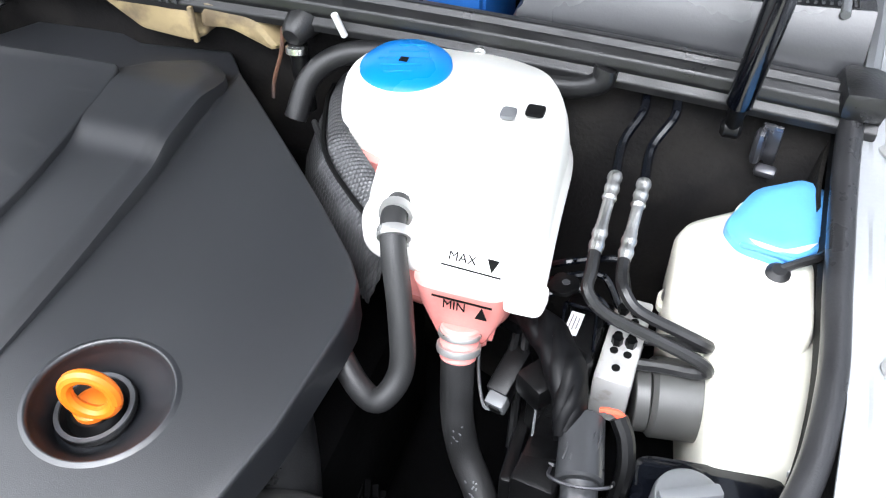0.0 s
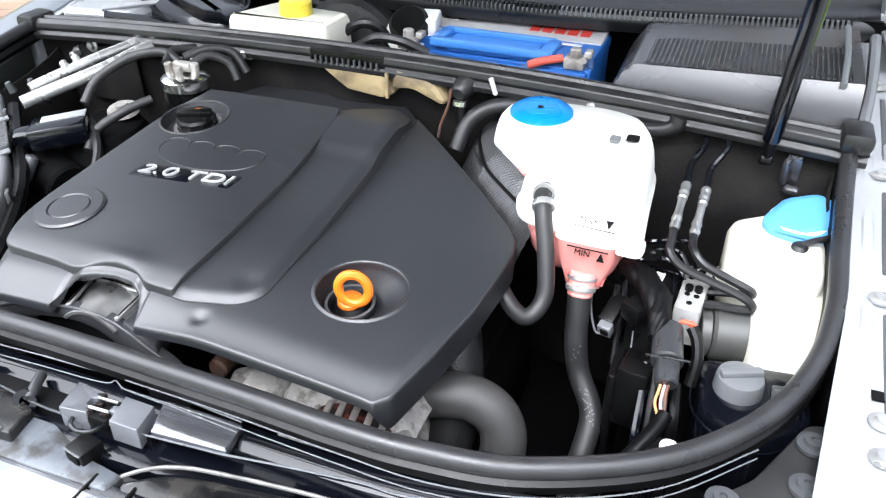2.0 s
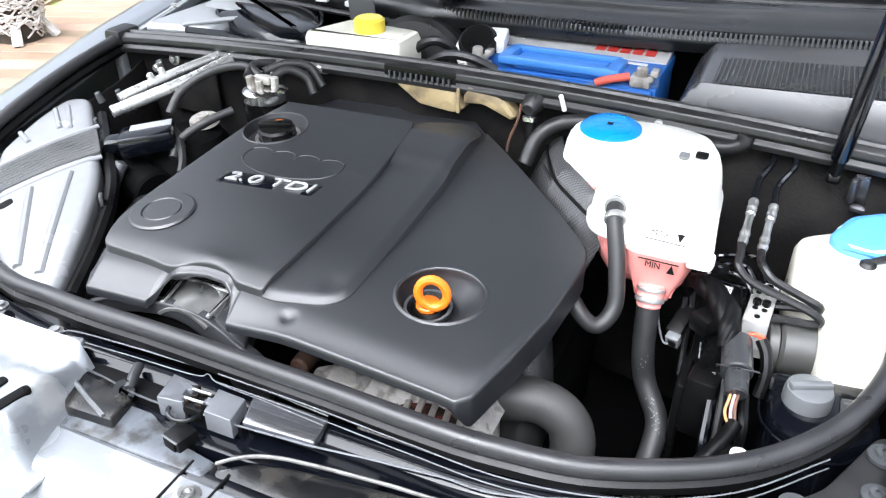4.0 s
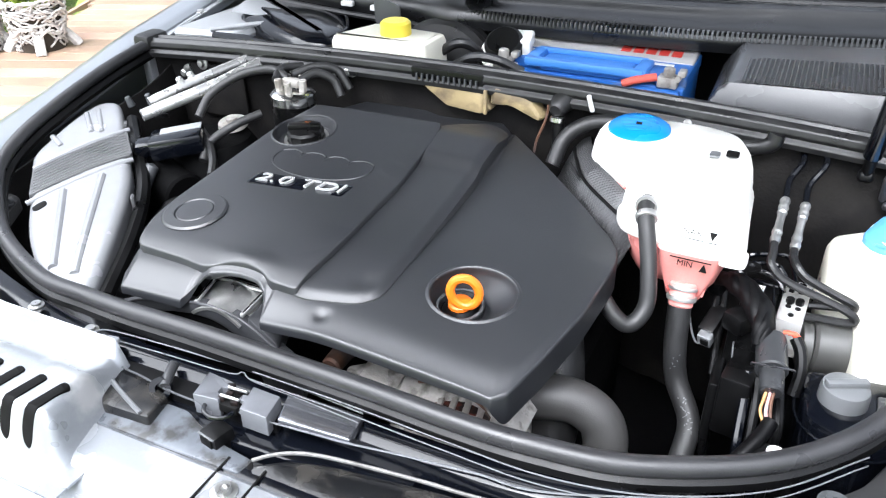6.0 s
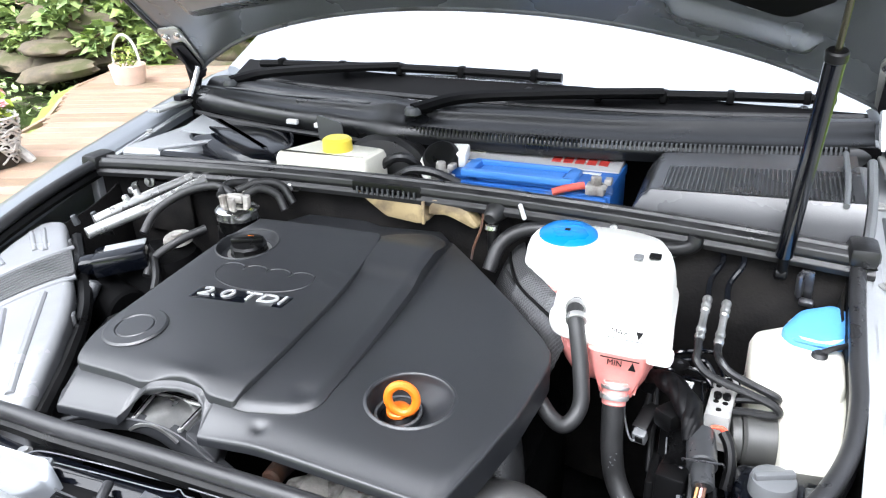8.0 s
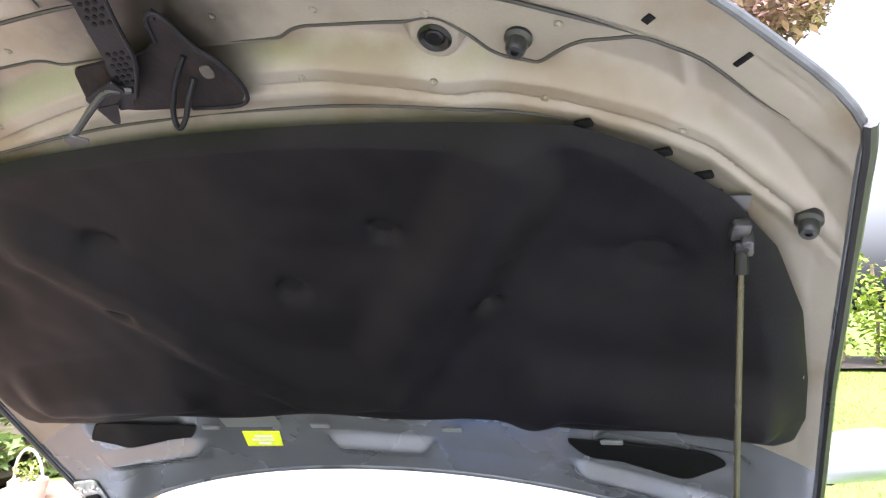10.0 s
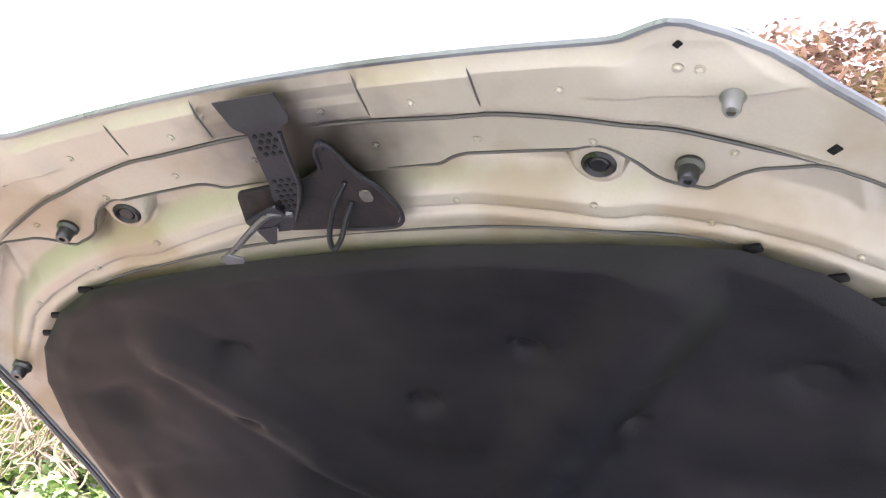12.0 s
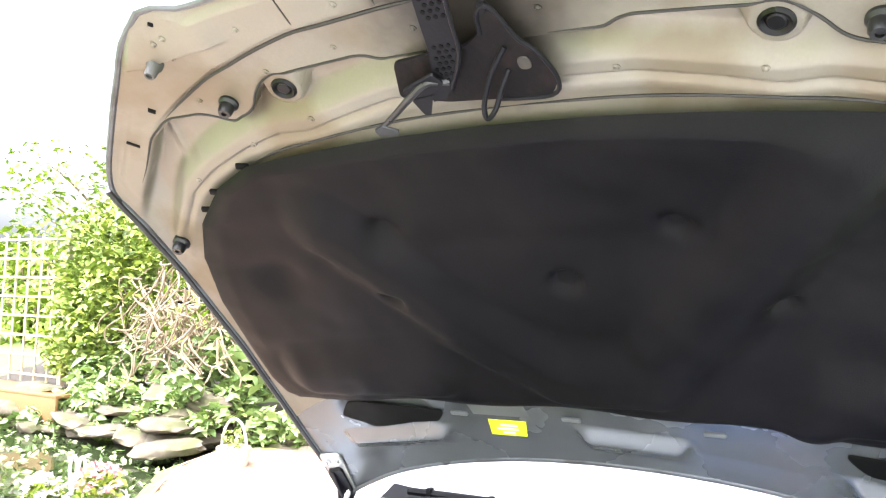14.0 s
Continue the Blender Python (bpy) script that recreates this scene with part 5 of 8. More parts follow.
def shell_z(x, y):
    fy = lerp_table(FRONT_EDGE, x)
    z = cz(0, y, -0.004) - 0.010 * max(0.0, x) - crown(x)
    # the front rolls down, more steeply beside the belt notch
    deep = 0.017 - 0.010 * step(-0.06, 0.06, x)
    arch = step(-0.160, -0.132, x) * step(-0.040, -0.066, x)
    z += deep * roll(-0.004, 0.052, y - fy) * (1 - step(0.245, 0.30, x)) * (1 - arch)
    z += 0.010 * arch * (0.6 + 0.4 * step(0.0, 0.012, y - fy)) * (1 - step(0.40, 0.44, y))
    # right wing: lower than the ridge towards the back, rounded off at its side
    right = step(0.070, 0.086, x)
    z -= right * 0.013 * step(0.40, 0.70, y)
    z += 0.009 * roll(0.33, 0.20, x + 0.30 * max(0.0, y - 0.56)) * step(0.12, 0.2, x)
    # hood behind the panels
    z -= (1 - right) * (0.018 * step(0.765, 0.785, y) + 0.10 * max(0.0, y - 0.79))
    z -= 0.0045 * math.exp(-((x - 0.03) ** 2 + (y - 0.347) ** 2) / 0.0075 ** 2)
    return z


def spread(stops):
    """Places along a line: (start, spacing) up to the last stop."""
    out = []
    for (a, d), (b, _) in zip(stops, stops[1:]):
        n = max(1, round((b - a) / d))
        out += [a + (b - a) * k / n for k in range(n)]
    return out + [stops[-1][0]]


COLS = spread([(-0.290, 0.002), (-0.24, 0.006), (-0.165, 0.0018), (-0.04, 0.005), (0.06, 0.0015), (0.125, 0.0022), (0.245, 0.002), (0.306, 0)])
ROWS = spread([(0.0, 0.004), (0.36, 0.012), (1.0, 0)])
bm = bmesh.new()
grid = []
for x in COLS:
    f, b = lerp_table(FRONT_EDGE, x), lerp_table(BACK_EDGE, x)
    grid.append([bm.verts.new((x, f + (b - f) * v, shell_z(x, f + (b - f) * v))) for v in ROWS])
for ca, cb in zip(grid, grid[1:]):
    for k in range(len(ROWS) - 1):
        mid = (ca[k].co + cb[k + 1].co) / 2
        if math.hypot((mid.x - CUP_RIM[0]) / CUP_RIM[2], (mid.y - CUP_RIM[1]) / CUP_RIM[3]) > 1.01:
            bm.faces.new((ca[k], cb[k], cb[k + 1], ca[k + 1]))
rim = [c[0] for c in grid] + grid[-1][1:] + [c[-1] for c in grid[::-1]][1:] + grid[0][-2:0:-1]
cen = V(0.0, 0.55, 0)
skirt = []
for f, drop in ((0.004, 0.0015), (0.006, 0.005), (0.006, 1.0)):
    ring = []
    for v in rim:
        d = 0.012 - 0.009 * step(-0.156, -0.140, v.co.x) * step(-0.044, -0.060, v.co.x) * step(0.45, 0.40, v.co.y) + 0.028 * step(0.245, 0.262, v.co.x) * step(0.70, 0.60, v.co.y)
        out = (V(v.co.x, v.co.y, 0) - cen).normalized() * f * 0.35
        ring.append(bm.verts.new((v.co.x + out.x, v.co.y + out.y, v.co.z - (drop if drop < 1 else d))))
    skirt.append(ring)
for a, b in zip([rim] + skirt, skirt):
    for k in range(len(rim)):
        bm.faces.new((a[k], a[(k + 1) % len(rim)], b[(k + 1) % len(rim)], b[k]))
shell = part("shell", bm, cover_m, cover, "", 50)
# conical cup round the dipstick, with a rolled rim
rings = []
for s, size, lift in ((0, 1.085, 0.0001), (0, 1.06, 0.0006), (0, 1.03, 0.0016), (0, 1.01, 0.0018), (0, 0.99, 0.0011), (0, 0.97, -0.0012), (0.10, 1, -0.005), (0.25, 1, -0.011), (0.5, 1, -0.020), (0.75, 1, -0.029), (0.93, 1, -0.0345), (1, 1, -0.036), (1, 0.9, -0.0365), (1, 0.5, -0.0365), (1, 0.05, -0.0365)):
    cx, cy, rx, ry = (a + (b - a) * s for a, b in zip(CUP_RIM, CUP_FLOOR))
    ring = []
    for k in range(72):
        a = k * math.pi / 36
        x, y = cx + size * rx * math.cos(a), cy + size * ry * math.sin(a)
        ring.append(V(x, y, shell_z(x, y) + lift))
    rings.append(ring)
part("dipstick_cup", loft(bmesh.new(), rings, False), cover_m, shell, "", 60)
MID = [(-0.030, 0.362, 0.004), (0.0, 0.358, 0.010), (0.062, 0.372, 0.030), (0.082, 0.392, 0.03), (0.086, 0.521, 0.05), (0.085, 0.649, 0.02), (0.081, 0.800, 0.012), (0.049, 0.822, 0.02), (-0.021, 0.800, 0.02), (-0.051, 0.738, 0.02)]
mid_lift = lambda x, y: 0.008 * step(0.650, 0.690, y) - 0.014 * step(0.735, 0.80, y) - 0.003 * math.exp(-((x - 0.055) ** 2 + (y - 0.405) ** 2) / 0.012 ** 2)
part("middle_panel", drape(slab(MID, lambda x, y: cz(x, y, -0.0025), 0.020, 0.002, lip=2, soft=(0.013, 0.0055)), [0.03 + 0.008 * k for k in range(7)], [0.385 + 0.007 * k for k in range(7)] + [0.645 + 0.008 * k for k in range(21)], mid_lift), cover_m, cover, "", 28)
LEFTP = [(-0.262, 0.367, 0.012), (-0.281, 0.416, 0.02), (-0.283, 0.46, 0.03), (-0.268, 0.663, 0.03), (-0.262, 0.70, 0.03), (-0.243, 0.764, 0.004), (-0.016, 0.764, 0.010), (-0.008, 0.727, 0.02), (-0.003, 0.655, 0.03), (0.001, 0.590, 0.03), (-0.006, 0.448, 0.03), (-0.013, 0.360, 0.006), (-0.052, 0.362, 0.006), (-0.068, 0.371, 0.014), (-0.095, 0.374, 0.020), (-0.120, 0.370, 0.014), (-0.138, 0.360, 0.012), (-0.152, 0.358, 0.008), (-0.18, 0.362, 0.01)]
left_f = lambda x, y: cz(0, y, 0.0115)
panel_lift = lambda x, y: 0.006 * roll(0.355, 0.40, y) - crown(x) + 0.0012 * step(0.752, 0.762, y) + 0.004 * math.exp(-((x + 0.098) / 0.034) ** 2 - ((y - 0.382) / 0.014) ** 2)
left_panel = part("raised_panel", drape(slab(LEFTP, left_f, 0.02, 0.0022, holes=[(-0.213, 0.683, 0.050, 0.048, 0.036)], lip=3), [-0.27 + 0.015 * k for k in range(15)], [0.356 + 0.006 * k for k in range(9)] + [0.44 + 0.04 * k for k in range(8)] + [0.750, 0.755, 0.760], panel_lift), cover_m, cover, "", 45)
part("hole_bead", tube(bmesh.new(), [(-0.213 + 0.0505 * math.cos(a), 0.683 + 0.0485 * math.sin(a), cz(-0.213 + 0.05 * math.cos(a), 0.683 + 0.048 * math.sin(a), 0.0113)) for a in [k * math.pi / 20 for k in range(41)]], 0.0018, 8, 1), cover_m, left_panel)
# ink tube painting the shadow that the raised panel's step casts
shadow_line = [(-0.015, 0.752), (-0.007, 0.727), (-0.002, 0.655), (0.002, 0.590), (-0.001, 0.52), (-0.005, 0.448), (-0.012, 0.372)]
part("panel_gap", tube(bmesh.new(), [(x + 0.0012, y, cz(x, y, -0.0022) + mid_lift(x, y)) for x, y in shadow_line], 0.0017, 8, 6), ink_m, left_panel, "black line painting the shadow beside the raised panel")
# round boss and the raised ring line
tilt = math.degrees(math.atan(0.12))
bm = bmesh.new()
lathe(bm, [(0.037, -0.002), (0.0385, 0.0015), (0.036, 0.0038), (0.024, 0.0042), (0.0225, 0.0022), (0.021, 0.0040), (0, 0.0042)], pose(-0.229, 0.444, cz(-0.229, 0.444, 0.0114), tilt, -2.2) @ Matrix.Diagonal((1.16, 1.12, 1, 1)), 48)
part("round_boss", bm, cover_m, left_panel)
pts = []
for k in range(33):
    a = math.pi * (1.0 + k / 32)
    pts.append((-0.132 + 0.080 * math.cos(a), 0.604 + 0.040 * math.sin(a)))
for k in range(4):
    cx = -0.132 + 0.080 - 0.020 - 0.040 * k
    for j in range(7):
        a = math.pi * j / 6
        pts.append((cx + 0.020 * math.cos(a), 0.615 + 0.012 * math.sin(a) + (0.0 if j not in (0, 6) else -0.004)))
part("emblem_outline", tube(bmesh.new(), [(x, y, cz(x, y, 0.0112)) for x, y in pts + pts[:1]], 0.0016, 6, 1), cover_m, left_panel)
mt = pose(-0.131, 0.546, cz(-0.131, 0.546, 0.0128), tilt, -1, 3.5)
plate = part("badge_plate", slab([(-0.078, -0.0145), (0.072, -0.0145), (0.078, 0.0145), (-0.072, 0.0145)], 0.0, 0.003, 0.0006, r=0.004, place=lambda x, y, z: mt @ V(x, y, z - 0.0012)), gloss_black_m, cover, "black backing of the badge")
glyphs = [("2", 0.66), (".", 0.10), ("0", 0.74), ("", 0.15), ("T", 0.64), ("D", 0.74), ("I", 0.30)]
gx, gs = 0.0, 0.142 / sum(w for c, w in glyphs)
for c, w in glyphs:
    if c:
        lettering("badge_letter", c, 0.0275, 0.0008, mt @ Matrix.Translation((-0.071 + (gx + w / 2) * gs, 0, 0.0008)) @ Matrix.Diagonal((1.55 if c in "20TD" else 1.25, 0.98, 1.6, 1)), badge_m, plate, 1.0, 0.18, 0.0)
    gx += w

# oil filler cap
m = pose(-0.213, 0.688, cz(-0.213, 0.688, -0.018), tilt)
oil = thing("oil_filler_cap", tuple(m.translation), "black oil filler cap with an orange oil-can mark", "cap")
part("collar", lathe(bmesh.new(), [(0, 0), (0.036, 0), (0.036, 0.012), (0.031, 0.014), (0, 0.014)], m, 30), black_m, oil)
part("knob", lathe(bmesh.new(), [(0, 0.012), (0.028, 0.012), (0.029, 0.028), (0.026, 0.032), (0, 0.033)], m, 10), black_m, oil)
part("grip", box(bmesh.new(), None, (0.052, 0.012, 0.010), m @ pose(0, 0, 0.035, 0, 0, 20), 0.003), black_m, oil)
part("oil_mark", box(bmesh.new(), None, (0.020, 0.008, 0.001), m @ pose(0.002, 0.012, 0.0338, 0, 0, 10)), orange_m, oil)
part("neck_shine", lathe(bmesh.new(), [(0.030, 0.0142), (0.035, 0.0142), (0.035, 0.0155), (0.030, 0.0155), (0.030, 0.0142)], m, 30), steel_m, oil)

# dipstick with its ring handle
m = pose(0.156, 0.449, cz(0, 0.449, -0.044), tilt)
dip = thing("dipstick", tuple(m.translation), "orange plastic oil dipstick ring in a round recess", "dipstick")
part("collar_ring", lathe(bmesh.new(), [(0.0255, 0.0085), (0.029, 0.0085), (0.029, 0.0105), (0.0255, 0.0105), (0.0255, 0.0085)], m, 36), grey_m, dip)
part("tube_collar", lathe(bmesh.new(), [(0.0, 0), (0.028, 0.0), (0.030, 0.006), (0.027, 0.009), (0.022, 0.004), (0.017, 0.010), (0.0, 0.010)], m, 30), black_m, dip)
part("plug", lathe(bmesh.new(), [(0, 0.006), (0.015, 0.006), (0.0145, 0.014), (0.009, 0.018), (0, 0.019)], m, 20), orange_m, dip)
ring = [m @ (V(0.008, -0.002, 0.033) + 0.0175 * (math.cos(a) * V(0.88, 0.2, -0.42) + math.sin(a) * V(0.25, 0.30, 0.92))) for a in [k * math.pi / 12 for k in range(25)]]
part("ring_handle", tube(bmesh.new(), ring, 0.0055, 10, 1), orange_m, dip)

# coolant expansion tank
tank = thing("coolant_tank", (0.36, 0.70, 0.80), "white plastic coolant tank with pink coolant in its lower part", "coolant tank")
TOUT = [(0.300, 0.622), (0.375, 0.606), (0.450, 0.601), (0.443, 0.70), (0.439, 0.79), (0.414, 0.843), (0.365, 0.863), (0.27, 0.868), (0.216, 0.838), (0.203, 0.787), (0.228, 0.742), (0.286, 0.720), (0.281, 0.66)]


def tank_shift(p, z):
    k = max(0.0, (z - 0.872) / 0.05)
    return V(0, 0.045 * k * step(0.74, 0.60, p.y), 0.010 * k * step(0.6, 0.85, p.y))


upper = part("upper_half", block(TOUT, [(0.856, 0.006), (0.860, 0.0), (0.869, 0.0), (0.874, 0.004), (0.887, 0.005), (0.902, 0.008), (0.912, 0.012), (0.918, 0.017)], 0.028, tank_shift), tank_m, tank, "", 70)
LOUT = [(0.318, 0.618), (0.428, 0.610), (0.438, 0.68), (0.432, 0.80), (0.38, 0.84), (0.26, 0.846), (0.226, 0.815), (0.222, 0.785), (0.240, 0.752), (0.294, 0.725), (0.290, 0.66)]
part("lower_half", block(LOUT, [(0.790, 0.030), (0.798, 0.020), (0.812, 0.012), (0.836, 0.005), (0.858, 0.002)], 0.02), pink_m, tank, "translucent lower half pink with coolant", 70)
part("outlet_boss", block([(0.345, 0.596), (0.425, 0.594), (0.432, 0.65), (0.35, 0.66)], [(0.796, 0.026), (0.806, 0.020), (0.822, 0.012), (0.840, 0.004), (0.862, 0.0)], 0.02, lambda p, z: V(0, -0.25 * max(0.0, 0.84 - z), 0)), pink_m, tank, "", 60)
bm = bmesh.new()
cyl(bm, (0.386, 0.606, 0.818), (0.387, 0.594, 0.790), 0.0165, 0.0150, 24, 0.002)
part("outlet_neck", bm, pink_m, tank)
part("lobe_base", block([(0.206, 0.79), (0.230, 0.738), (0.284, 0.713), (0.31, 0.76), (0.24, 0.83)], [(0.826, 0.012), (0.836, 0.003), (0.850, 0.0), (0.874, 0.0)], 0.02), pink_m, tank)
m = pose(0.272, 0.805, 0.912, 4, 0)
capm = bmesh.new()
lathe(capm, [(0, 0.024), (0.022, 0.0235), (0.037, 0.021), (0.043, 0.016), (0.0445, 0.004), (0.0445, -0.004), (0, -0.004)], m, 40)
cap = part("screw_cap", capm, blue_m, tank, "round ribbed blue screw cap")
for k in range(5):
    part("cap_rib", box(bmesh.new(), None, (0.05 - 0.012 * abs(k - 2), 0.0022, 0.004), m @ pose(0, -0.022 + 0.011 * k, 0.0225, 0, 0, 15), 0.0008), blue_m, cap)
part("warning_mark", box(bmesh.new(), None, (0.008, 0.007, 0.0006), m @ pose(0.0, -0.004, 0.0246)), ink_m, cap)
part("neck", lathe(bmesh.new(), [(0.034, 0.0), (0.034, -0.02), (0.045, -0.03), (0.0, -0.03)], m, 30), tank_m, tank)
fm = pose(0.385, 0.6075, 0.878, 62, 0, -4)
lettering("max_mark", "MAX", 0.0105, 0.0003, fm @ pose(0.000, 0.0085, 0.0012), ink_m, upper)
part("max_line", box(bmesh.new(), None, (0.048, 0.0012, 0.0008), fm @ pose(0.008, 0.0005, 0.0012)), ink_m, upper)
lettering("min_mark", "MIN", 0.0105, 0.0003, pose(0.384, 0.5925, 0.852, 78, 0, -2), ink_m, tank)
part("min_line", box(bmesh.new(), None, (0.048, 0.0012, 0.0012), pose(0.390, 0.5925, 0.8585, 78, 0, -2)), ink_m, upper)


def arrow(m, up):
    bm = bmesh.new()
    s = 1 if up else -1
    a = [bm.verts.new(m @ V(x, y * s, 0)) for x, y in ((-0.006, -0.006), (0.006, -0.006), (0, 0.007))]
    b = [bm.verts.new(m @ V(x, y * s, 0.0008)) for x, y in ((-0.006, -0.006), (0.006, -0.006), (0, 0.007))]
    bm.faces.new(b), bm.faces.new(a[::-1])
    for k in range(3):
        bm.faces.new((a[k], a[(k + 1) % 3], b[(k + 1) % 3], b[k]))
    return bm


part("max_arrow", arrow(fm @ pose(0.024, 0.0085, 0.0012) @ Matrix.Diagonal((0.8, 0.8, 1, 1)), False), ink_m, upper)
part("min_arrow", arrow(pose(0.406, 0.5915, 0.851, 78, 0, -2) @ Matrix.Diagonal((0.8, 0.8, 1, 1)), True), ink_m, tank)
for x, y, w, ink in ((0.404, 0.760, 0.016, True), (0.383, 0.750, 0.013, False)):
    part("symbol", slab([(x - w / 2, y - 0.008), (x + w / 2, y - 0.008), (x + w / 2, y + 0.008), (x - w / 2, y + 0.008)], 0.9305, 0.003, 0.0005, r=0.004), ink_m if ink else mid_grey_m, upper)
part("moulded_lug", slab([(0.420, 0.592), (0.450, 0.592), (0.453, 0.618), (0.425, 0.622)], 0.871, 0.012, 0.003, r=0.008), tank_m, tank)


def clamp(p, d, r, parent, width=0.008):
    bm = bmesh.new()
    m = Matrix.Translation(p) @ frame_z(d)
    lathe(bm, [(r - 0.001, -width / 2), (r + 0.0018, -width / 2), (r + 0.0024, 0), (r + 0.0018, width / 2), (r - 0.001, width / 2)], m, 22)
    for dy in (-0.004, 0.004):
        box(bm, None, (0.011, 0.0018, width), m @ pose(0, 0, 0, 0, 0, -70) @ pose(r + 0.006, dy, 0), 0.0006)
    return part("hose_clamp", bm, zinc_m, parent, "bright spring hose clamp")


def hose(name, pts, r, label, material=None, seg=16, group="hoses"):
    h = part(name, tube(bmesh.new(), pts, r, seg, 8), material or hose_m)
    return tagged(h, label, "hose", group)


h = hose("overflow_hose", [(0.322, 0.648, 0.896), (0.325, 0.625, 0.897), (0.332, 0.605, 0.885), (0.345, 0.58, 0.845), (0.352, 0.558, 0.805), (0.340, 0.540, 0.785), (0.320, 0.546, 0.785), (0.291, 0.569, 0.803), (0.265, 0.600, 0.82)], 0.0103, "thin black rubber hose curving from the coolant tank")
clamp(V(0.324, 0.634, 0.897), V(0.02, -0.1, 0.0), 0.0115, h)
clamp(V(0.329, 0.615, 0.892), V(0.03, -0.1, -0.05), 0.0115, h)
h = hose("coolant_hose", [(0.386, 0.602, 0.808), (0.387, 0.594, 0.787), (0.391, 0.580, 0.74), (0.400, 0.572, 0.695), (0.426, 0.545, 0.655), (0.425, 0.505, 0.615), (0.42, 0.48, 0.56)], 0.0142, "thick black coolant hose below the coolant tank")
clamp(V(0.3868, 0.597, 0.8015), V(0.03, -0.36, -0.9), 0.0160, h, 0.006)
clamp(V(0.3862, 0.603, 0.812), V(0.03, -0.36, -0.9), 0.0158, h, 0.004)
cl = spline([(0.391, 0.580, 0.74), (0.400, 0.572, 0.695), (0.426, 0.545, 0.655), (0.425, 0.505, 0.615)], 24)
rnd = random.Random(31)
for k in list(range(3, 14, 2)) + list(range(34, 68)):
    p, d = cl[k], (cl[k + 1] - cl[k]).normalized()
    side = d.cross(V(0.1, -0.75, 0.65)).normalized()
    out = side.cross(d).normalized()
    out = out if out.y < 0 else -out
    ang = rnd.uniform(-0.35, 0.45)
    q = p + (out * math.cos(ang) + side * math.sin(ang)) * 0.0143
    f = frame_z(out * math.cos(ang) + side * math.sin(ang))
    part("print_fleck", box(bmesh.new(), None, (0.0012, 0.0016 + 0.0016 * rnd.random(), 0.0006), Matrix.Translation(q) @ f @ pose(0, 0, 0, 0, 0, rnd.uniform(0, 180))), mid_grey_m, h)
ih = hose("intake_hose", [(0.20, 0.445, 0.715), (0.25, 0.440, 0.720), (0.30, 0.452, 0.720), (0.335, 0.452, 0.700), (0.345, 0.442, 0.66), (0.33, 0.435, 0.60), (0.31, 0.43, 0.52)], 0.027, "fat grey-black rubber intake hose", grey_hose_m)
clamp(V(0.205, 0.444, 0.7155), V(1, -0.1, 0.1), 0.0272, ih, 0.010)
clamp(V(0.322, 0.433, 0.565), V(-0.2, -0.1, -1), 0.0272, ih, 0.010)
lh = hose("lower_hose", [(0.235, 0.535, 0.815), (0.262, 0.505, 0.75), (0.275, 0.47, 0.68), (0.27, 0.43, 0.60), (0.26, 0.42, 0.50)], 0.032, "wet black rubber hose deep in the engine bay", rubber_m)
clamp(V(0.249, 0.520, 0.782), V(0.027, -0.03, -0.065), 0.0322, lh, 0.012)
hose("bulkhead_hose", [(0.150, 0.80, 0.850), (0.160, 0.822, 0.885), (0.185, 0.838, 0.905), (0.225, 0.848, 0.912), (0.29, 0.852, 0.912), (0.36, 0.850, 0.905), (0.415, 0.850, 0.905), (0.445, 0.848, 0.915), (0.450, 0.85, 0.93)], 0.0115, "black rubber hose along the bulkhead behind the coolant tank", rubber_m)
hose("floor_hose", [(0.40, 0.36, 0.64), (0.45, 0.35, 0.67), (0.52, 0.36, 0.66), (0.58, 0.40, 0.63)], 0.022, "black hose behind the front panel")

# washer tank
wash = thing("washer_tank", (0.62, 0.68, 0.60), "cream plastic washer tank with a light blue flap cap", "washer tank")


part("neck_body", block([(0.541, 0.668), (0.652, 0.655), (0.657, 0.79), (0.60, 0.812), (0.537, 0.765)], [(0.70, 0.02), (0.72, 0.004), (0.78, 0.0), (0.826, 0.0), (0.836, 0.004), (0.841, 0.014)], 0.022), tank2_m, wash, "", 60)
part("front_body", block([(0.588, 0.572), (0.658, 0.578), (0.668, 0.69), (0.575, 0.70)], [(0.55, 0.01), (0.57, 0.0), (0.765, 0.0), (0.774, 0.004), (0.777, 0.012)], 0.014, lambda p, z: V(0, 0, 0.045 * step(0.57, 0.70, p.y) * (1 if z > 0.7 else 0))), tank2_m, wash, "", 60)
part("side_lug", slab([(0.534, 0.70), (0.56, 0.70), (0.56, 0.73), (0.534, 0.728)], 0.79, 0.006, 0.002, r=0.01), tank2_m, wash)
bm = bmesh.new()
cyl(bm, (0.544, 0.714, 0.79), (0.544, 0.714, 0.80), 0.007, None, 12, 0.001)
part("lug_bolt", bm, steel_m, wash)
capo = [(0.574, 0.757), (0.588, 0.733), (0.626, 0.724), (0.658, 0.752), (0.672, 0.806), (0.640, 0.826), (0.597, 0.803)]
cap_z = lambda x, y: 0.8555 + 0.16 * (y - 0.76) - 0.06 * abs(x - 0.622) - 0.10 * max(0.0, 0.745 - y)
fl = part("flap_cap", drape(slab(capo, cap_z, 0.013, 0.004, r=0.010, lip=3, soft=(0.010, 0.004)), [0.60, 0.622, 0.645], [0.745, 0.775, 0.80], lambda x, y: 0.0), sky_blue_m, wash, "light blue hinged flap cap", 25)
part("cap_ridge", box(bmesh.new(), None, (0.05, 0.004, 0.004), pose(0.613, 0.7285, 0.851, 8, 0, -12), 0.0015), sky_blue_m, fl)
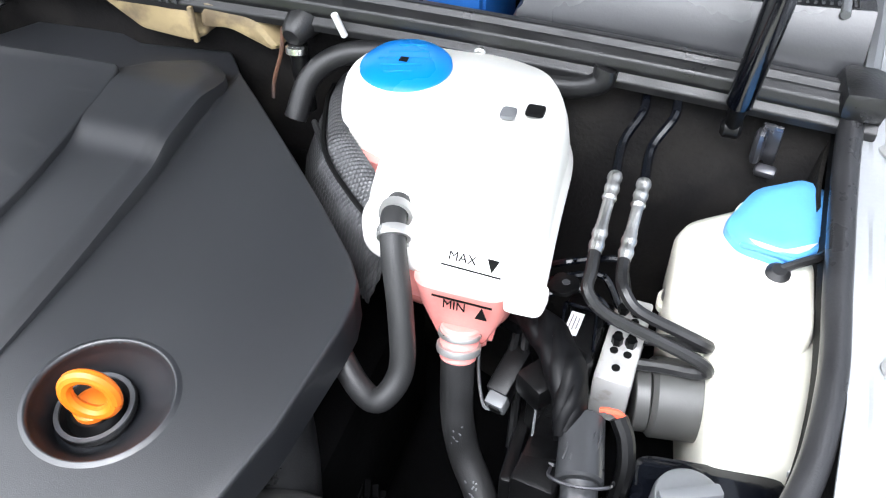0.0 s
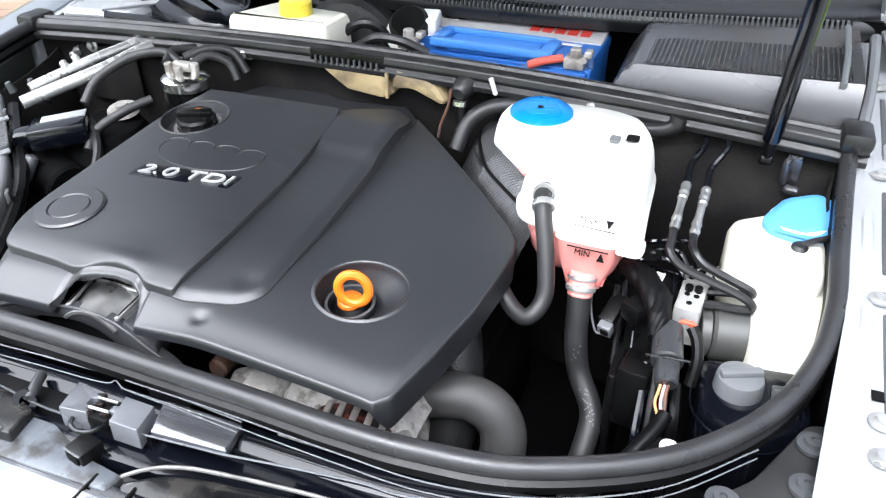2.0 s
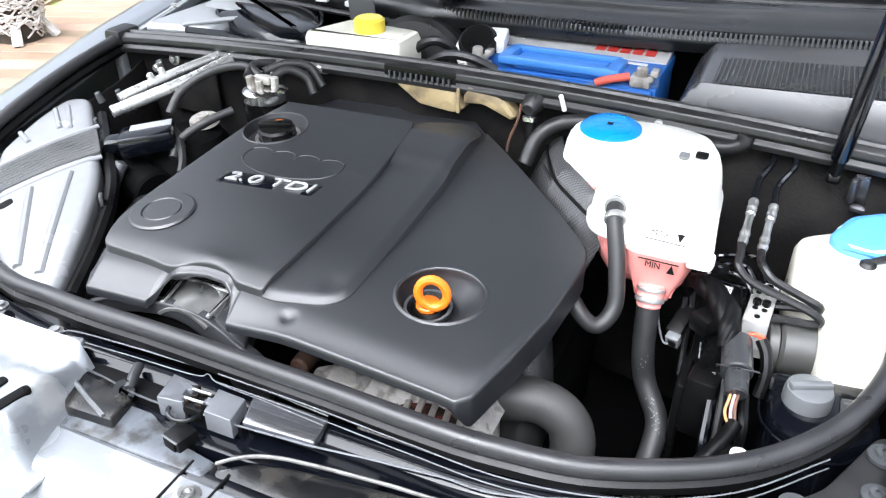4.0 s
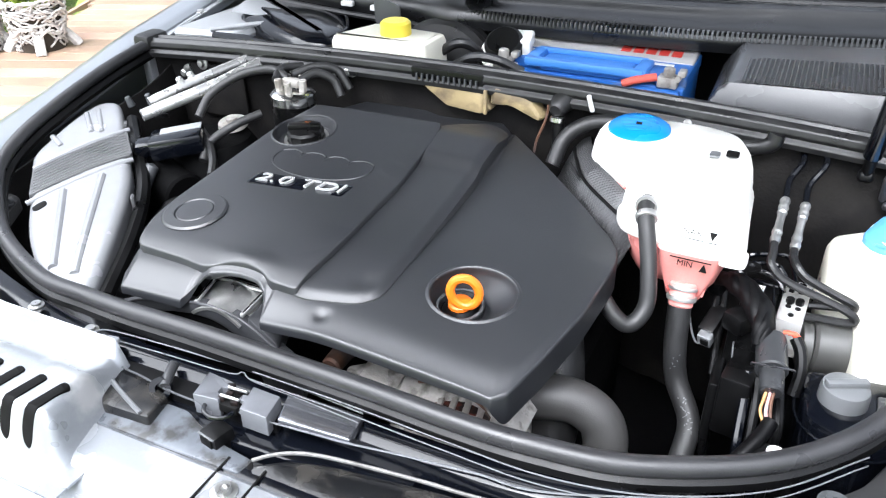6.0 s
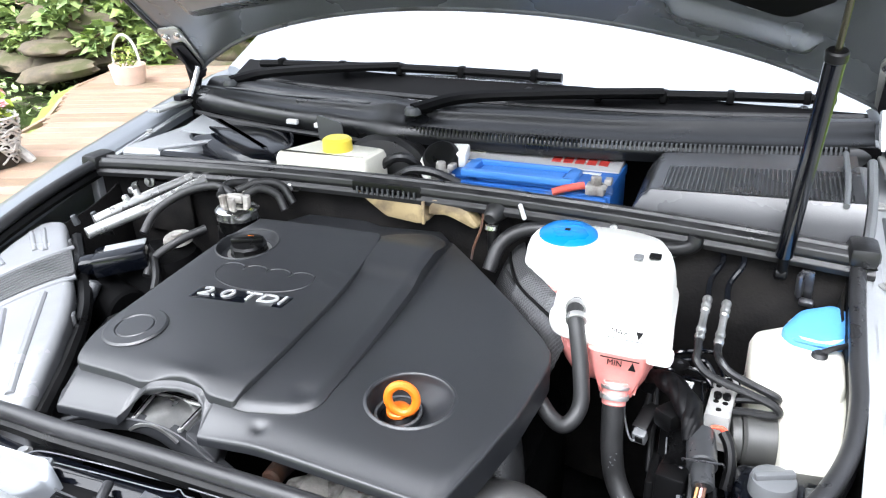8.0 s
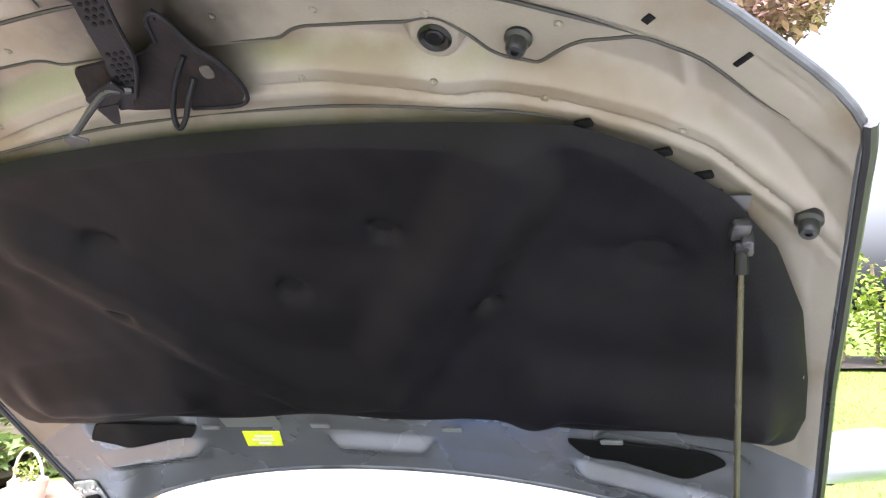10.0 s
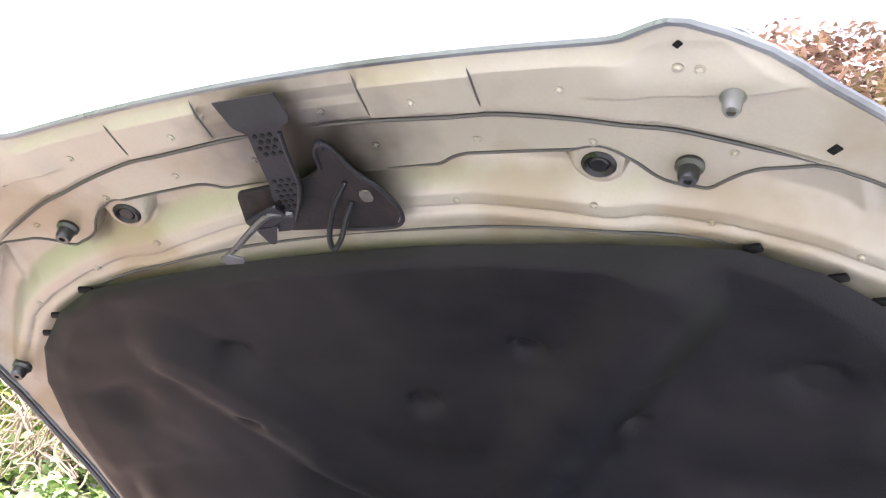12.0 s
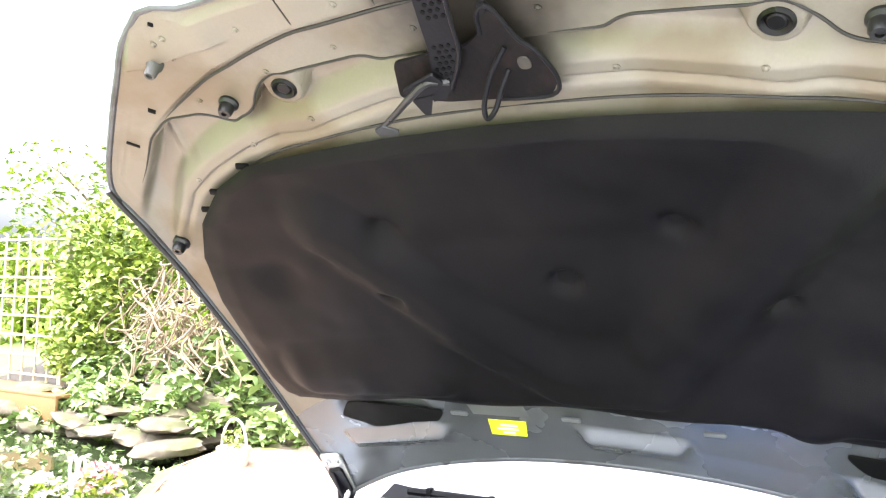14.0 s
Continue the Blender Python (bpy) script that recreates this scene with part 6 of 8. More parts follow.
part("filler_neck", lathe(bmesh.new(), [(0.036, 0), (0.036, 0.035), (0, 0.035)], pose(0.618, 0.768, 0.818), 24), tank2_m, wash)
bm = bmesh.new()
tube(bm, [(0.621, 0.718, 0.844), (0.634, 0.722, 0.851), (0.655, 0.738, 0.853), (0.674, 0.775, 0.852)], 0.0038, 8, 6)
lathe(bm, [(0, 0), (0.010, 0), (0.010, 0.004), (0.006, 0.008), (0, 0.008)], pose(0.621, 0.716, 0.840, 12), 14)
tagged(part("washer_cable", bm, rubber_m), "thin black cable plugged into the washer tank", "cable")
bm = bmesh.new()
cyl(bm, (0.648, 0.585, 0.766), (0.661, 0.581, 0.770), 0.007, None, 10, 0.001)
part("tank_clip", bm, steel_m, wash)

# power steering reservoir
ps = thing("steering_reservoir", (0.58, 0.52, 0.70), "black fluid reservoir with a round grey screw cap", "reservoir")
part("body", block([(0.534, 0.572), (0.540, 0.485), (0.602, 0.452), (0.656, 0.50), (0.652, 0.585)], [(0.64, 0.01), (0.66, 0.0), (0.752, 0.0), (0.760, 0.003), (0.763, 0.008)], 0.02), gloss_black_m, ps)
part("rim", tube(bmesh.new(), [(0.532, 0.570, 0.752), (0.538, 0.486, 0.752), (0.602, 0.450, 0.752), (0.658, 0.498, 0.752)], 0.0015, 6, 4), gloss_black_m, ps)
m = pose(0.578, 0.528, 0.762)
part("screw_cap", lathe(bmesh.new(), [(0, 0.022), (0.020, 0.022), (0.024, 0.020), (0.0255, 0.015), (0.026, 0.0), (0, 0.0)], m, 36), mid_grey_m, ps, "grey screw cap")
part("cap_grip", box(bmesh.new(), None, (0.046, 0.011, 0.009), m @ pose(0, 0, 0.024, 0, 0, 24), 0.003), mid_grey_m, ps)
part("label_plate", slab([(0.612, 0.492), (0.640, 0.505), (0.636, 0.55), (0.612, 0.545)], 0.7665, 0.004, 0.001, r=0.003), grey_m, ps)
for k in range(5):
    part("print_bar", box(bmesh.new(), None, (0.018 - 0.003 * (k % 2), 0.0025, 0.0006), pose(0.624, 0.502 + 0.009 * k, 0.7669, 0, 0, 8)), mid_grey_m, ps)

# brake control unit with its pipes
absu = thing("brake_control_unit", (0.52, 0.64, 0.70), "silver brake control block with a round motor", "brake unit")
vb = part("valve_block", boxm((0.5135, 0.648, 0.775), (0.030, 0.096, 0.05), 0.002, (0, 0, -4)), valve_m, absu, "bare aluminium valve block")
for x, y in ((0.508, 0.668), (0.519, 0.668), (0.508, 0.650), (0.519, 0.650), (0.507, 0.632), (0.518, 0.630), (0.511, 0.614)):
    bm = bmesh.new()
    cyl(bm, (x, y, 0.799), (x, y, 0.8012), 0.0034, None, 12)
    part("port", bm, ink_m, vb)
bm = bmesh.new()
cyl(bm, (0.528, 0.632, 0.752), (0.540, 0.634, 0.752), 0.030, None, 30, 0.001)
cyl(bm, (0.540, 0.634, 0.752), (0.590, 0.643, 0.750), 0.034, None, 36, 0.004)
part("motor", bm, motor_m, absu, "grey round motor")
part("control_box", boxm((0.474, 0.640, 0.745), (0.040, 0.112, 0.095), 0.004, (0, 0, -8)), black_m, absu)
part("module_lid", boxm((0.476, 0.645, 0.796), (0.034, 0.055, 0.010), 0.002, (0, 0, -6)), black_m, absu)
for a, b in (((0.460, 0.671), (0.492, 0.667)), ((0.460, 0.671), (0.463, 0.622)), ((0.487, 0.668), (0.491, 0.624))):
    part("lid_ridge", tube(bmesh.new(), [(*a, 0.8025), ((a[0] + b[0]) / 2, (a[1] + b[1]) / 2, 0.8025), (*b, 0.8025)], 0.0017, 6, 1), gloss_black_m, absu)
part("block_label", boxm((0.471, 0.650, 0.8018), (0.011, 0.026, 0.001), 0, (0, 0, -6)), white_mark_m, absu)
for k in range(3):
    part("label_bar", boxm((0.468 + 0.003 * k, 0.650, 0.8026), (0.0009, 0.019 - 0.003 * k, 0.0006), 0, (0, 0, -6)), mid_grey_m, absu)
# grey tube painting a highlight along the black box edge
part("worn_edge", tube(bmesh.new(), [(0.4545, 0.622, 0.771), (0.456, 0.590, 0.764), (0.459, 0.560, 0.755), (0.462, 0.535, 0.745)], 0.0011, 6, 4), mid_grey_m, absu, "pale line painting the edge's highlight")
part("lower_case", boxm((0.474, 0.560, 0.715), (0.036, 0.085, 0.085), 0.004, (0, 0, -8)), black_m, absu)


# folded rubber sleeve from the bracket ear down to the round plug
def lever_pt(u, v):
    k = v * (len(SLEEVE) - 1)
    i = min(int(k), len(SLEEVE) - 2)
    c = SLEEVE[i].lerp(SLEEVE[i + 1], k - i)
    w = 0.0105 * (0.72 + 0.45 * math.sin(math.pi * v)) * (1 + 0.08 * math.sin(23 * v))
    a = (u - 0.5) * 2
    crease = 0.0016 * math.sin(31 * v + 3 * a) * math.sin(4.1 * a + 9 * v)
    return c + V(0.80, 0.52, 0.28) * (w * a) + V(-0.3, -0.3, 0.9) * (0.011 * (1 - a ** 4) + crease)


SLEEVE = spline([(0.426, 0.645, 0.806), (0.440, 0.630, 0.818), (0.458, 0.610, 0.822), (0.476, 0.583, 0.818), (0.485, 0.560, 0.808), (0.487, 0.545, 0.792)], 8)
part("plug_lever", sheet(lever_pt, 24, 70, 0.004), sleeve_m, absu, "creased black rubber sleeve", 60)
part("sleeve_root", boxm((0.424, 0.645, 0.800), (0.020, 0.022, 0.022), 0.004, (10, 0, -30)), sleeve_m, absu)
part("plug_shell", boxm((0.466, 0.596, 0.796), (0.030, 0.060, 0.026), 0.006, (0, 0, -36)), black_m, absu)
part("unit_ear", slab([(0.440, 0.668), (0.458, 0.664), (0.470, 0.676), (0.466, 0.690), (0.448, 0.692)], 0.818, 0.004, 0.001, r=0.006), black_m, absu)
part("ear_hole", lathe(bmesh.new(), [(0, 0), (0.0035, 0), (0.0035, 0.0006), (0, 0.0006)], pose(0.457, 0.679, 0.8182), 12), grey_m, absu)
for pts in ([(0.424, 0.650, 0.80), (0.426, 0.632, 0.785), (0.424, 0.610, 0.762), (0.428, 0.595, 0.745)], [(0.432, 0.648, 0.797), (0.436, 0.622, 0.775), (0.437, 0.600, 0.750), (0.440, 0.575, 0.715)]):
    part("side_cable", tube(bmesh.new(), pts, 0.0042, 8, 6), black_m, absu)
part("side_clip", boxm((0.430, 0.622, 0.772), (0.016, 0.012, 0.016), 0.002, (30, 0, -15)), gloss_black_m, absu)
for k in range(4):
    bm = bmesh.new()
    x, y = 0.508 + 0.011 * (k % 2), 0.641 + 0.036 * (k // 2)
    cyl(bm, (x, y, 0.799), (x, y, 0.807), 0.0048, None, 6)
    part("union_nut", bm, black_m, absu)
for k, (x0, top, fit0, fit1) in enumerate((((0), V(0.489, 0.860, 0.905), V(0.478, 0.765, 0.876), V(0.476, 0.684, 0.853)), ((1), V(0.517, 0.860, 0.906), V(0.503, 0.768, 0.872), V(0.500, 0.690, 0.846)))):
    p = thing("brake_pipe", tuple(fit1), "dark brake pipe with a ribbed silver union", "pipe", "brake pipes")
    part("upper_pipe", tube(bmesh.new(), [top, top + V(0, -0.03, -0.004), fit0 + V(0.0, 0.035, 0.012), fit0], 0.0045, 8, 6), gloss_black_m, p)
    bm = bmesh.new()
    d = (fit1 - fit0)
    prof, n = [(0, 0)], 28
    for j in range(n + 1):
        f = j / n
        prof.append((0.0066 if (j % 4 in (1, 2) and not 0.33 < f < 0.66) else 0.0056 if not 0.33 < f < 0.66 else 0.0050, d.length * f))
    prof.append((0, d.length))
    lathe(bm, prof, Matrix.Translation(fit0) @ frame_z(d), 16)
    part("union", bm, steel_m, p, "ribbed silver union", 20)
    if k == 0:
        low = [fit1, fit1 + V(0.001, -0.020, -0.004), (0.478, 0.648, 0.843), (0.495, 0.641, 0.830), (0.534, 0.636, 0.820), (0.568, 0.632, 0.811), (0.580, 0.632, 0.801), (0.572, 0.633, 0.794), (0.545, 0.632, 0.793), (0.524, 0.630, 0.792)]
    else:
        low = [fit1, fit1 + V(0.001, -0.016, -0.002), (0.505, 0.656, 0.845), (0.519, 0.647, 0.835), (0.552, 0.649, 0.820), (0.574, 0.650, 0.811), (0.578, 0.655, 0.803), (0.568, 0.660, 0.797), (0.548, 0.662, 0.793), (0.526, 0.660, 0.790)]
    part("lower_pipe", tube(bmesh.new(), low, 0.0052, 8, 6), rubber_m, p)
for pts in ([(0.432, 0.668, 0.800), (0.444, 0.667, 0.812), (0.469, 0.681, 0.812), (0.490, 0.674, 0.808), (0.500, 0.662, 0.798)], [(0.442, 0.705, 0.812), (0.452, 0.702, 0.820), (0.475, 0.712, 0.821), (0.498, 0.718, 0.818), (0.512, 0.690, 0.800)], [(0.440, 0.690, 0.805), (0.456, 0.690, 0.815), (0.485, 0.700, 0.815), (0.505, 0.680, 0.800)]):
    tagged(part("bent_pipe", tube(bmesh.new(), pts, 0.0033, 8, 6), gloss_black_m), "thin bent black brake line", "pipe", "bent brake lines")

# wiring plug and loom
plug = thing("wiring_plug", (0.51, 0.55, 0.74), "grey round wiring plug with coloured wires", "plug")
bm = bmesh.new()
cyl(bm, (0.495, 0.562, 0.797), (0.502, 0.512, 0.788), 0.0165, 0.0175, 26, 0.002)
pb = part("plug_body", bm, plug_m, plug)
for k in range(5):
    part("plug_ridge", boxm((0.489 + 0.005 * k, 0.531, 0.8068 - 0.0006 * (k - 2) ** 2), (0.0018, 0.026, 0.002), 0.0006, (10, 0, -8)), plug_m, pb)
bm = bmesh.new()
cyl(bm, (0.502, 0.514, 0.788), (0.506, 0.487, 0.779), 0.0135, 0.0125, 20, 0.002)
part("boot", bm, plug_m, plug)
part("locking_wire", tube(bmesh.new(), [(0.480, 0.520, 0.786), (0.481, 0.504, 0.800), (0.494, 0.497, 0.806), (0.510, 0.499, 0.806), (0.523, 0.508, 0.800), (0.525, 0.522, 0.785)], 0.0013, 6, 5), lever_m, plug)
for k, (mt_, dx) in enumerate(((wire_orange_m, -0.0035), (wire_pink_m, 0.001), (rust_m, 0.0045))):
    part("wire", tube(bmesh.new(), [(0.504 + dx, 0.490, 0.781), (0.503 + dx, 0.480, 0.774), (0.503 + dx * 1.3, 0.470, 0.766), (0.508 + dx * 0.8, 0.460, 0.756)], 0.0017, 6, 5), mt_, plug)
part("loom_sleeve", tube(bmesh.new(), [(0.511, 0.466, 0.758), (0.507, 0.455, 0.753), (0.497, 0.435, 0.745), (0.478, 0.406, 0.730), (0.45, 0.375, 0.705), (0.41, 0.34, 0.68)], 0.0085, 12, 6), sleeve_m, plug)
for dx in (0, 0.005):
    part("red_wire", tube(bmesh.new(), [(0.506 + dx, 0.566, 0.806), (0.513 + dx, 0.566, 0.808), (0.521 + dx, 0.566, 0.802)], 0.0022, 6, 5), mat("red_wire", (0.75, 0.1, 0.05), 0.5, bump=0.0), plug)
hose("side_plug_boot", [(0.520, 0.566, 0.802), (0.528, 0.556, 0.792), (0.532, 0.543, 0.775), (0.53, 0.53, 0.75)], 0.007, "short black cable boot", black_m, 10)
nut = thing("panel_nut", (0.521, 0.430, 0.745), "white plastic fixing nut on a black bracket", "nut")
part("bracket", boxm((0.521, 0.430, 0.742), (0.045, 0.03, 0.01), 0.003), black_m, nut)
part("cap", lathe(bmesh.new(), [(0, 0.006), (0.004, 0.006), (0.005, 0.003), (0.0095, 0.003), (0.0095, 0), (0, 0)], pose(0.521, 0.430, 0.748), 20), white_mark_m, nut)

sk = thing("sensor_plug", (0.424, 0.60, 0.74), "small black sensor plug on a thin wire", "plug")
part("shell", boxm((0.428, 0.612, 0.765), (0.020, 0.045, 0.024), 0.003, (20, 0, -15)), black_m, sk)
part("mouth", boxm((0.424, 0.585, 0.758), (0.017, 0.012, 0.018), 0.002, (20, 0, -15)), mid_grey_m, sk, "pale plug end")
part("plug_void", boxm((0.4235, 0.5785, 0.757), (0.010, 0.003, 0.010), 0.001, (20, 0, -15)), ink_m, sk)
part("wire", tube(bmesh.new(), [(0.424, 0.580, 0.755), (0.412, 0.585, 0.752), (0.398, 0.62, 0.765), (0.395, 0.66, 0.78)], 0.0014, 6, 6), mid_grey_m, sk)
for k in range(4):
    tagged(part("harness_tube", tube(bmesh.new(), [(0.480 + 0.012 * k, 0.545 - 0.008 * k, 0.755), (0.482 + 0.013 * k, 0.52 - 0.012 * k, 0.735), (0.484 + 0.012 * k, 0.48, 0.70), (0.49 + 0.01 * k, 0.45, 0.64)], 0.0055, 8, 6), black_m if k % 2 else gloss_black_m), "black corrugated wiring harness tube", "cable", "harness tubes")
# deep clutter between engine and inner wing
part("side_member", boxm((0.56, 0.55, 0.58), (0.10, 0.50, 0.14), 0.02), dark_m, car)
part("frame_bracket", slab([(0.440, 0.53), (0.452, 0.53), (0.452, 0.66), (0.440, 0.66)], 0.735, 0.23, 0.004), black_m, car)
cooler = thing("oil_cooler", (0.3, 0.55, 0.50), "finned oil cooler below the hoses, its grey darkened for shade", "cooler")
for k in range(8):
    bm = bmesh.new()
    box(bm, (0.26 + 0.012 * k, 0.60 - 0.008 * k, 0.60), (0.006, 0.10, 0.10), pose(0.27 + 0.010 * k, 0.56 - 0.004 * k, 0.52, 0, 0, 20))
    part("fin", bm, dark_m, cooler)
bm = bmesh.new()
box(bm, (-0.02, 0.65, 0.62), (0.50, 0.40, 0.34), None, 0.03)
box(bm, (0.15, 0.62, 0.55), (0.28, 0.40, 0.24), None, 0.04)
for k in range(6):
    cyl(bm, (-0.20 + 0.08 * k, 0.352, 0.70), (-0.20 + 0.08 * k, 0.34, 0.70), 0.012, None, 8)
tagged(part("engine_block", bm, dark_m), "engine block below the cover, darkened to read as shade", "engine")

# alternator
winding_m = mat("dark_windings", (0.010, 0.006, 0.005), 0.6, var=0.4, vscale=60, bump=0.3, stain=((0.16, 0.035, 0.02), 0.22, 90))
alt = thing("alternator", (0.19, 0.38, 0.66), "weathered aluminium alternator with cooling slots", "alternator")
am = Matrix.Translation((0.190, 0.385, 0.668)) @ pose(0, 0, 0, -97, 0, 12)
AR = 0.076
part("housing", lathe(bmesh.new(), [(0, -0.085), (0.03, -0.085), (0.035, -0.080), (0.052, -0.078), (0.068, -0.070), (AR, -0.058), (AR, -0.022), (AR - 0.008, -0.018), (AR - 0.008, 0.02), (AR, 0.024), (AR, 0.05), (0.06, 0.06), (0, 0.06)], am, 48), alu_m, alt)
part("core", lathe(bmesh.new(), [(AR - 0.0015, -0.056), (AR + 0.0006, -0.055), (AR + 0.0006, -0.026), (AR - 0.0015, -0.025)], am, 48), winding_m, alt, "dark rusty windings behind the slots")
for k in range(30):
    bm = bmesh.new()
    box(bm, None, (0.0090, 0.0075, 0.040), am @ pose(0, 0, 0, 0, 0, 12 * k) @ pose(AR - 0.001, 0, -0.041, 0, 0, 0), 0.001)
    part("rib", bm, alu_m, alt)
for a in (140, 200, 320):
    bm = bmesh.new()
    c = am @ pose(0, 0, 0, 0, 0, a)
    cyl(bm, c @ V(0.078, 0, -0.075), c @ V(0.078, 0, 0.04), 0.010, None, 12, 0.002)
    cyl(bm, c @ V(0.078, 0, -0.083), c @ V(0.078, 0, -0.075), 0.006, None, 6)
    part("lug", bm, alu_m, alt)
bm = bmesh.new()
box(bm, None, (0.13, 0.06, 0.045), pose(0.118, 0.385, 0.715, 0, 10, 8), 0.012)
part("bracket", bm, alu_m, alt)
cast_m = mat("grimy_casting", (0.34, 0.325, 0.305), 0.55, metal=0.3, var=0.25, vscale=35, bump=0.4, bscale=160, stain=((0.10, 0.092, 0.082), 0.25, 60))
part("casting_arm", slab([(0.043, 0.352), (0.040, 0.375), (0.083, 0.41), (0.108, 0.42), (0.114, 0.352)], lambda x, y: 0.744 - 0.25 * max(0, 0.37 - y), 0.03, 0.005, r=0.006), cast_m, alt)


def bell_z(x, y):
    return 0.752 - 1.5 * (x - 0.175) ** 2 - 14.0 * max(0.0, x - 0.235) ** 2 - 3.4 * max(0.0, 0.376 - y) ** 1.35 - 0.003 * math.sin(40 * x) * step(0.38, 0.35, y)


part("casting", sheet(lambda u, v: V(0.116 + 0.152 * u, 0.318 + 0.11 * v, bell_z(0.116 + 0.152 * u, 0.318 + 0.11 * v)), 50, 36, 0.006), cast_m, alt, "", 60)
part("rust_edge", tube(bmesh.new(), [(x, y, bell_z(x, y) + 0.0012) for x, y in ((0.135, 0.376), (0.155, 0.378), (0.185, 0.377), (0.210, 0.373), (0.224, 0.367), (0.240, 0.358), (0.254, 0.346))], 0.0019, 6, 5), rust_m, alt)

# belt pulley and shield in the notch of the cover
guard_m = mat("grey_guard_plastic", (0.030, 0.031, 0.034), 0.42, var=0.15, vscale=15, bump=0.06, bscale=400, spec=0.7)
pul = thing("belt_drive", (-0.09, 0.36, 0.74), "black belt guard arch with a bright metal cap behind the seal", "belt drive")
arch = [(-0.300, 0.740), (-0.288, 0.766), (-0.242, 0.786), (-0.199, 0.799), (-0.154, 0.807), (-0.117, 0.809), (-0.086, 0.804), (-0.062, 0.793), (-0.045, 0.781), (-0.016, 0.764), (0.01, 0.74), (-0.01, 0.69), (-0.055, 0.70), (-0.080, 0.764), (-0.092, 0.776), (-0.111, 0.785), (-0.131, 0.789), (-0.158, 0.788), (-0.191, 0.782), (-0.233, 0.769), (-0.262, 0.742)]
part("guard", slab(arch, 0.0, 0.014, 0.003, r=0.004, place=lambda x, y, z: V(x, 0.333 - z, y)), guard_m, pul)
part("guard_lip", tube(bmesh.new(), [(x, 0.334, z) for x, z in arch[1:10]], 0.0022, 8, 4), guard_m, pul)
BEZ = [V(-0.147, 0.336, 0.806), V(-0.161, 0.389, 0.812), V(-0.083, 0.387, 0.812), V(-0.078, 0.337, 0.806)]
for a, b, w in ((0, 1, 0.0055), (1, 2, 0.007), (2, 3, 0.0055)):
    mid, d = (BEZ[a] + BEZ[b]) / 2, BEZ[b] - BEZ[a]
    turn = math.degrees(math.atan2(d.y, d.x))
    bar = part("bezel_bar", box(bmesh.new(), None, (d.length + w * 0.8, w, 0.005), pose(mid.x, mid.y, mid.z - 0.001, 0, 0, turn), 0.0015), zinc_m, pul, "bright metal bezel bar")
    part("bezel_groove", box(bmesh.new(), None, (d.length * 0.92, 0.0022, 0.001), pose(mid.x, mid.y, mid.z + 0.0014, 0, 0, turn)), ink_m, bar)
part("barrel", sheet(lambda u, v: V(-0.153 + 0.074 * u - (0.012 - 0.010 * u) * v, 0.330 + 0.060 * v, 0.8105 - 0.016 * (2 * u - 1) ** 2 + 0.003 * v), 24, 8, 0.004), steel_m, pul, "polished steel barrel")
part("frame_cheek", slab([(-0.078, 0.388), (-0.072, 0.336), (-0.030, 0.335), (-0.040, 0.37), (-0.058, 0.388)], lambda x, y: 0.806 - 0.7 * max(0, x + 0.07), 0.02, 0.003, r=0.005), guard_m, pul)
bm = bmesh.new()
lathe(bm, [(0, -0.01), (0.075, -0.01), (0.078, 0.0), (0.06, 0.004), (0.02, 0.006), (0, 0.006)], Matrix.Translation((-0.15, 0.345, 0.71)) @ pose(0, 0, 0, 90), 36)
part("pulley", bm, dark_m, pul)
bm = bmesh.new()
cyl(bm, (0.008, 0.44, 0.725), (0.010, 0.378, 0.727), 0.015, 0.013, 16, 0.003)
tagged(part("rusty_bracket", bm, rust_m), "rusty brown bracket under the cover edge", "bracket")

# heat shield behind the cover's edge
def shield_pt(u, v):
    line = [(0.140, 0.862), (0.160, 0.795), (0.196, 0.712), (0.245, 0.660), (0.295, 0.628)]
    k = u * 4
    i = min(int(k), 3)
    p = V(*line[i]).lerp(V(*line[i + 1]), k - i)
    w = 0.052 * v
    z = 0.812 + 0.075 * math.sin(v * math.pi * 0.5) - 0.02 * (2 * u - 1) ** 2
    cell = 0.0015 * abs(math.sin((u * 52 + v * 9) * math.pi) * math.sin((u * 52 - v * 9) * math.pi)) ** 0.7
    return V(p.x + 0.8 * w, p.y + 0.6 * w, z) + V(-0.6, -0.45, 0.6) * cell


shield = thing("heat_shield", (0.22, 0.72, 0.80), "silver embossed heat shield foil beside the coolant tank", "heat shield")
part("foil", sheet(shield_pt, 312, 72, 0.001), mesh_foil_m, shield, "", 20)
# dark line along the foil's seam
part("seam", tube(bmesh.new(), [shield_pt(u, 0.55) + V(-0.001, -0.001, 0.002) for u in (0.05, 0.25, 0.5, 0.75, 0.95)], 0.0025, 6, 5), ink_m, shield)
tagged(part("shield_wire", tube(bmesh.new(), [(0.185, 0.775, 0.868), (0.215, 0.735, 0.862), (0.25, 0.70, 0.856), (0.28, 0.675, 0.85)], 0.003, 6, 5), rubber_m), "thin black wire across the heat shield", "cable")

# beige connector box under the seal
bx = thing("connector_box", (0.0, 0.855, 0.90), "dusty beige plastic connector cover on the bulkhead", "cover")
part("lid", slab([(-0.110, 0.938), (0.012, 0.930), (0.030, 0.900), (0.010, 0.890), (-0.05, 0.896)], 0.0, 0.03, 0.006, r=0.006, place=lambda x, y, z: V(x, 0.848 - z, y)), beige_m, bx)
part("rib_panel", slab([(-0.112, 0.936), (0.015, 0.930), (0.015, 0.955), (-0.112, 0.955)], 0.0, 0.012, 0.002, r=0.003, place=lambda x, y, z: V(x, 0.849 - z, y)), black_m, bx)
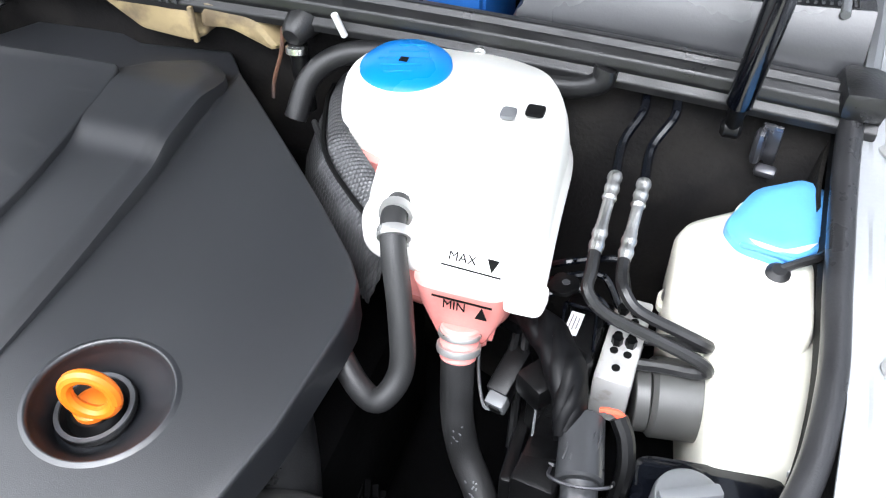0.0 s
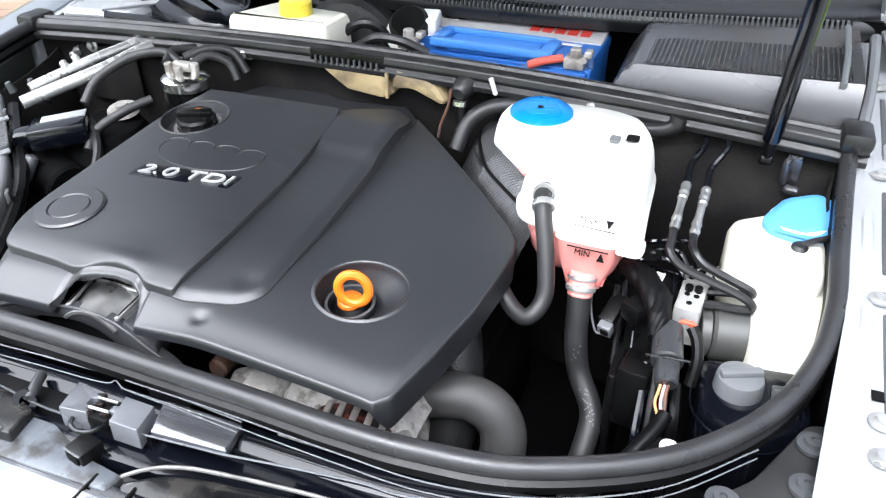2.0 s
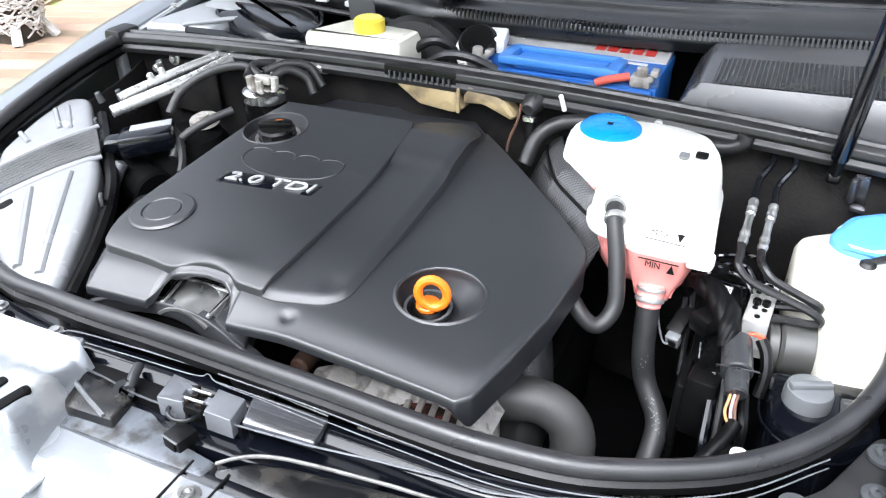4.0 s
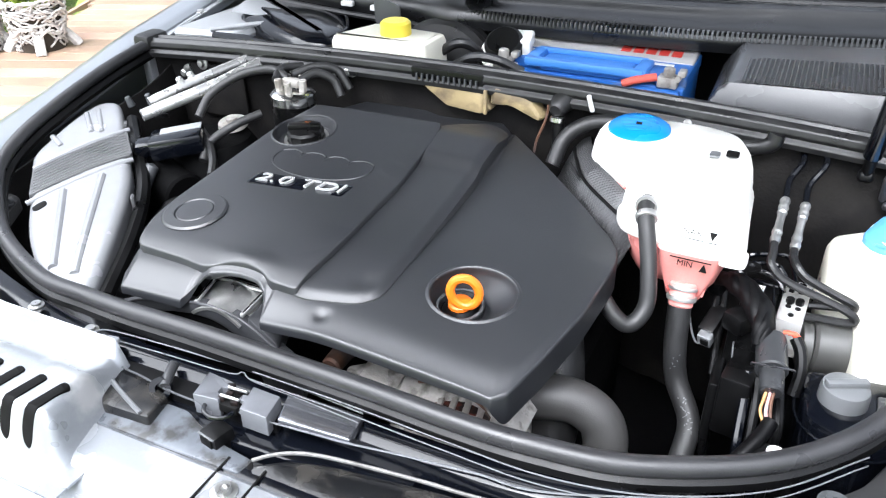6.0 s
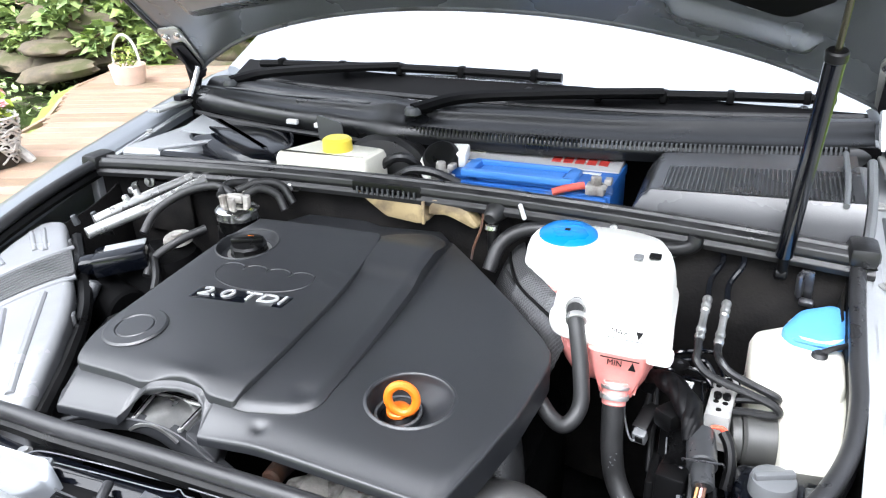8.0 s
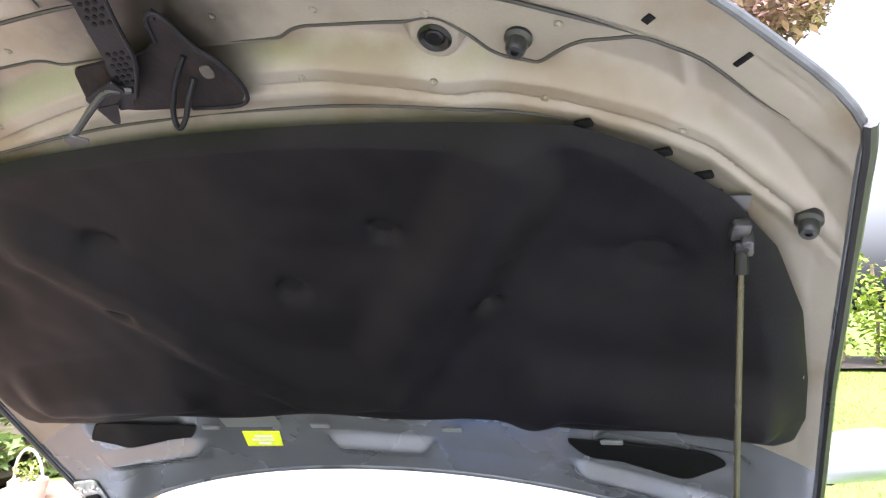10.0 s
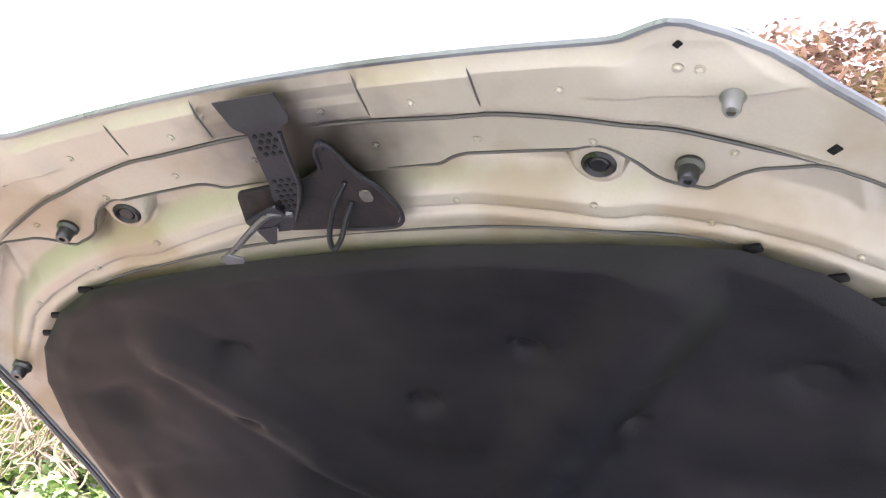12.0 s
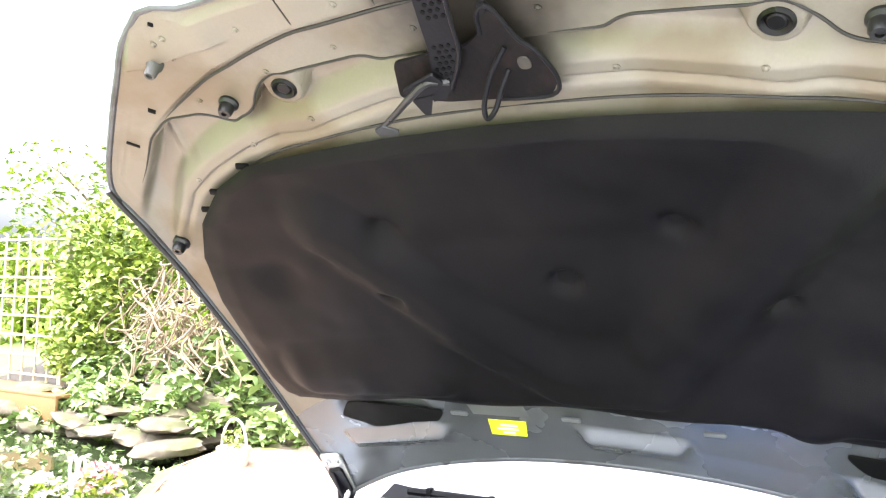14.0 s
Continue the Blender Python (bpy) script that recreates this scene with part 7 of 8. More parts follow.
for k in range(12):
    part("rib", boxm((-0.10 + 0.0095 * k, 0.846, 0.940), (0.003, 0.004, 0.012)), grey_m, bx)
part("funnel", slab([(0.030, 0.940), (0.090, 0.934), (0.118, 0.900), (0.108, 0.893), (0.060, 0.912), (0.025, 0.908)], 0.0, 0.03, 0.008, r=0.01, place=lambda x, y, z: V(x, 0.846 - z, y)), beige_m, bx)
part("strap", boxm((0.022, 0.842, 0.915), (0.006, 0.006, 0.04), 0.002), beige_m, bx)
tagged(part("rusty_cable", tube(bmesh.new(), [(0.125, 0.845, 0.925), (0.122, 0.84, 0.90), (0.112, 0.835, 0.87), (0.110, 0.83, 0.85)], 0.0022, 6, 5), rust_m), "thin rusty brown cable by the bulkhead", "cable")
sen = thing("bulkhead_sensor", (0.14, 0.845, 0.92), "black sensor with a steel cap on the bulkhead", "sensor")
bm = bmesh.new()
cyl(bm, (0.145, 0.868, 0.932), (0.140, 0.832, 0.922), 0.020, 0.013, 20, 0.004)
part("body", bm, rubber_m, sen)
bm = bmesh.new()
cyl(bm, (0.142, 0.842, 0.912), (0.148, 0.832, 0.840), 0.010, None, 14, 0.002)
part("stem", bm, black_m, sen)
bm = bmesh.new()
cyl(bm, (0.142, 0.838, 0.912), (0.142, 0.836, 0.902), 0.0115, None, 14, 0.002)
part("ring", bm, chrome_m, sen)
bm = bmesh.new()
cyl(bm, (0.193, 0.845, 0.925), (0.187, 0.838, 0.951), 0.0036, None, 12, 0.001)
tagged(part("bleed_pin", bm, white_mark_m), "small white plastic pin by the bulkhead", "pin")
# relay beside the bulkhead hose
bm = boxm((0.335, 0.858, 0.905), (0.07, 0.02, 0.03), 0.004)
rel = tagged(part("relay_box", bm, grey_m), "grey relay box with a white label below the seal", "box")
part("paper_label", boxm((0.335, 0.847, 0.908), (0.032, 0.002, 0.010)), white_mark_m, rel)

# left side: pipes, fuel filter, air box
ac = thing("air_conditioning_pipes", (-0.52, 0.78, 0.88), "bare silver air-conditioning pipes", "pipe")
part("upper_pipe", tube(bmesh.new(), [(-0.446, 0.868, 0.924), (-0.453, 0.845, 0.922), (-0.480, 0.790, 0.912), (-0.515, 0.715, 0.896), (-0.530, 0.685, 0.888)], 0.0080, 14, 6), silver_pipe_m, ac)
part("lower_pipe", tube(bmesh.new(), [(-0.414, 0.868, 0.922), (-0.424, 0.842, 0.919), (-0.450, 0.775, 0.904), (-0.500, 0.690, 0.884), (-0.520, 0.655, 0.876)], 0.0105, 14, 6), silver_pipe_m, ac)
for x, y, z in ((-0.497, 0.762, 0.908), (-0.504, 0.742, 0.904)):
    bm = bmesh.new()
    cyl(bm, (x, y, z), (x - 0.003, y - 0.003, z + 0.014), 0.007, 0.006, 12, 0.002)
    part("valve_cap", bm, silver_pipe_m, ac)
part("bulkhead_plate", slab([(-0.515, 0.895), (-0.42, 0.895), (-0.42, 0.94), (-0.515, 0.94)], 0.0, 0.01, 0.002, r=0.01, place=lambda x, y, z: V(x, 0.858 - z, y)), black_m, ac)
for k in range(3):
    bm = bmesh.new()
    cyl(bm, (-0.60 + 0.022 * k, 0.71 + 0.025 * k, 0.862), (-0.603 + 0.022 * k, 0.706 + 0.025 * k, 0.880), 0.007, 0.005, 10, 0.001)
    part("screw_end", bm, grey_m, ac)
for x, z in ((-0.369, 0.925), (-0.273, 0.923), (-0.56, 0.90)):
    bm = bmesh.new()
    lathe(bm, [(0, 0), (0.012, 0), (0.012, 0.003), (0.0065, 0.004), (0.006, 0.010), (0, 0.011)], Matrix.Translation((x, 0.862, z)) @ frame_z((0, -1, 0.1)), 12)
    tagged(part("bulkhead_bolt", bm, steel_m), "dull steel bolt on the bulkhead", "bolt", "bulkhead bolts")
fil = thing("fuel_filter", (-0.29, 0.765, 0.86), "black fuel filter with a shiny metal top and hoses", "fuel filter")
m = pose(-0.292, 0.770, 0.80)
part("can", lathe(bmesh.new(), [(0, 0), (0.034, 0), (0.036, 0.004), (0.036, 0.100), (0, 0.100)], m, 32), black_m, fil)
part("top", lathe(bmesh.new(), [(0.036, 0.094), (0.0375, 0.096), (0.0375, 0.110), (0.032, 0.115), (0.018, 0.117), (0, 0.117)], m, 32), chrome_m, fil, "shiny metal filter top")
bm = bmesh.new()
for k in range(5):
    a = 1.25 * k
    cyl(bm, m @ V(0.02 * math.cos(a), 0.02 * math.sin(a), 0.11), m @ V(0.022 * math.cos(a), 0.022 * math.sin(a), 0.135), 0.0065, None, 8, 0.001)
box(bm, tuple(m @ V(0, 0, 0.128)), (0.032, 0.016, 0.014), None, 0.003)
part("valve", bm, alu_m, fil)
for pts in ([(-0.300, 0.775, 0.93), (-0.345, 0.79, 0.937), (-0.40, 0.775, 0.925), (-0.435, 0.735, 0.90), (-0.44, 0.70, 0.87)], [(-0.28, 0.775, 0.93), (-0.265, 0.80, 0.938), (-0.240, 0.815, 0.925), (-0.225, 0.812, 0.90)], [(-0.30, 0.785, 0.935), (-0.275, 0.815, 0.943), (-0.245, 0.835, 0.935), (-0.222, 0.835, 0.905)], [(-0.32, 0.765, 0.93), (-0.33, 0.80, 0.938), (-0.31, 0.83, 0.935)], [(-0.335, 0.735, 0.88), (-0.36, 0.70, 0.87), (-0.385, 0.66, 0.85), (-0.38, 0.63, 0.83)]):
    hose("fuel_hose", pts, 0.0072, "black fuel hose at the fuel filter", None, 14, "fuel hoses")
bm = bmesh.new()
lathe(bm, [(0, 0), (0.026, 0), (0.024, 0.008), (0.010, 0.010), (0.010, 0.016), (0, 0.016)], pose(-0.405, 0.742, 0.845, 10), 20)
tagged(part("strut_nut", bm, alu_m), "weathered strut top nut", "nut")
tagged(part("strut_tower", lathe(bmesh.new(), [(0, 0.045), (0.06, 0.04), (0.085, 0.0), (0.10, -0.20)], pose(-0.42, 0.71, 0.795), 30), dark_m, car), "black strut tower top")

air = thing("air_box", (-0.50, 0.50, 0.70), "glossy ribbed air filter box, greyed for sky sheen, with a dark mesh band", "air filter box")
AOUT = [(-0.655, 0.685, 0.02), (-0.618, 0.703, 0.03), (-0.590, 0.680, 0.03), (-0.530, 0.622, 0.03), (-0.430, 0.530, 0.05), (-0.368, 0.439, 0.05), (-0.318, 0.345, 0.03), (-0.296, 0.300, 0.01), (-0.368, 0.312, 0.03), (-0.425, 0.330, 0.03), (-0.500, 0.383, 0.05), (-0.552, 0.435, 0.02), (-0.645, 0.525, 0.02), (-0.652, 0.60, 0.02)]


def airf(x, y):
    return 0.798 + 0.20 * (y - 0.33)


def air_lift(x, y):
    return 0.012 * math.exp(-(seg_dist(x, y, (-0.62, 0.62), (-0.36, 0.40)) / 0.11) ** 2) - 0.006


def along(a, b, t):
    p = V(*a).lerp(V(*b), t)
    return V(p.x, p.y, airf(p.x, p.y) + air_lift(p.x, p.y))


part("housing", drape(slab(AOUT, airf, 0.20, 0.014, lip=4), [-0.65 + 0.025 * k for k in range(15)], [0.31 + 0.025 * k for k in range(16)], air_lift), airbox_m, air, "", 60)
BAND = [(-0.600, 0.488), (-0.553, 0.437), (-0.466, 0.570), (-0.522, 0.620)]
band = part("mesh_band", drape(slab(BAND, lambda x, y: airf(x, y) + 0.003, 0.012, 0.002, r=0.006), [], [0.45 + 0.02 * k for k in range(9)], air_lift), band_m, air, "dark grey mesh band")
for k in range(9):
    f = (k + 0.5) / 9
    a, b = V(*BAND[0]).lerp(V(*BAND[1]), f), V(*BAND[3]).lerp(V(*BAND[2]), f)
    part("mesh_line", tube(bmesh.new(), [along(a, b, t) + V(0, 0, 0.003) for t in (0.03, 0.3, 0.5, 0.7, 0.97)], 0.0012, 6, 3), band_m, band)
for a, b in (((-0.545, 0.425), (-0.458, 0.562)), ((-0.606, 0.495), (-0.528, 0.630))):
    part("band_edge", tube(bmesh.new(), [along(a, b, t) - V(0, 0, 0.0005) for t in (0, 0.25, 0.5, 0.75, 1)], 0.004, 8, 3), airbox_m, air)
for a, b, w in (((-0.505, 0.462), (-0.388, 0.330), 0.007), ((-0.472, 0.510), (-0.348, 0.330), 0.007), ((-0.639, 0.645), (-0.583, 0.600), 0.005), ((-0.626, 0.660), (-0.566, 0.606), 0.005), ((-0.645, 0.573), (-0.606, 0.555), 0.005)):
    part("rib", tube(bmesh.new(), [along(a, b, t) - V(0, 0, 0.002) for t in (0, 0.25, 0.5, 0.75, 1)], w, 10, 4), airbox_m, air)
part("vent_hole", slab([(-0.527, 0.418), (-0.512, 0.412), (-0.504, 0.430), (-0.518, 0.438)], lambda x, y: airf(x, y) + air_lift(x, y) + 0.001, 0.004, 0.0005, r=0.007), ink_m, air)
part("side_rim", tube(bmesh.new(), [(-0.585, 0.690, 0.845), (-0.515, 0.625, 0.835), (-0.415, 0.530, 0.815), (-0.352, 0.435, 0.795), (-0.300, 0.330, 0.775)], 0.011, 8, 6), black_m, air)
for x, y in ((-0.557, 0.650), (-0.50, 0.600), (-0.395, 0.49)):
    part("latch", boxm((x, y, airf(x, y) - 0.012), (0.006, 0.016, 0.022), 0.002, (0, 0, 42)), band_m, air, "dark housing clip")
meter = thing("air_flow_meter", (-0.45, 0.64, 0.82), "black air flow meter with plugs and cables", "sensor")
bm = bmesh.new()
cyl(bm, (-0.50, 0.63, 0.785), (-0.40, 0.60, 0.775), 0.042, 0.038, 24, 0.004)
part("duct", bm, dark_m, meter)
part("plug", boxm((-0.432, 0.636, 0.852), (0.085, 0.060, 0.034), 0.006, (0, -6, 36)), gloss_black_m, meter)
part("plug_ledge", boxm((-0.470, 0.610, 0.846), (0.040, 0.030, 0.026), 0.005, (10, -6, 36)), gloss_black_m, meter)
# pale plate stands in for the highlight on the glossy black plug
part("plug_face", boxm((-0.432, 0.648, 0.8705), (0.066, 0.022, 0.003), 0.001, (0, -6, 36)), rail_m, meter, "pale plate painting the plug's top highlight")
part("lead", tube(bmesh.new(), [(-0.42, 0.68, 0.858), (-0.39, 0.66, 0.85), (-0.35, 0.62, 0.84), (-0.33, 0.59, 0.83)], 0.007, 8, 6), rubber_m, meter)
part("dial", lathe(bmesh.new(), [(0, 0.006), (0.015, 0.006), (0.018, 0.0), (0, 0)], pose(-0.515, 0.685, 0.865, -20), 20), black_m, meter)
part("knob", lathe(bmesh.new(), [(0, 0.04), (0.010, 0.036), (0.014, 0.0), (0, 0)], pose(-0.455, 0.565, 0.80, -35, 20), 14), grey_m, meter)
hose("breather_hose", [(-0.42, 0.60, 0.765), (-0.40, 0.56, 0.765), (-0.385, 0.50, 0.755), (-0.36, 0.44, 0.73)], 0.018, "black breather hose beside the air box", rubber_m)

# plenum things: brake reservoir, servo, canister, battery, filter cover
res = thing("brake_reservoir", (-0.23, 0.95, 0.90), "white brake fluid reservoir with a yellow cap", "reservoir")
part("body", block([(-0.312, 0.915), (-0.118, 0.915), (-0.115, 1.005), (-0.272, 1.02)], [(0.87, 0.004), (0.88, 0.0), (0.956, 0.002), (0.965, 0.006), (0.969, 0.014)], 0.014), tank2_m, res)
m = pose(-0.198, 0.960, 0.963)
part("cap", lathe(bmesh.new(), [(0, 0.030), (0.022, 0.030), (0.027, 0.026), (0.028, 0.0), (0, 0)], m, 32), yellow_m, res, "yellow screw cap")
part("cap_ring", lathe(bmesh.new(), [(0.030, 0), (0.030, 0.005), (0.027, 0.006)], m, 28), yellow_m, res)
servo = thing("brake_servo", (-0.16, 1.04, 0.80), "round black brake servo behind the reservoir", "brake servo")
sm = Matrix.Translation((-0.155, 1.035, 0.868)) @ pose(0, 0, 0, -90)
part("front_shell", lathe(bmesh.new(), [(0, 0.0), (0.04, 0.0), (0.055, 0.008), (0.098, 0.020), (0.106, 0.030), (0.106, 0.05)], sm, 40), rubber_m, servo)
part("crimped_rim", lathe(bmesh.new(), [(0.104, 0.046), (0.113, 0.046), (0.115, 0.052), (0.113, 0.060), (0.104, 0.060)], sm, 48), black_m, servo)
part("rear_shell", lathe(bmesh.new(), [(0.106, 0.056), (0.106, 0.075), (0.09, 0.09), (0, 0.095)], sm, 40), rubber_m, servo)
tagged(part("vacuum_hose", tube(bmesh.new(), [(-0.135, 0.99, 0.93), (-0.09, 0.985, 0.958), (-0.062, 1.0, 0.945), (-0.045, 1.02, 0.90)], 0.009, 10, 6), rubber_m), "black vacuum hose at the brake servo", "hose", "hoses")
bm = bmesh.new()
cyl(bm, (-0.017, 1.055, 0.90), (-0.014, 1.005, 0.966), 0.036, 0.034, 28, 0.006)
can = tagged(part("pump_motor", bm, black_m), "round black pump motor with a bright rim", "motor")
part("rim", lathe(bmesh.new(), [(0.034, -0.002), (0.045, -0.004), (0.046, 0.010), (0.040, 0.018), (0.034, 0.018)], Matrix.Translation((-0.0155, 1.030, 0.934)) @ frame_z((0.003, -0.050, 0.066)), 32), tank_m, can, "white collar")
tagged(part("terminal_cover", boxm((0.012, 1.035, 0.958), (0.034, 0.05, 0.026), 0.005, (8, 0, 10)), tank_m), "white plastic terminal cover beside the battery", "cover")
tagged(part("grey_bracket", slab([(-0.30, 0.0), (-0.245, 0.0), (-0.235, 0.045), (-0.285, 0.06)], 0.0, 0.004, 0.001, r=0.008, place=lambda x, y, z: V(x, 1.07 - y * 0.5 + z, 0.95 + y)), mid_grey_m), "grey bracket behind the brake reservoir", "bracket")
tagged(part("pump_cable", tube(bmesh.new(), [(-0.08, 0.95, 0.93), (-0.04, 0.94, 0.952), (0.0, 0.945, 0.95), (0.04, 0.96, 0.93)], 0.008, 8, 6), rubber_m), "black cable sleeve in the plenum", "cable")
mod = thing("module_cover", (-0.50, 1.04, 0.86), "glossy black module cover in the plenum corner", "cover")
part("dome", block([(-0.625, 1.045), (-0.655, 1.17), (-0.53, 1.215), (-0.415, 1.150), (-0.325, 1.03), (-0.325, 0.945), (-0.39, 0.925), (-0.50, 0.975)], [(0.86, 0.0), (0.920, 0.002), (0.936, 0.006), (0.944, 0.014), (0.949, 0.028), (0.952, 0.050)], 0.04), gloss_black_m, mod, "", 60)
# reflection of the sky on the black dome, painted as a pale slab
part("shiny_fold", slab([(-0.659, 1.160), (-0.628, 1.043), (-0.55, 1.035), (-0.503, 1.066)], lambda x, y: 0.951 + 0.03 * (y - 1.05), 0.004, 0.001, r=0.004), rail_m, mod, "pale slab painting the sky's reflection")
part("edge_crease", tube(bmesh.new(), [(-0.60, 1.165, 0.947), (-0.52, 1.195, 0.949), (-0.43, 1.145, 0.948), (-0.345, 1.035, 0.946), (-0.345, 0.965, 0.944)], 0.004, 8, 6), gloss_black_m, mod)
tagged(part("round_grommet", lathe(bmesh.new(), [(0, 0.016), (0.012, 0.014), (0.020, 0.006), (0.021, -0.03), (0, -0.03)], pose(-0.385, 0.955, 0.918, -20), 20), mid_grey_m), "grey round cap in the plenum", "cap")
plate = part("plenum_plate", block([(-0.695, 0.93), (-0.545, 0.955), (-0.525, 1.09), (-0.62, 1.17), (-0.69, 1.16)], [(0.87, 0.0), (0.925, 0.0), (0.934, 0.008)], 0.02), rail_m)
tagged(plate, "pale painted sheet in the plenum corner", "sheet metal")
part("fold", tube(bmesh.new(), [(-0.609, 0.950, 0.936), (-0.56, 0.985, 0.940), (-0.51, 1.012, 0.941), (-0.44, 0.970, 0.936)], 0.005, 8, 5), rail_m, plate)
part("clip_rail", tube(bmesh.new(), [(-0.60, 0.95, 0.925), (-0.48, 0.945, 0.928), (-0.42, 0.94, 0.915)], 0.008, 8, 5), gloss_black_m, car)

bat = thing("battery", (0.145, 1.06, 0.76), "blue car battery with a silver label strip", "battery")
part("case", boxm((0.145, 1.06, 0.845), (0.310, 0.150, 0.165), 0.005), batt_m, bat)
part("lid", slab([(-0.010, 1.000), (0.300, 1.000), (0.302, 1.140), (-0.012, 1.140)], 0.942, 0.018, 0.004, r=0.008), batt_m, bat)
part("label_strip", slab([(-0.008, 1.066), (0.298, 1.066), (0.298, 1.136), (-0.008, 1.136)], lambda x, y: 0.944 + 0.12 * (y - 1.066), 0.012, 0.002, r=0.004), batt_label_m, bat, "silver label strip")
strip_z = lambda y: 0.9446 + 0.12 * (y - 1.066)
for k in range(5):
    part("brand_bar", boxm((0.180 + 0.0215 * k, 1.098, strip_z(1.098)), (0.0165, 0.024, 0.001), 0, (6.8, 0, 0)), red_m, bat)
for x, y, w, d in ((0.022, 1.105, 0.04, 0.022), (0.085, 1.118, 0.03, 0.008), (0.030, 1.130, 0.05, 0.006)):
    part("print_bar", boxm((x, y, strip_z(y)), (w, d, 0.001), 0, (6.8, 0, 0)), tank2_m, bat)
for x, w in ((0.035, 0.05), (0.125, 0.03), (0.245, 0.05)):
    part("print_bar", boxm((x, 1.052, 0.9425), (w, 0.009, 0.001)), white_mark_m, bat)
hb = mat("light_blue_battery_handle", (0.06, 0.22, 0.62), 0.4, var=0.1, bump=0.05)
part("handle_recess", boxm((0.135, 1.015, 0.936), (0.15, 0.05, 0.016), 0.003), hb, bat, "lighter blue recess")
part("handle_bar", boxm((0.135, 0.985, 0.944), (0.20, 0.016, 0.014), 0.004), hb, bat)
part("handle_bar", boxm((0.135, 1.044, 0.946), (0.19, 0.010, 0.012), 0.003), hb, bat)
for x in (0.045, 0.228):
    part("handle_arm", boxm((x, 1.014, 0.944), (0.022, 0.066, 0.014), 0.004), hb, bat)
part("foot", boxm((0.145, 0.99, 0.90), (0.300, 0.03, 0.05), 0.005), batt_m, bat)
for x, y in ((-0.004, 0.985), (0.273, 0.992)):
    bm = bmesh.new()
    box(bm, (x, y, 0.936), (0.032, 0.026, 0.018), None, 0.003)
    cyl(bm, (x, y, 0.93), (x, y, 0.958), 0.010, 0.009, 14, 0.002)
    cyl(bm, (x + 0.016, y - 0.014, 0.944), (x + 0.016, y + 0.018, 0.944), 0.005, None, 6)
    box(bm, (x + 0.02, y + 0.004, 0.950), (0.012, 0.020, 0.010), None, 0.002)
    part("terminal", bm, alu_m, bat, "grey terminal clamp")
tagged(part("red_cable", tube(bmesh.new(), [(0.205, 0.968, 0.930), (0.225, 0.974, 0.937), (0.255, 0.986, 0.942)], 0.0065, 10, 6), mat("red_sleeve", (0.6, 0.10, 0.07), 0.5, bump=0.05)), "red sleeved battery cable", "cable")


def filt_pt(u, v):
    x = 0.338 + 0.33 * u
    y = 0.905 + 0.185 * v + 0.05 * u * v
    edge = min(1, 11 * min(u, v * 0.9))
    z = 0.905 + 0.062 * edge ** 0.5 + 0.012 * v + 0.01 * u
    return V(x, y, z)


filter_m = mat("satin_filter_plastic", (0.042, 0.043, 0.046), 0.25, var=0.12, vscale=9, bump=0.05, bscale=400, rvar=0.06, spec=0.7)
filt = thing("filter_cover", (0.52, 0.98, 0.90), "dark grey cabin filter cover with fine ribs", "cover")
part("lid", sheet(filt_pt, 60, 40, 0.003), filter_m, filt)
for k in range(40):
    u = 0.155 + 0.79 * k / 39
    bm = tube(bmesh.new(), [filt_pt(u, 0.115 + 0.525 * j / 7) + V(0, 0, 0.0018) for j in range(8)], 0.0017, 6, 2)
    part("rib", bm, filter_m, filt)
part("groove_floor", sheet(lambda u, v: filt_pt(0.145 + 0.81 * u, 0.11 + 0.54 * v) + V(0, 0, 0.0008), 30, 16), scuttle_m, filt)
part("side_channel", tube(bmesh.new(), [(0.675, 0.90, 0.93), (0.685, 1.0, 0.955), (0.69, 1.12, 0.985)], 0.008, 8, 5), mid_grey_m, filt)
part("side_rib", tube(bmesh.new(), [(0.642, 0.92, 0.975), (0.646, 1.0, 0.992), (0.648, 1.11, 1.0)], 0.0045, 8, 5), mid_grey_m, filt)


# ---- garden ----
def edge_x(y):
    return lerp_table([(-3.0, -3.82), (1.0, -4.22), (3.7, -4.22), (4.2, -4.6), (4.87, -5.12), (5.8, -5.42), (7.5, -6.0)], y)


def ground_z(x, y):
    z = -0.03
    z += 0.07 * max(0, y - 5.0) * step(-2.5, 0.5, x) * (1 if y < 16 else 0) + (0.77 * step(-2.5, 0.5, x) if y >= 16 else 0)
    inside = step(0.0, 0.35, edge_x(y) - 0.15 - x) * step(0.0, 0.4, x + 9.8) * step(0.0, 0.3, 6.0 + 0.12 * (x + 7) - y) * step(0.0, 0.4, y + 1.0)
    z -= 0.55 * inside
    z += 0.45 * step(6.2, 7.2, y) * step(-3.5, -4.8, x)
    return z


def ground_pt(u, v):
    def warp(a):
        t = 2 * a - 1
        return (abs(t) ** 3 * 400 + abs(t) * 14) * (1 if t >= 0 else -1)
    x, y = warp(u) - 2, warp(v) + 3
    return V(x, y, ground_z(x, y))


ground = tagged(part("ground", sheet(ground_pt, 220, 220), grass_m, None, "", 180), "sunlit green lawn", "ground", "", "structure")

deck = thing("deck", (-2.5, 3.0, 0), "pale reddish timber deck beside the pond", "deck", "", "structure")
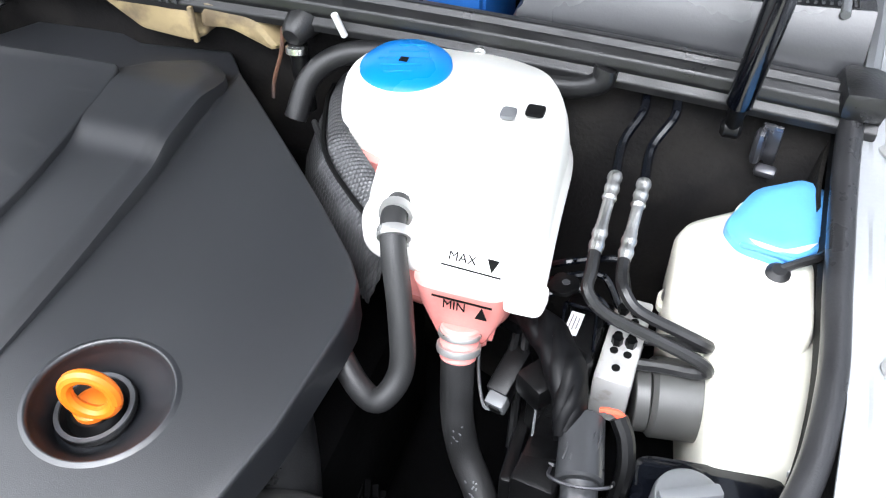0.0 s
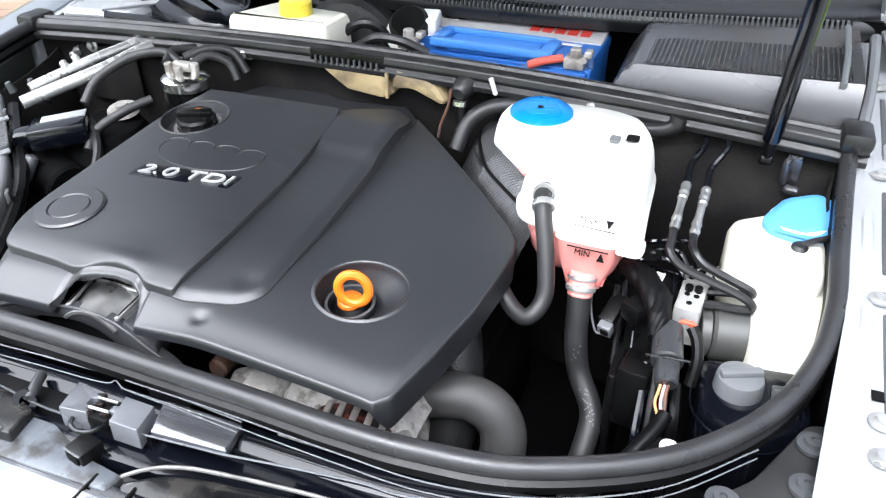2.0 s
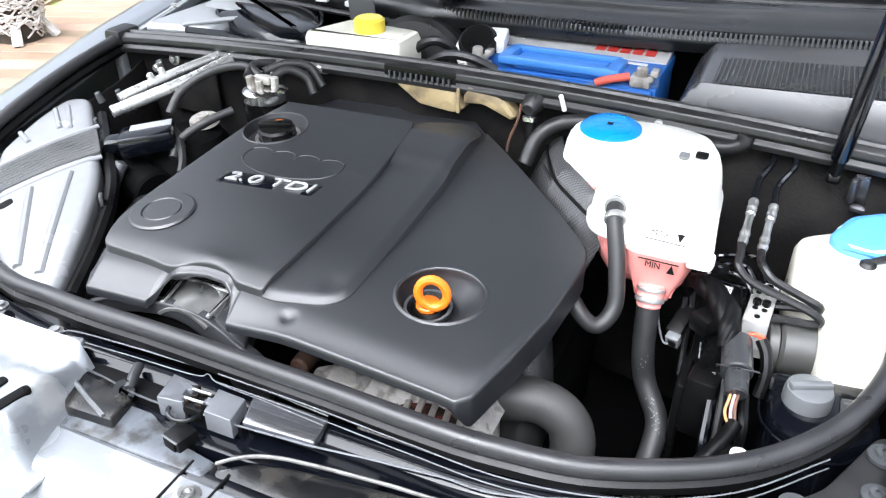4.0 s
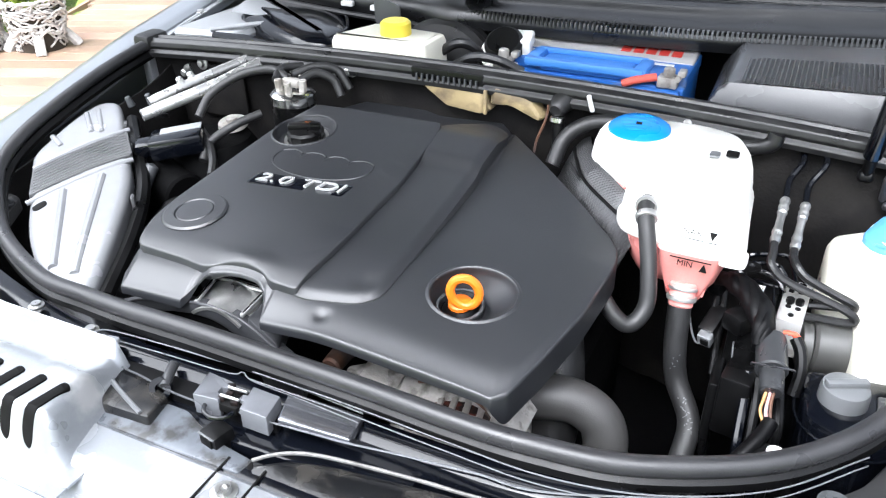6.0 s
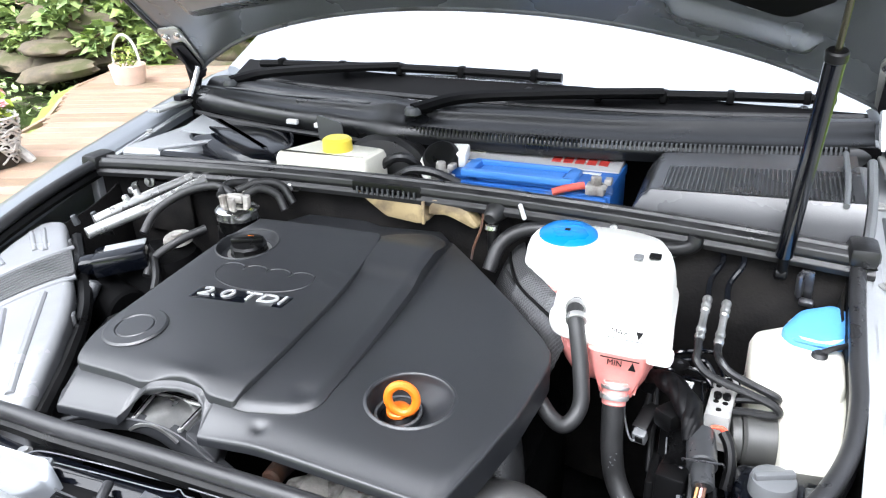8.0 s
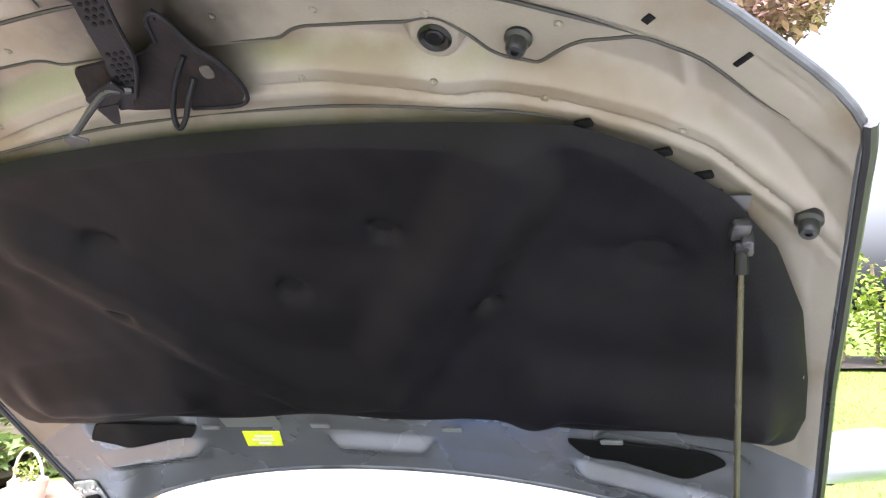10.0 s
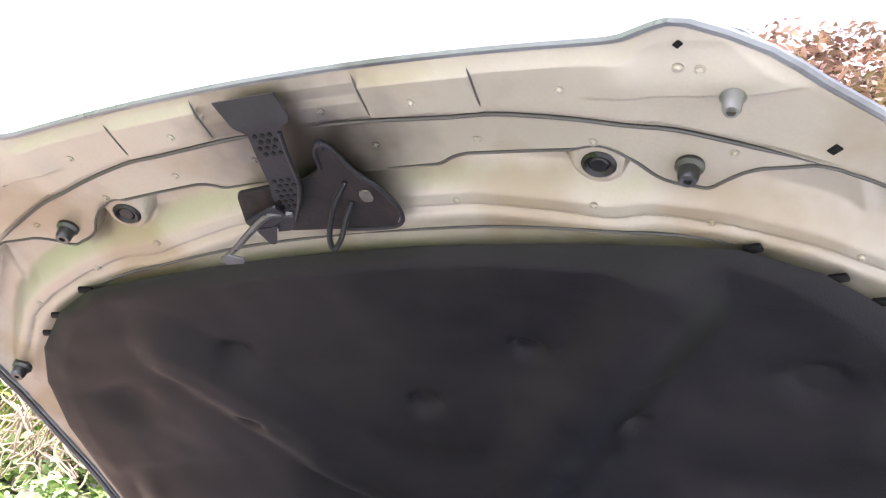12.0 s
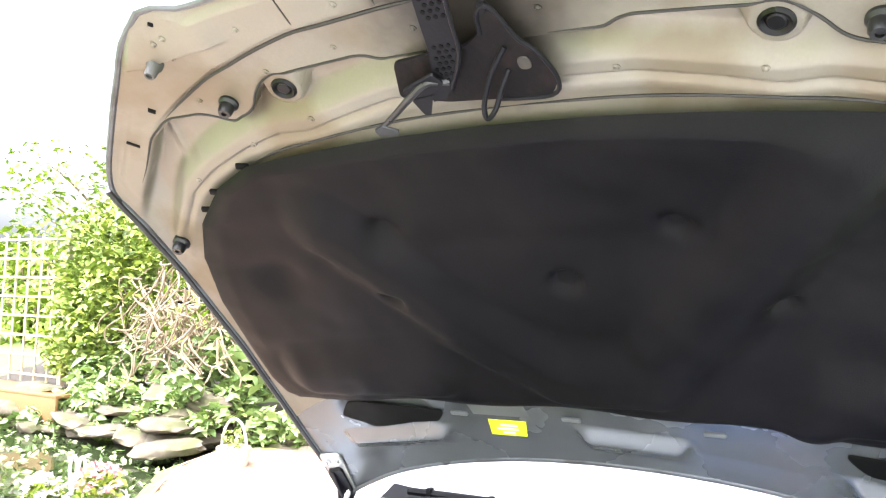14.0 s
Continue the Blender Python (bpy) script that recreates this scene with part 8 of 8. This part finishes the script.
# boards run crosswise towards the car
dvec = V(0.93, 0.37).normalized()
nvec = V(-dvec.y, dvec.x)
BW = 0.145
for k in range(-26, 52):
    n0 = nvec * (k * BW)
    # clip the board between the pond edge and the lawn side
    ts = [t * 0.05 for t in range(-200, 120)]
    ok = [t for t in ts if edge_x((n0 + dvec * t).y) < (n0 + dvec * t).x < -1.0 and -2.6 < (n0 + dvec * t).y < 7.4]
    if len(ok) < 4:
        continue
    a, b = min(ok), max(ok)
    ln = b - a
    bm = bmesh.new()
    c = n0 + dvec * (a + b) / 2
    box(bm, None, (ln, BW - 0.007, 0.03), pose(c.x, c.y, -0.015, 0, 0, math.degrees(math.atan2(dvec.y, dvec.x))), 0.003, 1)
    part("plank", bm, wood_m, deck)
bm = bmesh.new()
pts = [(edge_x(y) - 0.02, y) for y in [-2.5 + 0.5 * k for k in range(20)]]
for (x0, y0), (x1, y1) in zip(pts, pts[1:]):
    d = V(x1 - x0, y1 - y0)
    box(bm, None, (d.length, 0.03, 0.16), pose((x0 + x1) / 2, (y0 + y1) / 2, -0.09, 0, 0, math.degrees(math.atan2(d.y, d.x))))
part("edge_board", bm, wood_m, deck)

# unseen paving, added to bounce light up under the bonnet
drive = tagged(part("driveway", slab([(-1.0, -9), (6, -9), (6, 0.9), (1.12, 1.3), (1.12, 6.0), (-1.0, 6.0)], -0.004, 0.05, 0.006, r=0.05), pave_m), "unseen pale grey paving added to bounce light", "driveway", "", "structure")
pond = tagged(part("pond_water", sheet(lambda u, v: V(-10.2 + 6.6 * u, -1.2 + 7.4 * v, -0.14 + 0.004 * noise.noise(V(u * 30, v * 30, 1))), 60, 60), water_m), "dark green pond water reflecting the sky", "pond", "", "structure")

rng = random.Random(5)


def rock(size, flat=0.5, seed=0):
    bm = bmesh.new()
    bmesh.ops.create_icosphere(bm, subdivisions=3, radius=1)
    for v in bm.verts:
        k = 1 + 0.30 * noise.noise(v.co * 1.3 + V(seed, 0, 0)) + 0.12 * noise.noise(v.co * 3.5 + V(0, seed, 0))
        v.co = V(v.co.x * size[0] * k, v.co.y * size[1] * k, max(-0.8, min(0.75, v.co.z * k)) * size[2])
    return bm


for k in range(34):
    f = k / 33
    x = -9.4 + 5.0 * ((k * 7) % 34) / 33
    row = k % 3
    y = 6.05 + 0.14 * (x + 7) + 0.22 * row + rng.uniform(-0.1, 0.1)
    z = -0.08 + 0.17 * row
    s = (rng.uniform(0.22, 0.42), rng.uniform(0.16, 0.26), rng.uniform(0.08, 0.14))
    r = part("rock", rock(s, seed=k * 1.7), rock_m, None, "", 50)
    r.matrix_world = pose(x, y, z, rng.uniform(-8, 8), rng.uniform(-8, 8), rng.uniform(-25, 25))
    tagged(r, "flat mossy rock stacked along the pond bank", "rock", "pond bank rocks")
for k, (x, y, z, s) in enumerate(((-5.75, 5.35, 0.02, 0.36), (-5.95, 5.75, 0.05, 0.40), (-6.05, 5.55, 0.20, 0.34), (-6.25, 5.9, 0.30, 0.42), (-6.0, 6.1, 0.42, 0.38), (-6.55, 5.7, 0.08, 0.40), (-6.5, 6.0, 0.48, 0.36))):
    r = part("rock", rock((s, s * 0.7, s * 0.24), seed=50 + k * 2.3), rock_m, None, "", 50)
    r.matrix_world = pose(x, y, z, 4, -5 + 3 * k, 35 - 17 * k)
    tagged(r, "rough mossy rock piled beside the deck edge", "rock", "pond bank rocks")
tagged(part("bank_soil", sheet(lambda u, v: V(-10.5 + 6.8 * u, 6.15 + 0.14 * (-3.5 + 6.8 * u) + 1.6 * v, -0.2 + 0.75 * v ** 0.6 + 0.06 * noise.noise(V(u * 12, v * 5, 0))), 40, 14), soil_m, None, "", 180), "dark soil bank behind the pond", "bank", "", "structure")


def leaves(bm, centre, radius, count, size, rnd, squash=1.0, hang=0.3):
    """Small bent leaves scattered near the shell of a clump."""
    for _ in range(count):
        d = V(rnd.gauss(0, 1), rnd.gauss(0, 1), rnd.gauss(0, 1)).normalized()
        p = Vector(centre) + V(d.x * radius[0], d.y * radius[1], d.z * radius[2]) * rnd.uniform(0.55, 1.05)
        s = size * rnd.uniform(0.6, 1.3)
        m = Matrix.Translation(p) @ Euler((rnd.uniform(-0.9, 0.9), rnd.uniform(-0.9, 0.9), rnd.uniform(0, 6.28))).to_matrix().to_4x4()
        a, b, c, e = (bm.verts.new(m @ V(*q)) for q in ((0, -s, -s * hang), (s * 0.45, 0, 0), (0, s, -s * hang), (-s * 0.45, 0, 0)))
        bm.faces.new((a, b, e)), bm.faces.new((b, c, e))


def stems(bm, base, tips, r):
    for t in tips:
        b, t = Vector(base), Vector(t)
        j = V(rng.uniform(-0.15, 0.15), rng.uniform(-0.15, 0.15), 0)
        tube(bm, [b, b.lerp(t, 0.4) + j, b.lerp(t, 0.75) - j * 0.5, t], r, 6, 4, radii=lambda f: r * (1 - 0.75 * f))


def shrub(name, base, clumps, count, size, material, label, seed, stem=bark_m, cat="bush"):
    b = thing(name, base, label, cat, "bushes by the pond")
    rnd = random.Random(seed)
    bm = bmesh.new()
    stems(bm, base, [c for c, r in clumps], 0.03)
    part("stem_cluster", bm, stem, b)
    bm = bmesh.new()
    for c, r in clumps:
        leaves(bm, c, r, count, size, rnd)
    part("crown", bm, material, b, "", 180)
    return b


# climbing shrub over the bank, seen through the gap beside the bonnet
cl = [((-8.6, 6.5, 2.1), (0.55, 0.5, 0.55)), ((-7.9, 6.45, 2.3), (0.6, 0.5, 0.5)), ((-7.1, 6.5, 2.25), (0.55, 0.45, 0.45)), ((-8.5, 6.4, 1.5), (0.55, 0.4, 0.5)), ((-7.8, 6.35, 1.7), (0.5, 0.4, 0.5)), ((-8.3, 6.35, 0.95), (0.55, 0.4, 0.45)), ((-6.5, 6.6, 2.0), (0.5, 0.4, 0.45)), ((-8.9, 6.5, 0.8), (0.4, 0.3, 0.4)), ((-5.8, 6.9, 1.9), (0.5, 0.4, 0.5))]
shrub("climbing_shrub", (-7.8, 6.7, 0.35), cl, 1150, 0.062, leaf_m, "bright green leafy climbing shrub above the pond bank", 3)
cl = [((-8.0, 6.25, 0.55), (0.5, 0.3, 0.3)), ((-7.2, 6.3, 0.75), (0.45, 0.3, 0.35)), ((-6.6, 6.3, 0.55), (0.4, 0.3, 0.3)), ((-6.0, 6.35, 0.95), (0.45, 0.3, 0.35)), ((-5.5, 6.4, 0.75), (0.4, 0.3, 0.3)), ((-5.0, 6.5, 0.95), (0.4, 0.3, 0.4)), ((-4.4, 6.7, 0.9), (0.4, 0.3, 0.4)), ((-6.9, 6.2, 0.3), (0.4, 0.25, 0.2)), ((-5.4, 6.5, 1.4), (0.4, 0.3, 0.35)), ((-4.6, 6.9, 1.5), (0.5, 0.4, 0.5))]
shrub("ivy", (-6.5, 6.6, 0.2), cl + [((-8.3 + 0.5 * k, 5.98 + 0.05 * k, 0.16 + 0.12 * (k % 3)), (0.32, 0.16, 0.2)) for k in range(8)], 300, 0.105, ivy_m, "broad-leaved ivy hanging over the bank", 4)
shrub("ivy", (-6.0, 6.1, 0.1), [((-6.5 + 0.16 * k, 5.62 + 0.06 * (k % 4), 0.22 + 0.11 * (k % 5)), (0.20, 0.12, 0.12)) for k in range(7)], 60, 0.090, ivy_m, "broad-leaved ivy trailing over the piled rocks", 14)
cl = [((-9.0 + 0.45 * k, 5.72 + 0.07 * k, -0.02 + 0.05 * (k % 2)), (0.28, 0.18, 0.12)) for k in range(6)]
shrub("water_plants", (-7.8, 5.8, -0.1), cl, 110, 0.095, ivy_m, "pale green marginal plants at the pond edge", 6)
for k, (x, y, z, a, b) in enumerate(((-7.0, 5.78, 0.02, 0.55, 0.26), (-6.35, 6.0, 0.10, 0.50, 0.24), (-7.3, 6.05, 0.20, 0.48, 0.22), (-6.7, 6.15, 0.28, 0.55, 0.24), (-6.0, 6.25, 0.34, 0.45, 0.22), (-7.9, 5.85, 0.06, 0.45, 0.22))):
    r = part("rock", rock((a, b, 0.07), seed=90 + k * 3.1), rock_m, None, "", 40)
    r.matrix_world = pose(x, y, z, 3 - k, 2 * k - 4, 12 - 7 * k)
    tagged(r, "thin flat stone ledge over the pond", "rock", "pond bank rocks")
bm = bmesh.new()
rnd = random.Random(41)
for k in range(420):
    x, y = rnd.uniform(-8.8, -5.2), rnd.uniform(3.6, 5.6)
    leaves(bm, (x, y, -0.128), (0.02, 0.02, 0.002), 1, 0.045, rnd, hang=0.05)
tagged(part("floating_leaves", bm, ivy_m, None, "", 180), "pale fallen leaves floating on the pond", "leaves", "", "stuff")
# tangle of bare stems
tang = thing("dry_tangle", (-6.6, 6.35, 0.5), "tangle of pale dry bare stems", "stems", "", "stuff")
bm = bmesh.new()
for k in range(95):
    x = rng.uniform(-7.3, -5.7)
    z0 = rng.uniform(1.0, 2.0)
    p = V(x, 6.05 + rng.uniform(-0.1, 0.25), z0)
    q = [p]
    for j in range(4):
        p = p + V(rng.uniform(-0.28, 0.28), rng.uniform(-0.1, 0.1), rng.uniform(-0.32, 0.06))
        q.append(p)
    tube(bm, q, 0.011, 5, 4)
part("stem_mass", bm, stem_m, tang)

# far trees behind the shrub
def far_tree(name, base, h, w, material, label, seed, count=1500, size=0.11):
    t = thing(name, base, label, "tree", "far trees")
    rnd = random.Random(seed)
    b = Vector(base)
    bm = bmesh.new()
    tube(bm, [b, b + V(0.1, 0, h * 0.3), b + V(-0.05, 0.05, h * 0.6), b + V(0, 0, h * 0.88)], 0.12, 8, 5, radii=lambda f: 0.14 * (1 - 0.85 * f))
    tips = []
    for k in range(16):
        f = rnd.uniform(0.35, 0.9)
        a = rnd.uniform(0, 6.28)
        tip = b + V(math.cos(a) * w * rnd.uniform(0.4, 0.95), math.sin(a) * w * rnd.uniform(0.4, 0.95), h * (f + 0.10))
        tips.append(tip)
        tube(bm, [b + V(0, 0, h * f * 0.8), b.lerp(tip, 0.6) + V(0, 0, h * f * 0.35), tip], 0.04, 5, 4, radii=lambda q: 0.05 * (1 - 0.8 * q))
    part("trunk", bm, bark_m, t)
    bm = bmesh.new()
    for tip in tips + [b + V(0, 0, h * 0.9)]:
        s = w * rnd.uniform(0.28, 0.45)
        leaves(bm, tip, (s, s, s * 0.75), count // 17, size, rnd)
    part("crown", bm, material, t, "", 180)


far_tree("tree", (-14.0, 12.5, 0), 4.6, 2.4, leaf_m, "pale green garden tree behind the pond", 11)
far_tree("tree", (-18.0, 14.0, 0), 5.2, 2.8, hedge_m, "tall light green tree at the garden's end", 12)
far_tree("tree", (-10.5, 13.0, 0), 3.8, 2.0, leaf_m, "low light green tree behind the shrub", 13)
far_tree("copper_tree", (1.5, 14.0, 0.5), 7.6, 2.1, copper_m, "copper-leaved tree above the hedge", 14, 12000, 0.11)

far_hedge = thing("far_hedge", (-16, 12.6, 0), "pale green hedge at the far garden edge", "hedge")
rnd = random.Random(77)
bm = bmesh.new()
for k in range(60):
    leaves(bm, (-26 + 0.33 * k + rnd.uniform(-0.3, 0.3), 11.0 + rnd.uniform(-0.6, 0.6), rnd.uniform(0.3, 2.6)), (0.8, 0.6, 0.8), 130, 0.15, rnd)
part("foliage", bm, hedge_m, far_hedge, "", 180)
bm = bmesh.new()
for k in range(40):
    tube(bm, [(-26 + 0.5 * k, 11.1, 0), (-25.9 + 0.5 * k, 11.05, 1.2), (-26 + 0.5 * k, 11, 2.3)], 0.04, 6, 3)
tagged(part("undergrowth", bm, bark_m, far_hedge), kind="stuff")

# trellis panel on its raised timber edge
tre = thing("trellis", (-9.5, 6.4, 0.35), "weathered square trellis panel", "trellis")
for k in range(7):
    part("upright", boxm((-10.5 + 0.27 * k, 6.35, 1.35), (0.03, 0.02, 2.0), 0.003), trellis_m, tre)
for k in range(8):
    part("crosspiece", boxm((-9.7, 6.33, 0.45 + 0.26 * k), (1.7, 0.02, 0.03), 0.003), trellis_m, tre)
part("post", boxm((-8.86, 6.35, 1.35), (0.07, 0.07, 2.1), 0.005), trellis_m, tre)
led = thing("raised_bed", (-9.0, 6.0, 0.0), "low timber-edged terrace beside the pond", "terrace", "", "structure")
bed_m = mat("amber_stained_wood", (0.20, 0.105, 0.035), 0.6, var=0.2, vscale=6, bump=0.3, bscale=70)
part("top_board", boxm((-9.3, 6.1, 0.30), (2.4, 0.7, 0.04), 0.006), bed_m, led)
part("riser", boxm((-9.3, 5.77, 0.12), (2.4, 0.04, 0.32), 0.006), bed_m, led)

# hedge and lawn on the other side
hed = thing("hedge", (6, 14.0, 0.5), "tall yellow-green clipped hedge", "hedge")
rnd = random.Random(21)
bm = bmesh.new()
for k in range(46):
    leaves(bm, (1.2 + 0.26 * k, 13.6 + rnd.uniform(-0.25, 0.25), rnd.uniform(1.0, 2.6)), (0.5, 0.5, 0.6), 240, 0.07, rnd)
part("foliage", bm, hedge_m, hed, "", 180)
bm = bmesh.new()
for k in range(24):
    x = 1.2 + 0.5 * k
    tube(bm, [(x, 13.7, 0.5), (x + 0.05, 13.7, 1.2), (x, 13.65, 2.2)], 0.03, 6, 3)
tagged(part("undergrowth", bm, bark_m, hed), kind="stuff")
tagged(part("hedge_soil", sheet(lambda u, v: V(0 + 14 * u, 12.9 + 1.6 * v, 0.585 + 0.10 * v + 0.03 * noise.noise(V(u * 20, v * 4, 2))), 40, 8), soil_m, None, "", 180), "dark soil strip below the hedge", "bed", "", "structure")
tagged(part("red_post", boxm((2.75, 12.95, 0.95), (0.10, 0.10, 0.80), 0.008), brick_m), "reddish timber post at the hedge", "post")

bm = bmesh.new()
rnd = random.Random(8)
for _ in range(26000):
    x, y = rnd.uniform(0.95, 7.5), rnd.uniform(1.5, 12.9)
    z = ground_z(x, y)
    h, a = rnd.uniform(0.02, 0.045), rnd.uniform(0, 6.28)
    dx, dy = 0.006 * math.cos(a), 0.006 * math.sin(a)
    v = [bm.verts.new((x - dx, y - dy, z)), bm.verts.new((x + dx, y + dy, z)), bm.verts.new((x + rnd.uniform(-0.02, 0.02), y + rnd.uniform(-0.02, 0.02), z + h))]
    bm.faces.new(v)
tagged(part("grass", bm, blade_m, None, "", 180), "short mown green grass", "grass", "", "stuff")


# wicker planter with flowers
def wicker(name, at, r, h, label, seed, flower):
    p = thing(name, at, label, "planter", "wicker planters")
    rnd = random.Random(seed)
    x, y, z = at
    bm = bmesh.new()
    for k in range(150):
        a = rnd.uniform(0, 6.28)
        q = []
        zz = z + rnd.uniform(0.02, h)
        for j in range(5):
            rr = r * (0.82 + 0.22 * (zz - z) / h) * rnd.uniform(0.9, 1.06)
            q.append((x + rr * math.cos(a), y + rr * math.sin(a), zz))
            a += rnd.uniform(0.15, 0.42)
            zz = min(z + h, max(z + 0.01, zz + rnd.uniform(-0.05, 0.05)))
        tube(bm, q, 0.006, 5, 3)
    part("basket", bm, wicker_m, p, "woven whitewashed twigs")
    part("soil", lathe(bmesh.new(), [(0, h * 0.8), (r * 0.9, h * 0.8), (r * 0.75, 0.0), (0, 0.0)], pose(x, y, z), 24), soil_m, p)
    for k in range(4):
        a = 0.8 + k * 1.57
        bm = bmesh.new()
        tube(bm, [(x + r * 0.7 * math.cos(a), y + r * 0.7 * math.sin(a), z + 0.10), (x + r * 1.05 * math.cos(a), y + r * 1.05 * math.sin(a), z + 0.03), (x + r * 1.15 * math.cos(a), y + r * 1.15 * math.sin(a), z)], 0.03, 7, 4)
        part("foot", bm, wicker_m, p)
    bm = bmesh.new()
    leaves(bm, (x, y, z + h * 1.15), (r * 0.85, r * 0.85, h * 0.45), 260, 0.035, rnd)
    part("foliage", bm, hedge_m, p, "", 180)
    bm = bmesh.new()
    for k in range(46):
        d = V(rnd.gauss(0, 1), rnd.gauss(0, 1), abs(rnd.gauss(0, 1)) + 0.2).normalized()
        leaves(bm, (x + d.x * r * 0.85, y + d.y * r * 0.85, z + h * 1.15 + d.z * h * 0.45), (0.025, 0.025, 0.02), 10, 0.022, rnd)
    part("bloom", bm, flower, p, "", 180)


wicker("wicker_planter", (-3.72, 2.93, 0.0), 0.17, 0.30, "whitewashed wicker planter with pink flowers on the deck", 31, petal_m)
for dx in (-0.13, -0.05):
    x0, y0 = -3.72 + dx, 2.85
    loop_pts = [(x0 - 0.03 * math.sin(a) * (1 - 0.2 * math.cos(a)), y0, 0.42 - 0.11 * math.cos(a)) for a in [k * math.pi / 8 for k in range(17)]]
    tagged(part("twig_loop", tube(bmesh.new(), loop_pts, 0.010, 6, 3), wicker_m), "tall whitewashed twig loop on the wicker planter", "loop", "twig loops")
wicker("wicker_planter", (-4.0, 2.75, 0.0), 0.13, 0.26, "whitewashed wicker planter with a handle on the deck", 32, white_petal_m)
# hooped basket by the pond edge
bk = thing("hooped_basket", (-4.75, 5.2, 0), "pale basket with a hoop handle by the pond", "basket")
part("tub", lathe(bmesh.new(), [(0, 0), (0.13, 0), (0.16, 0.16), (0.15, 0.17), (0.13, 0.15), (0, 0.15)], pose(-4.75, 5.2, 0), 28), mat("pale_clay", (0.62, 0.47, 0.38), 0.7, var=0.15, bump=0.1), bk)
part("hoop", tube(bmesh.new(), [(-4.75 - 0.15 * math.cos(a), 5.2, 0.16 + 0.26 * math.sin(a)) for a in [k * math.pi / 10 for k in range(11)]], 0.012, 8, 3), wicker_m, bk)
bm = bmesh.new()
leaves(bm, (-4.75, 5.2, 0.24), (0.13, 0.13, 0.09), 120, 0.03, random.Random(44))
part("foliage", bm, leaf_m, bk, "", 180)
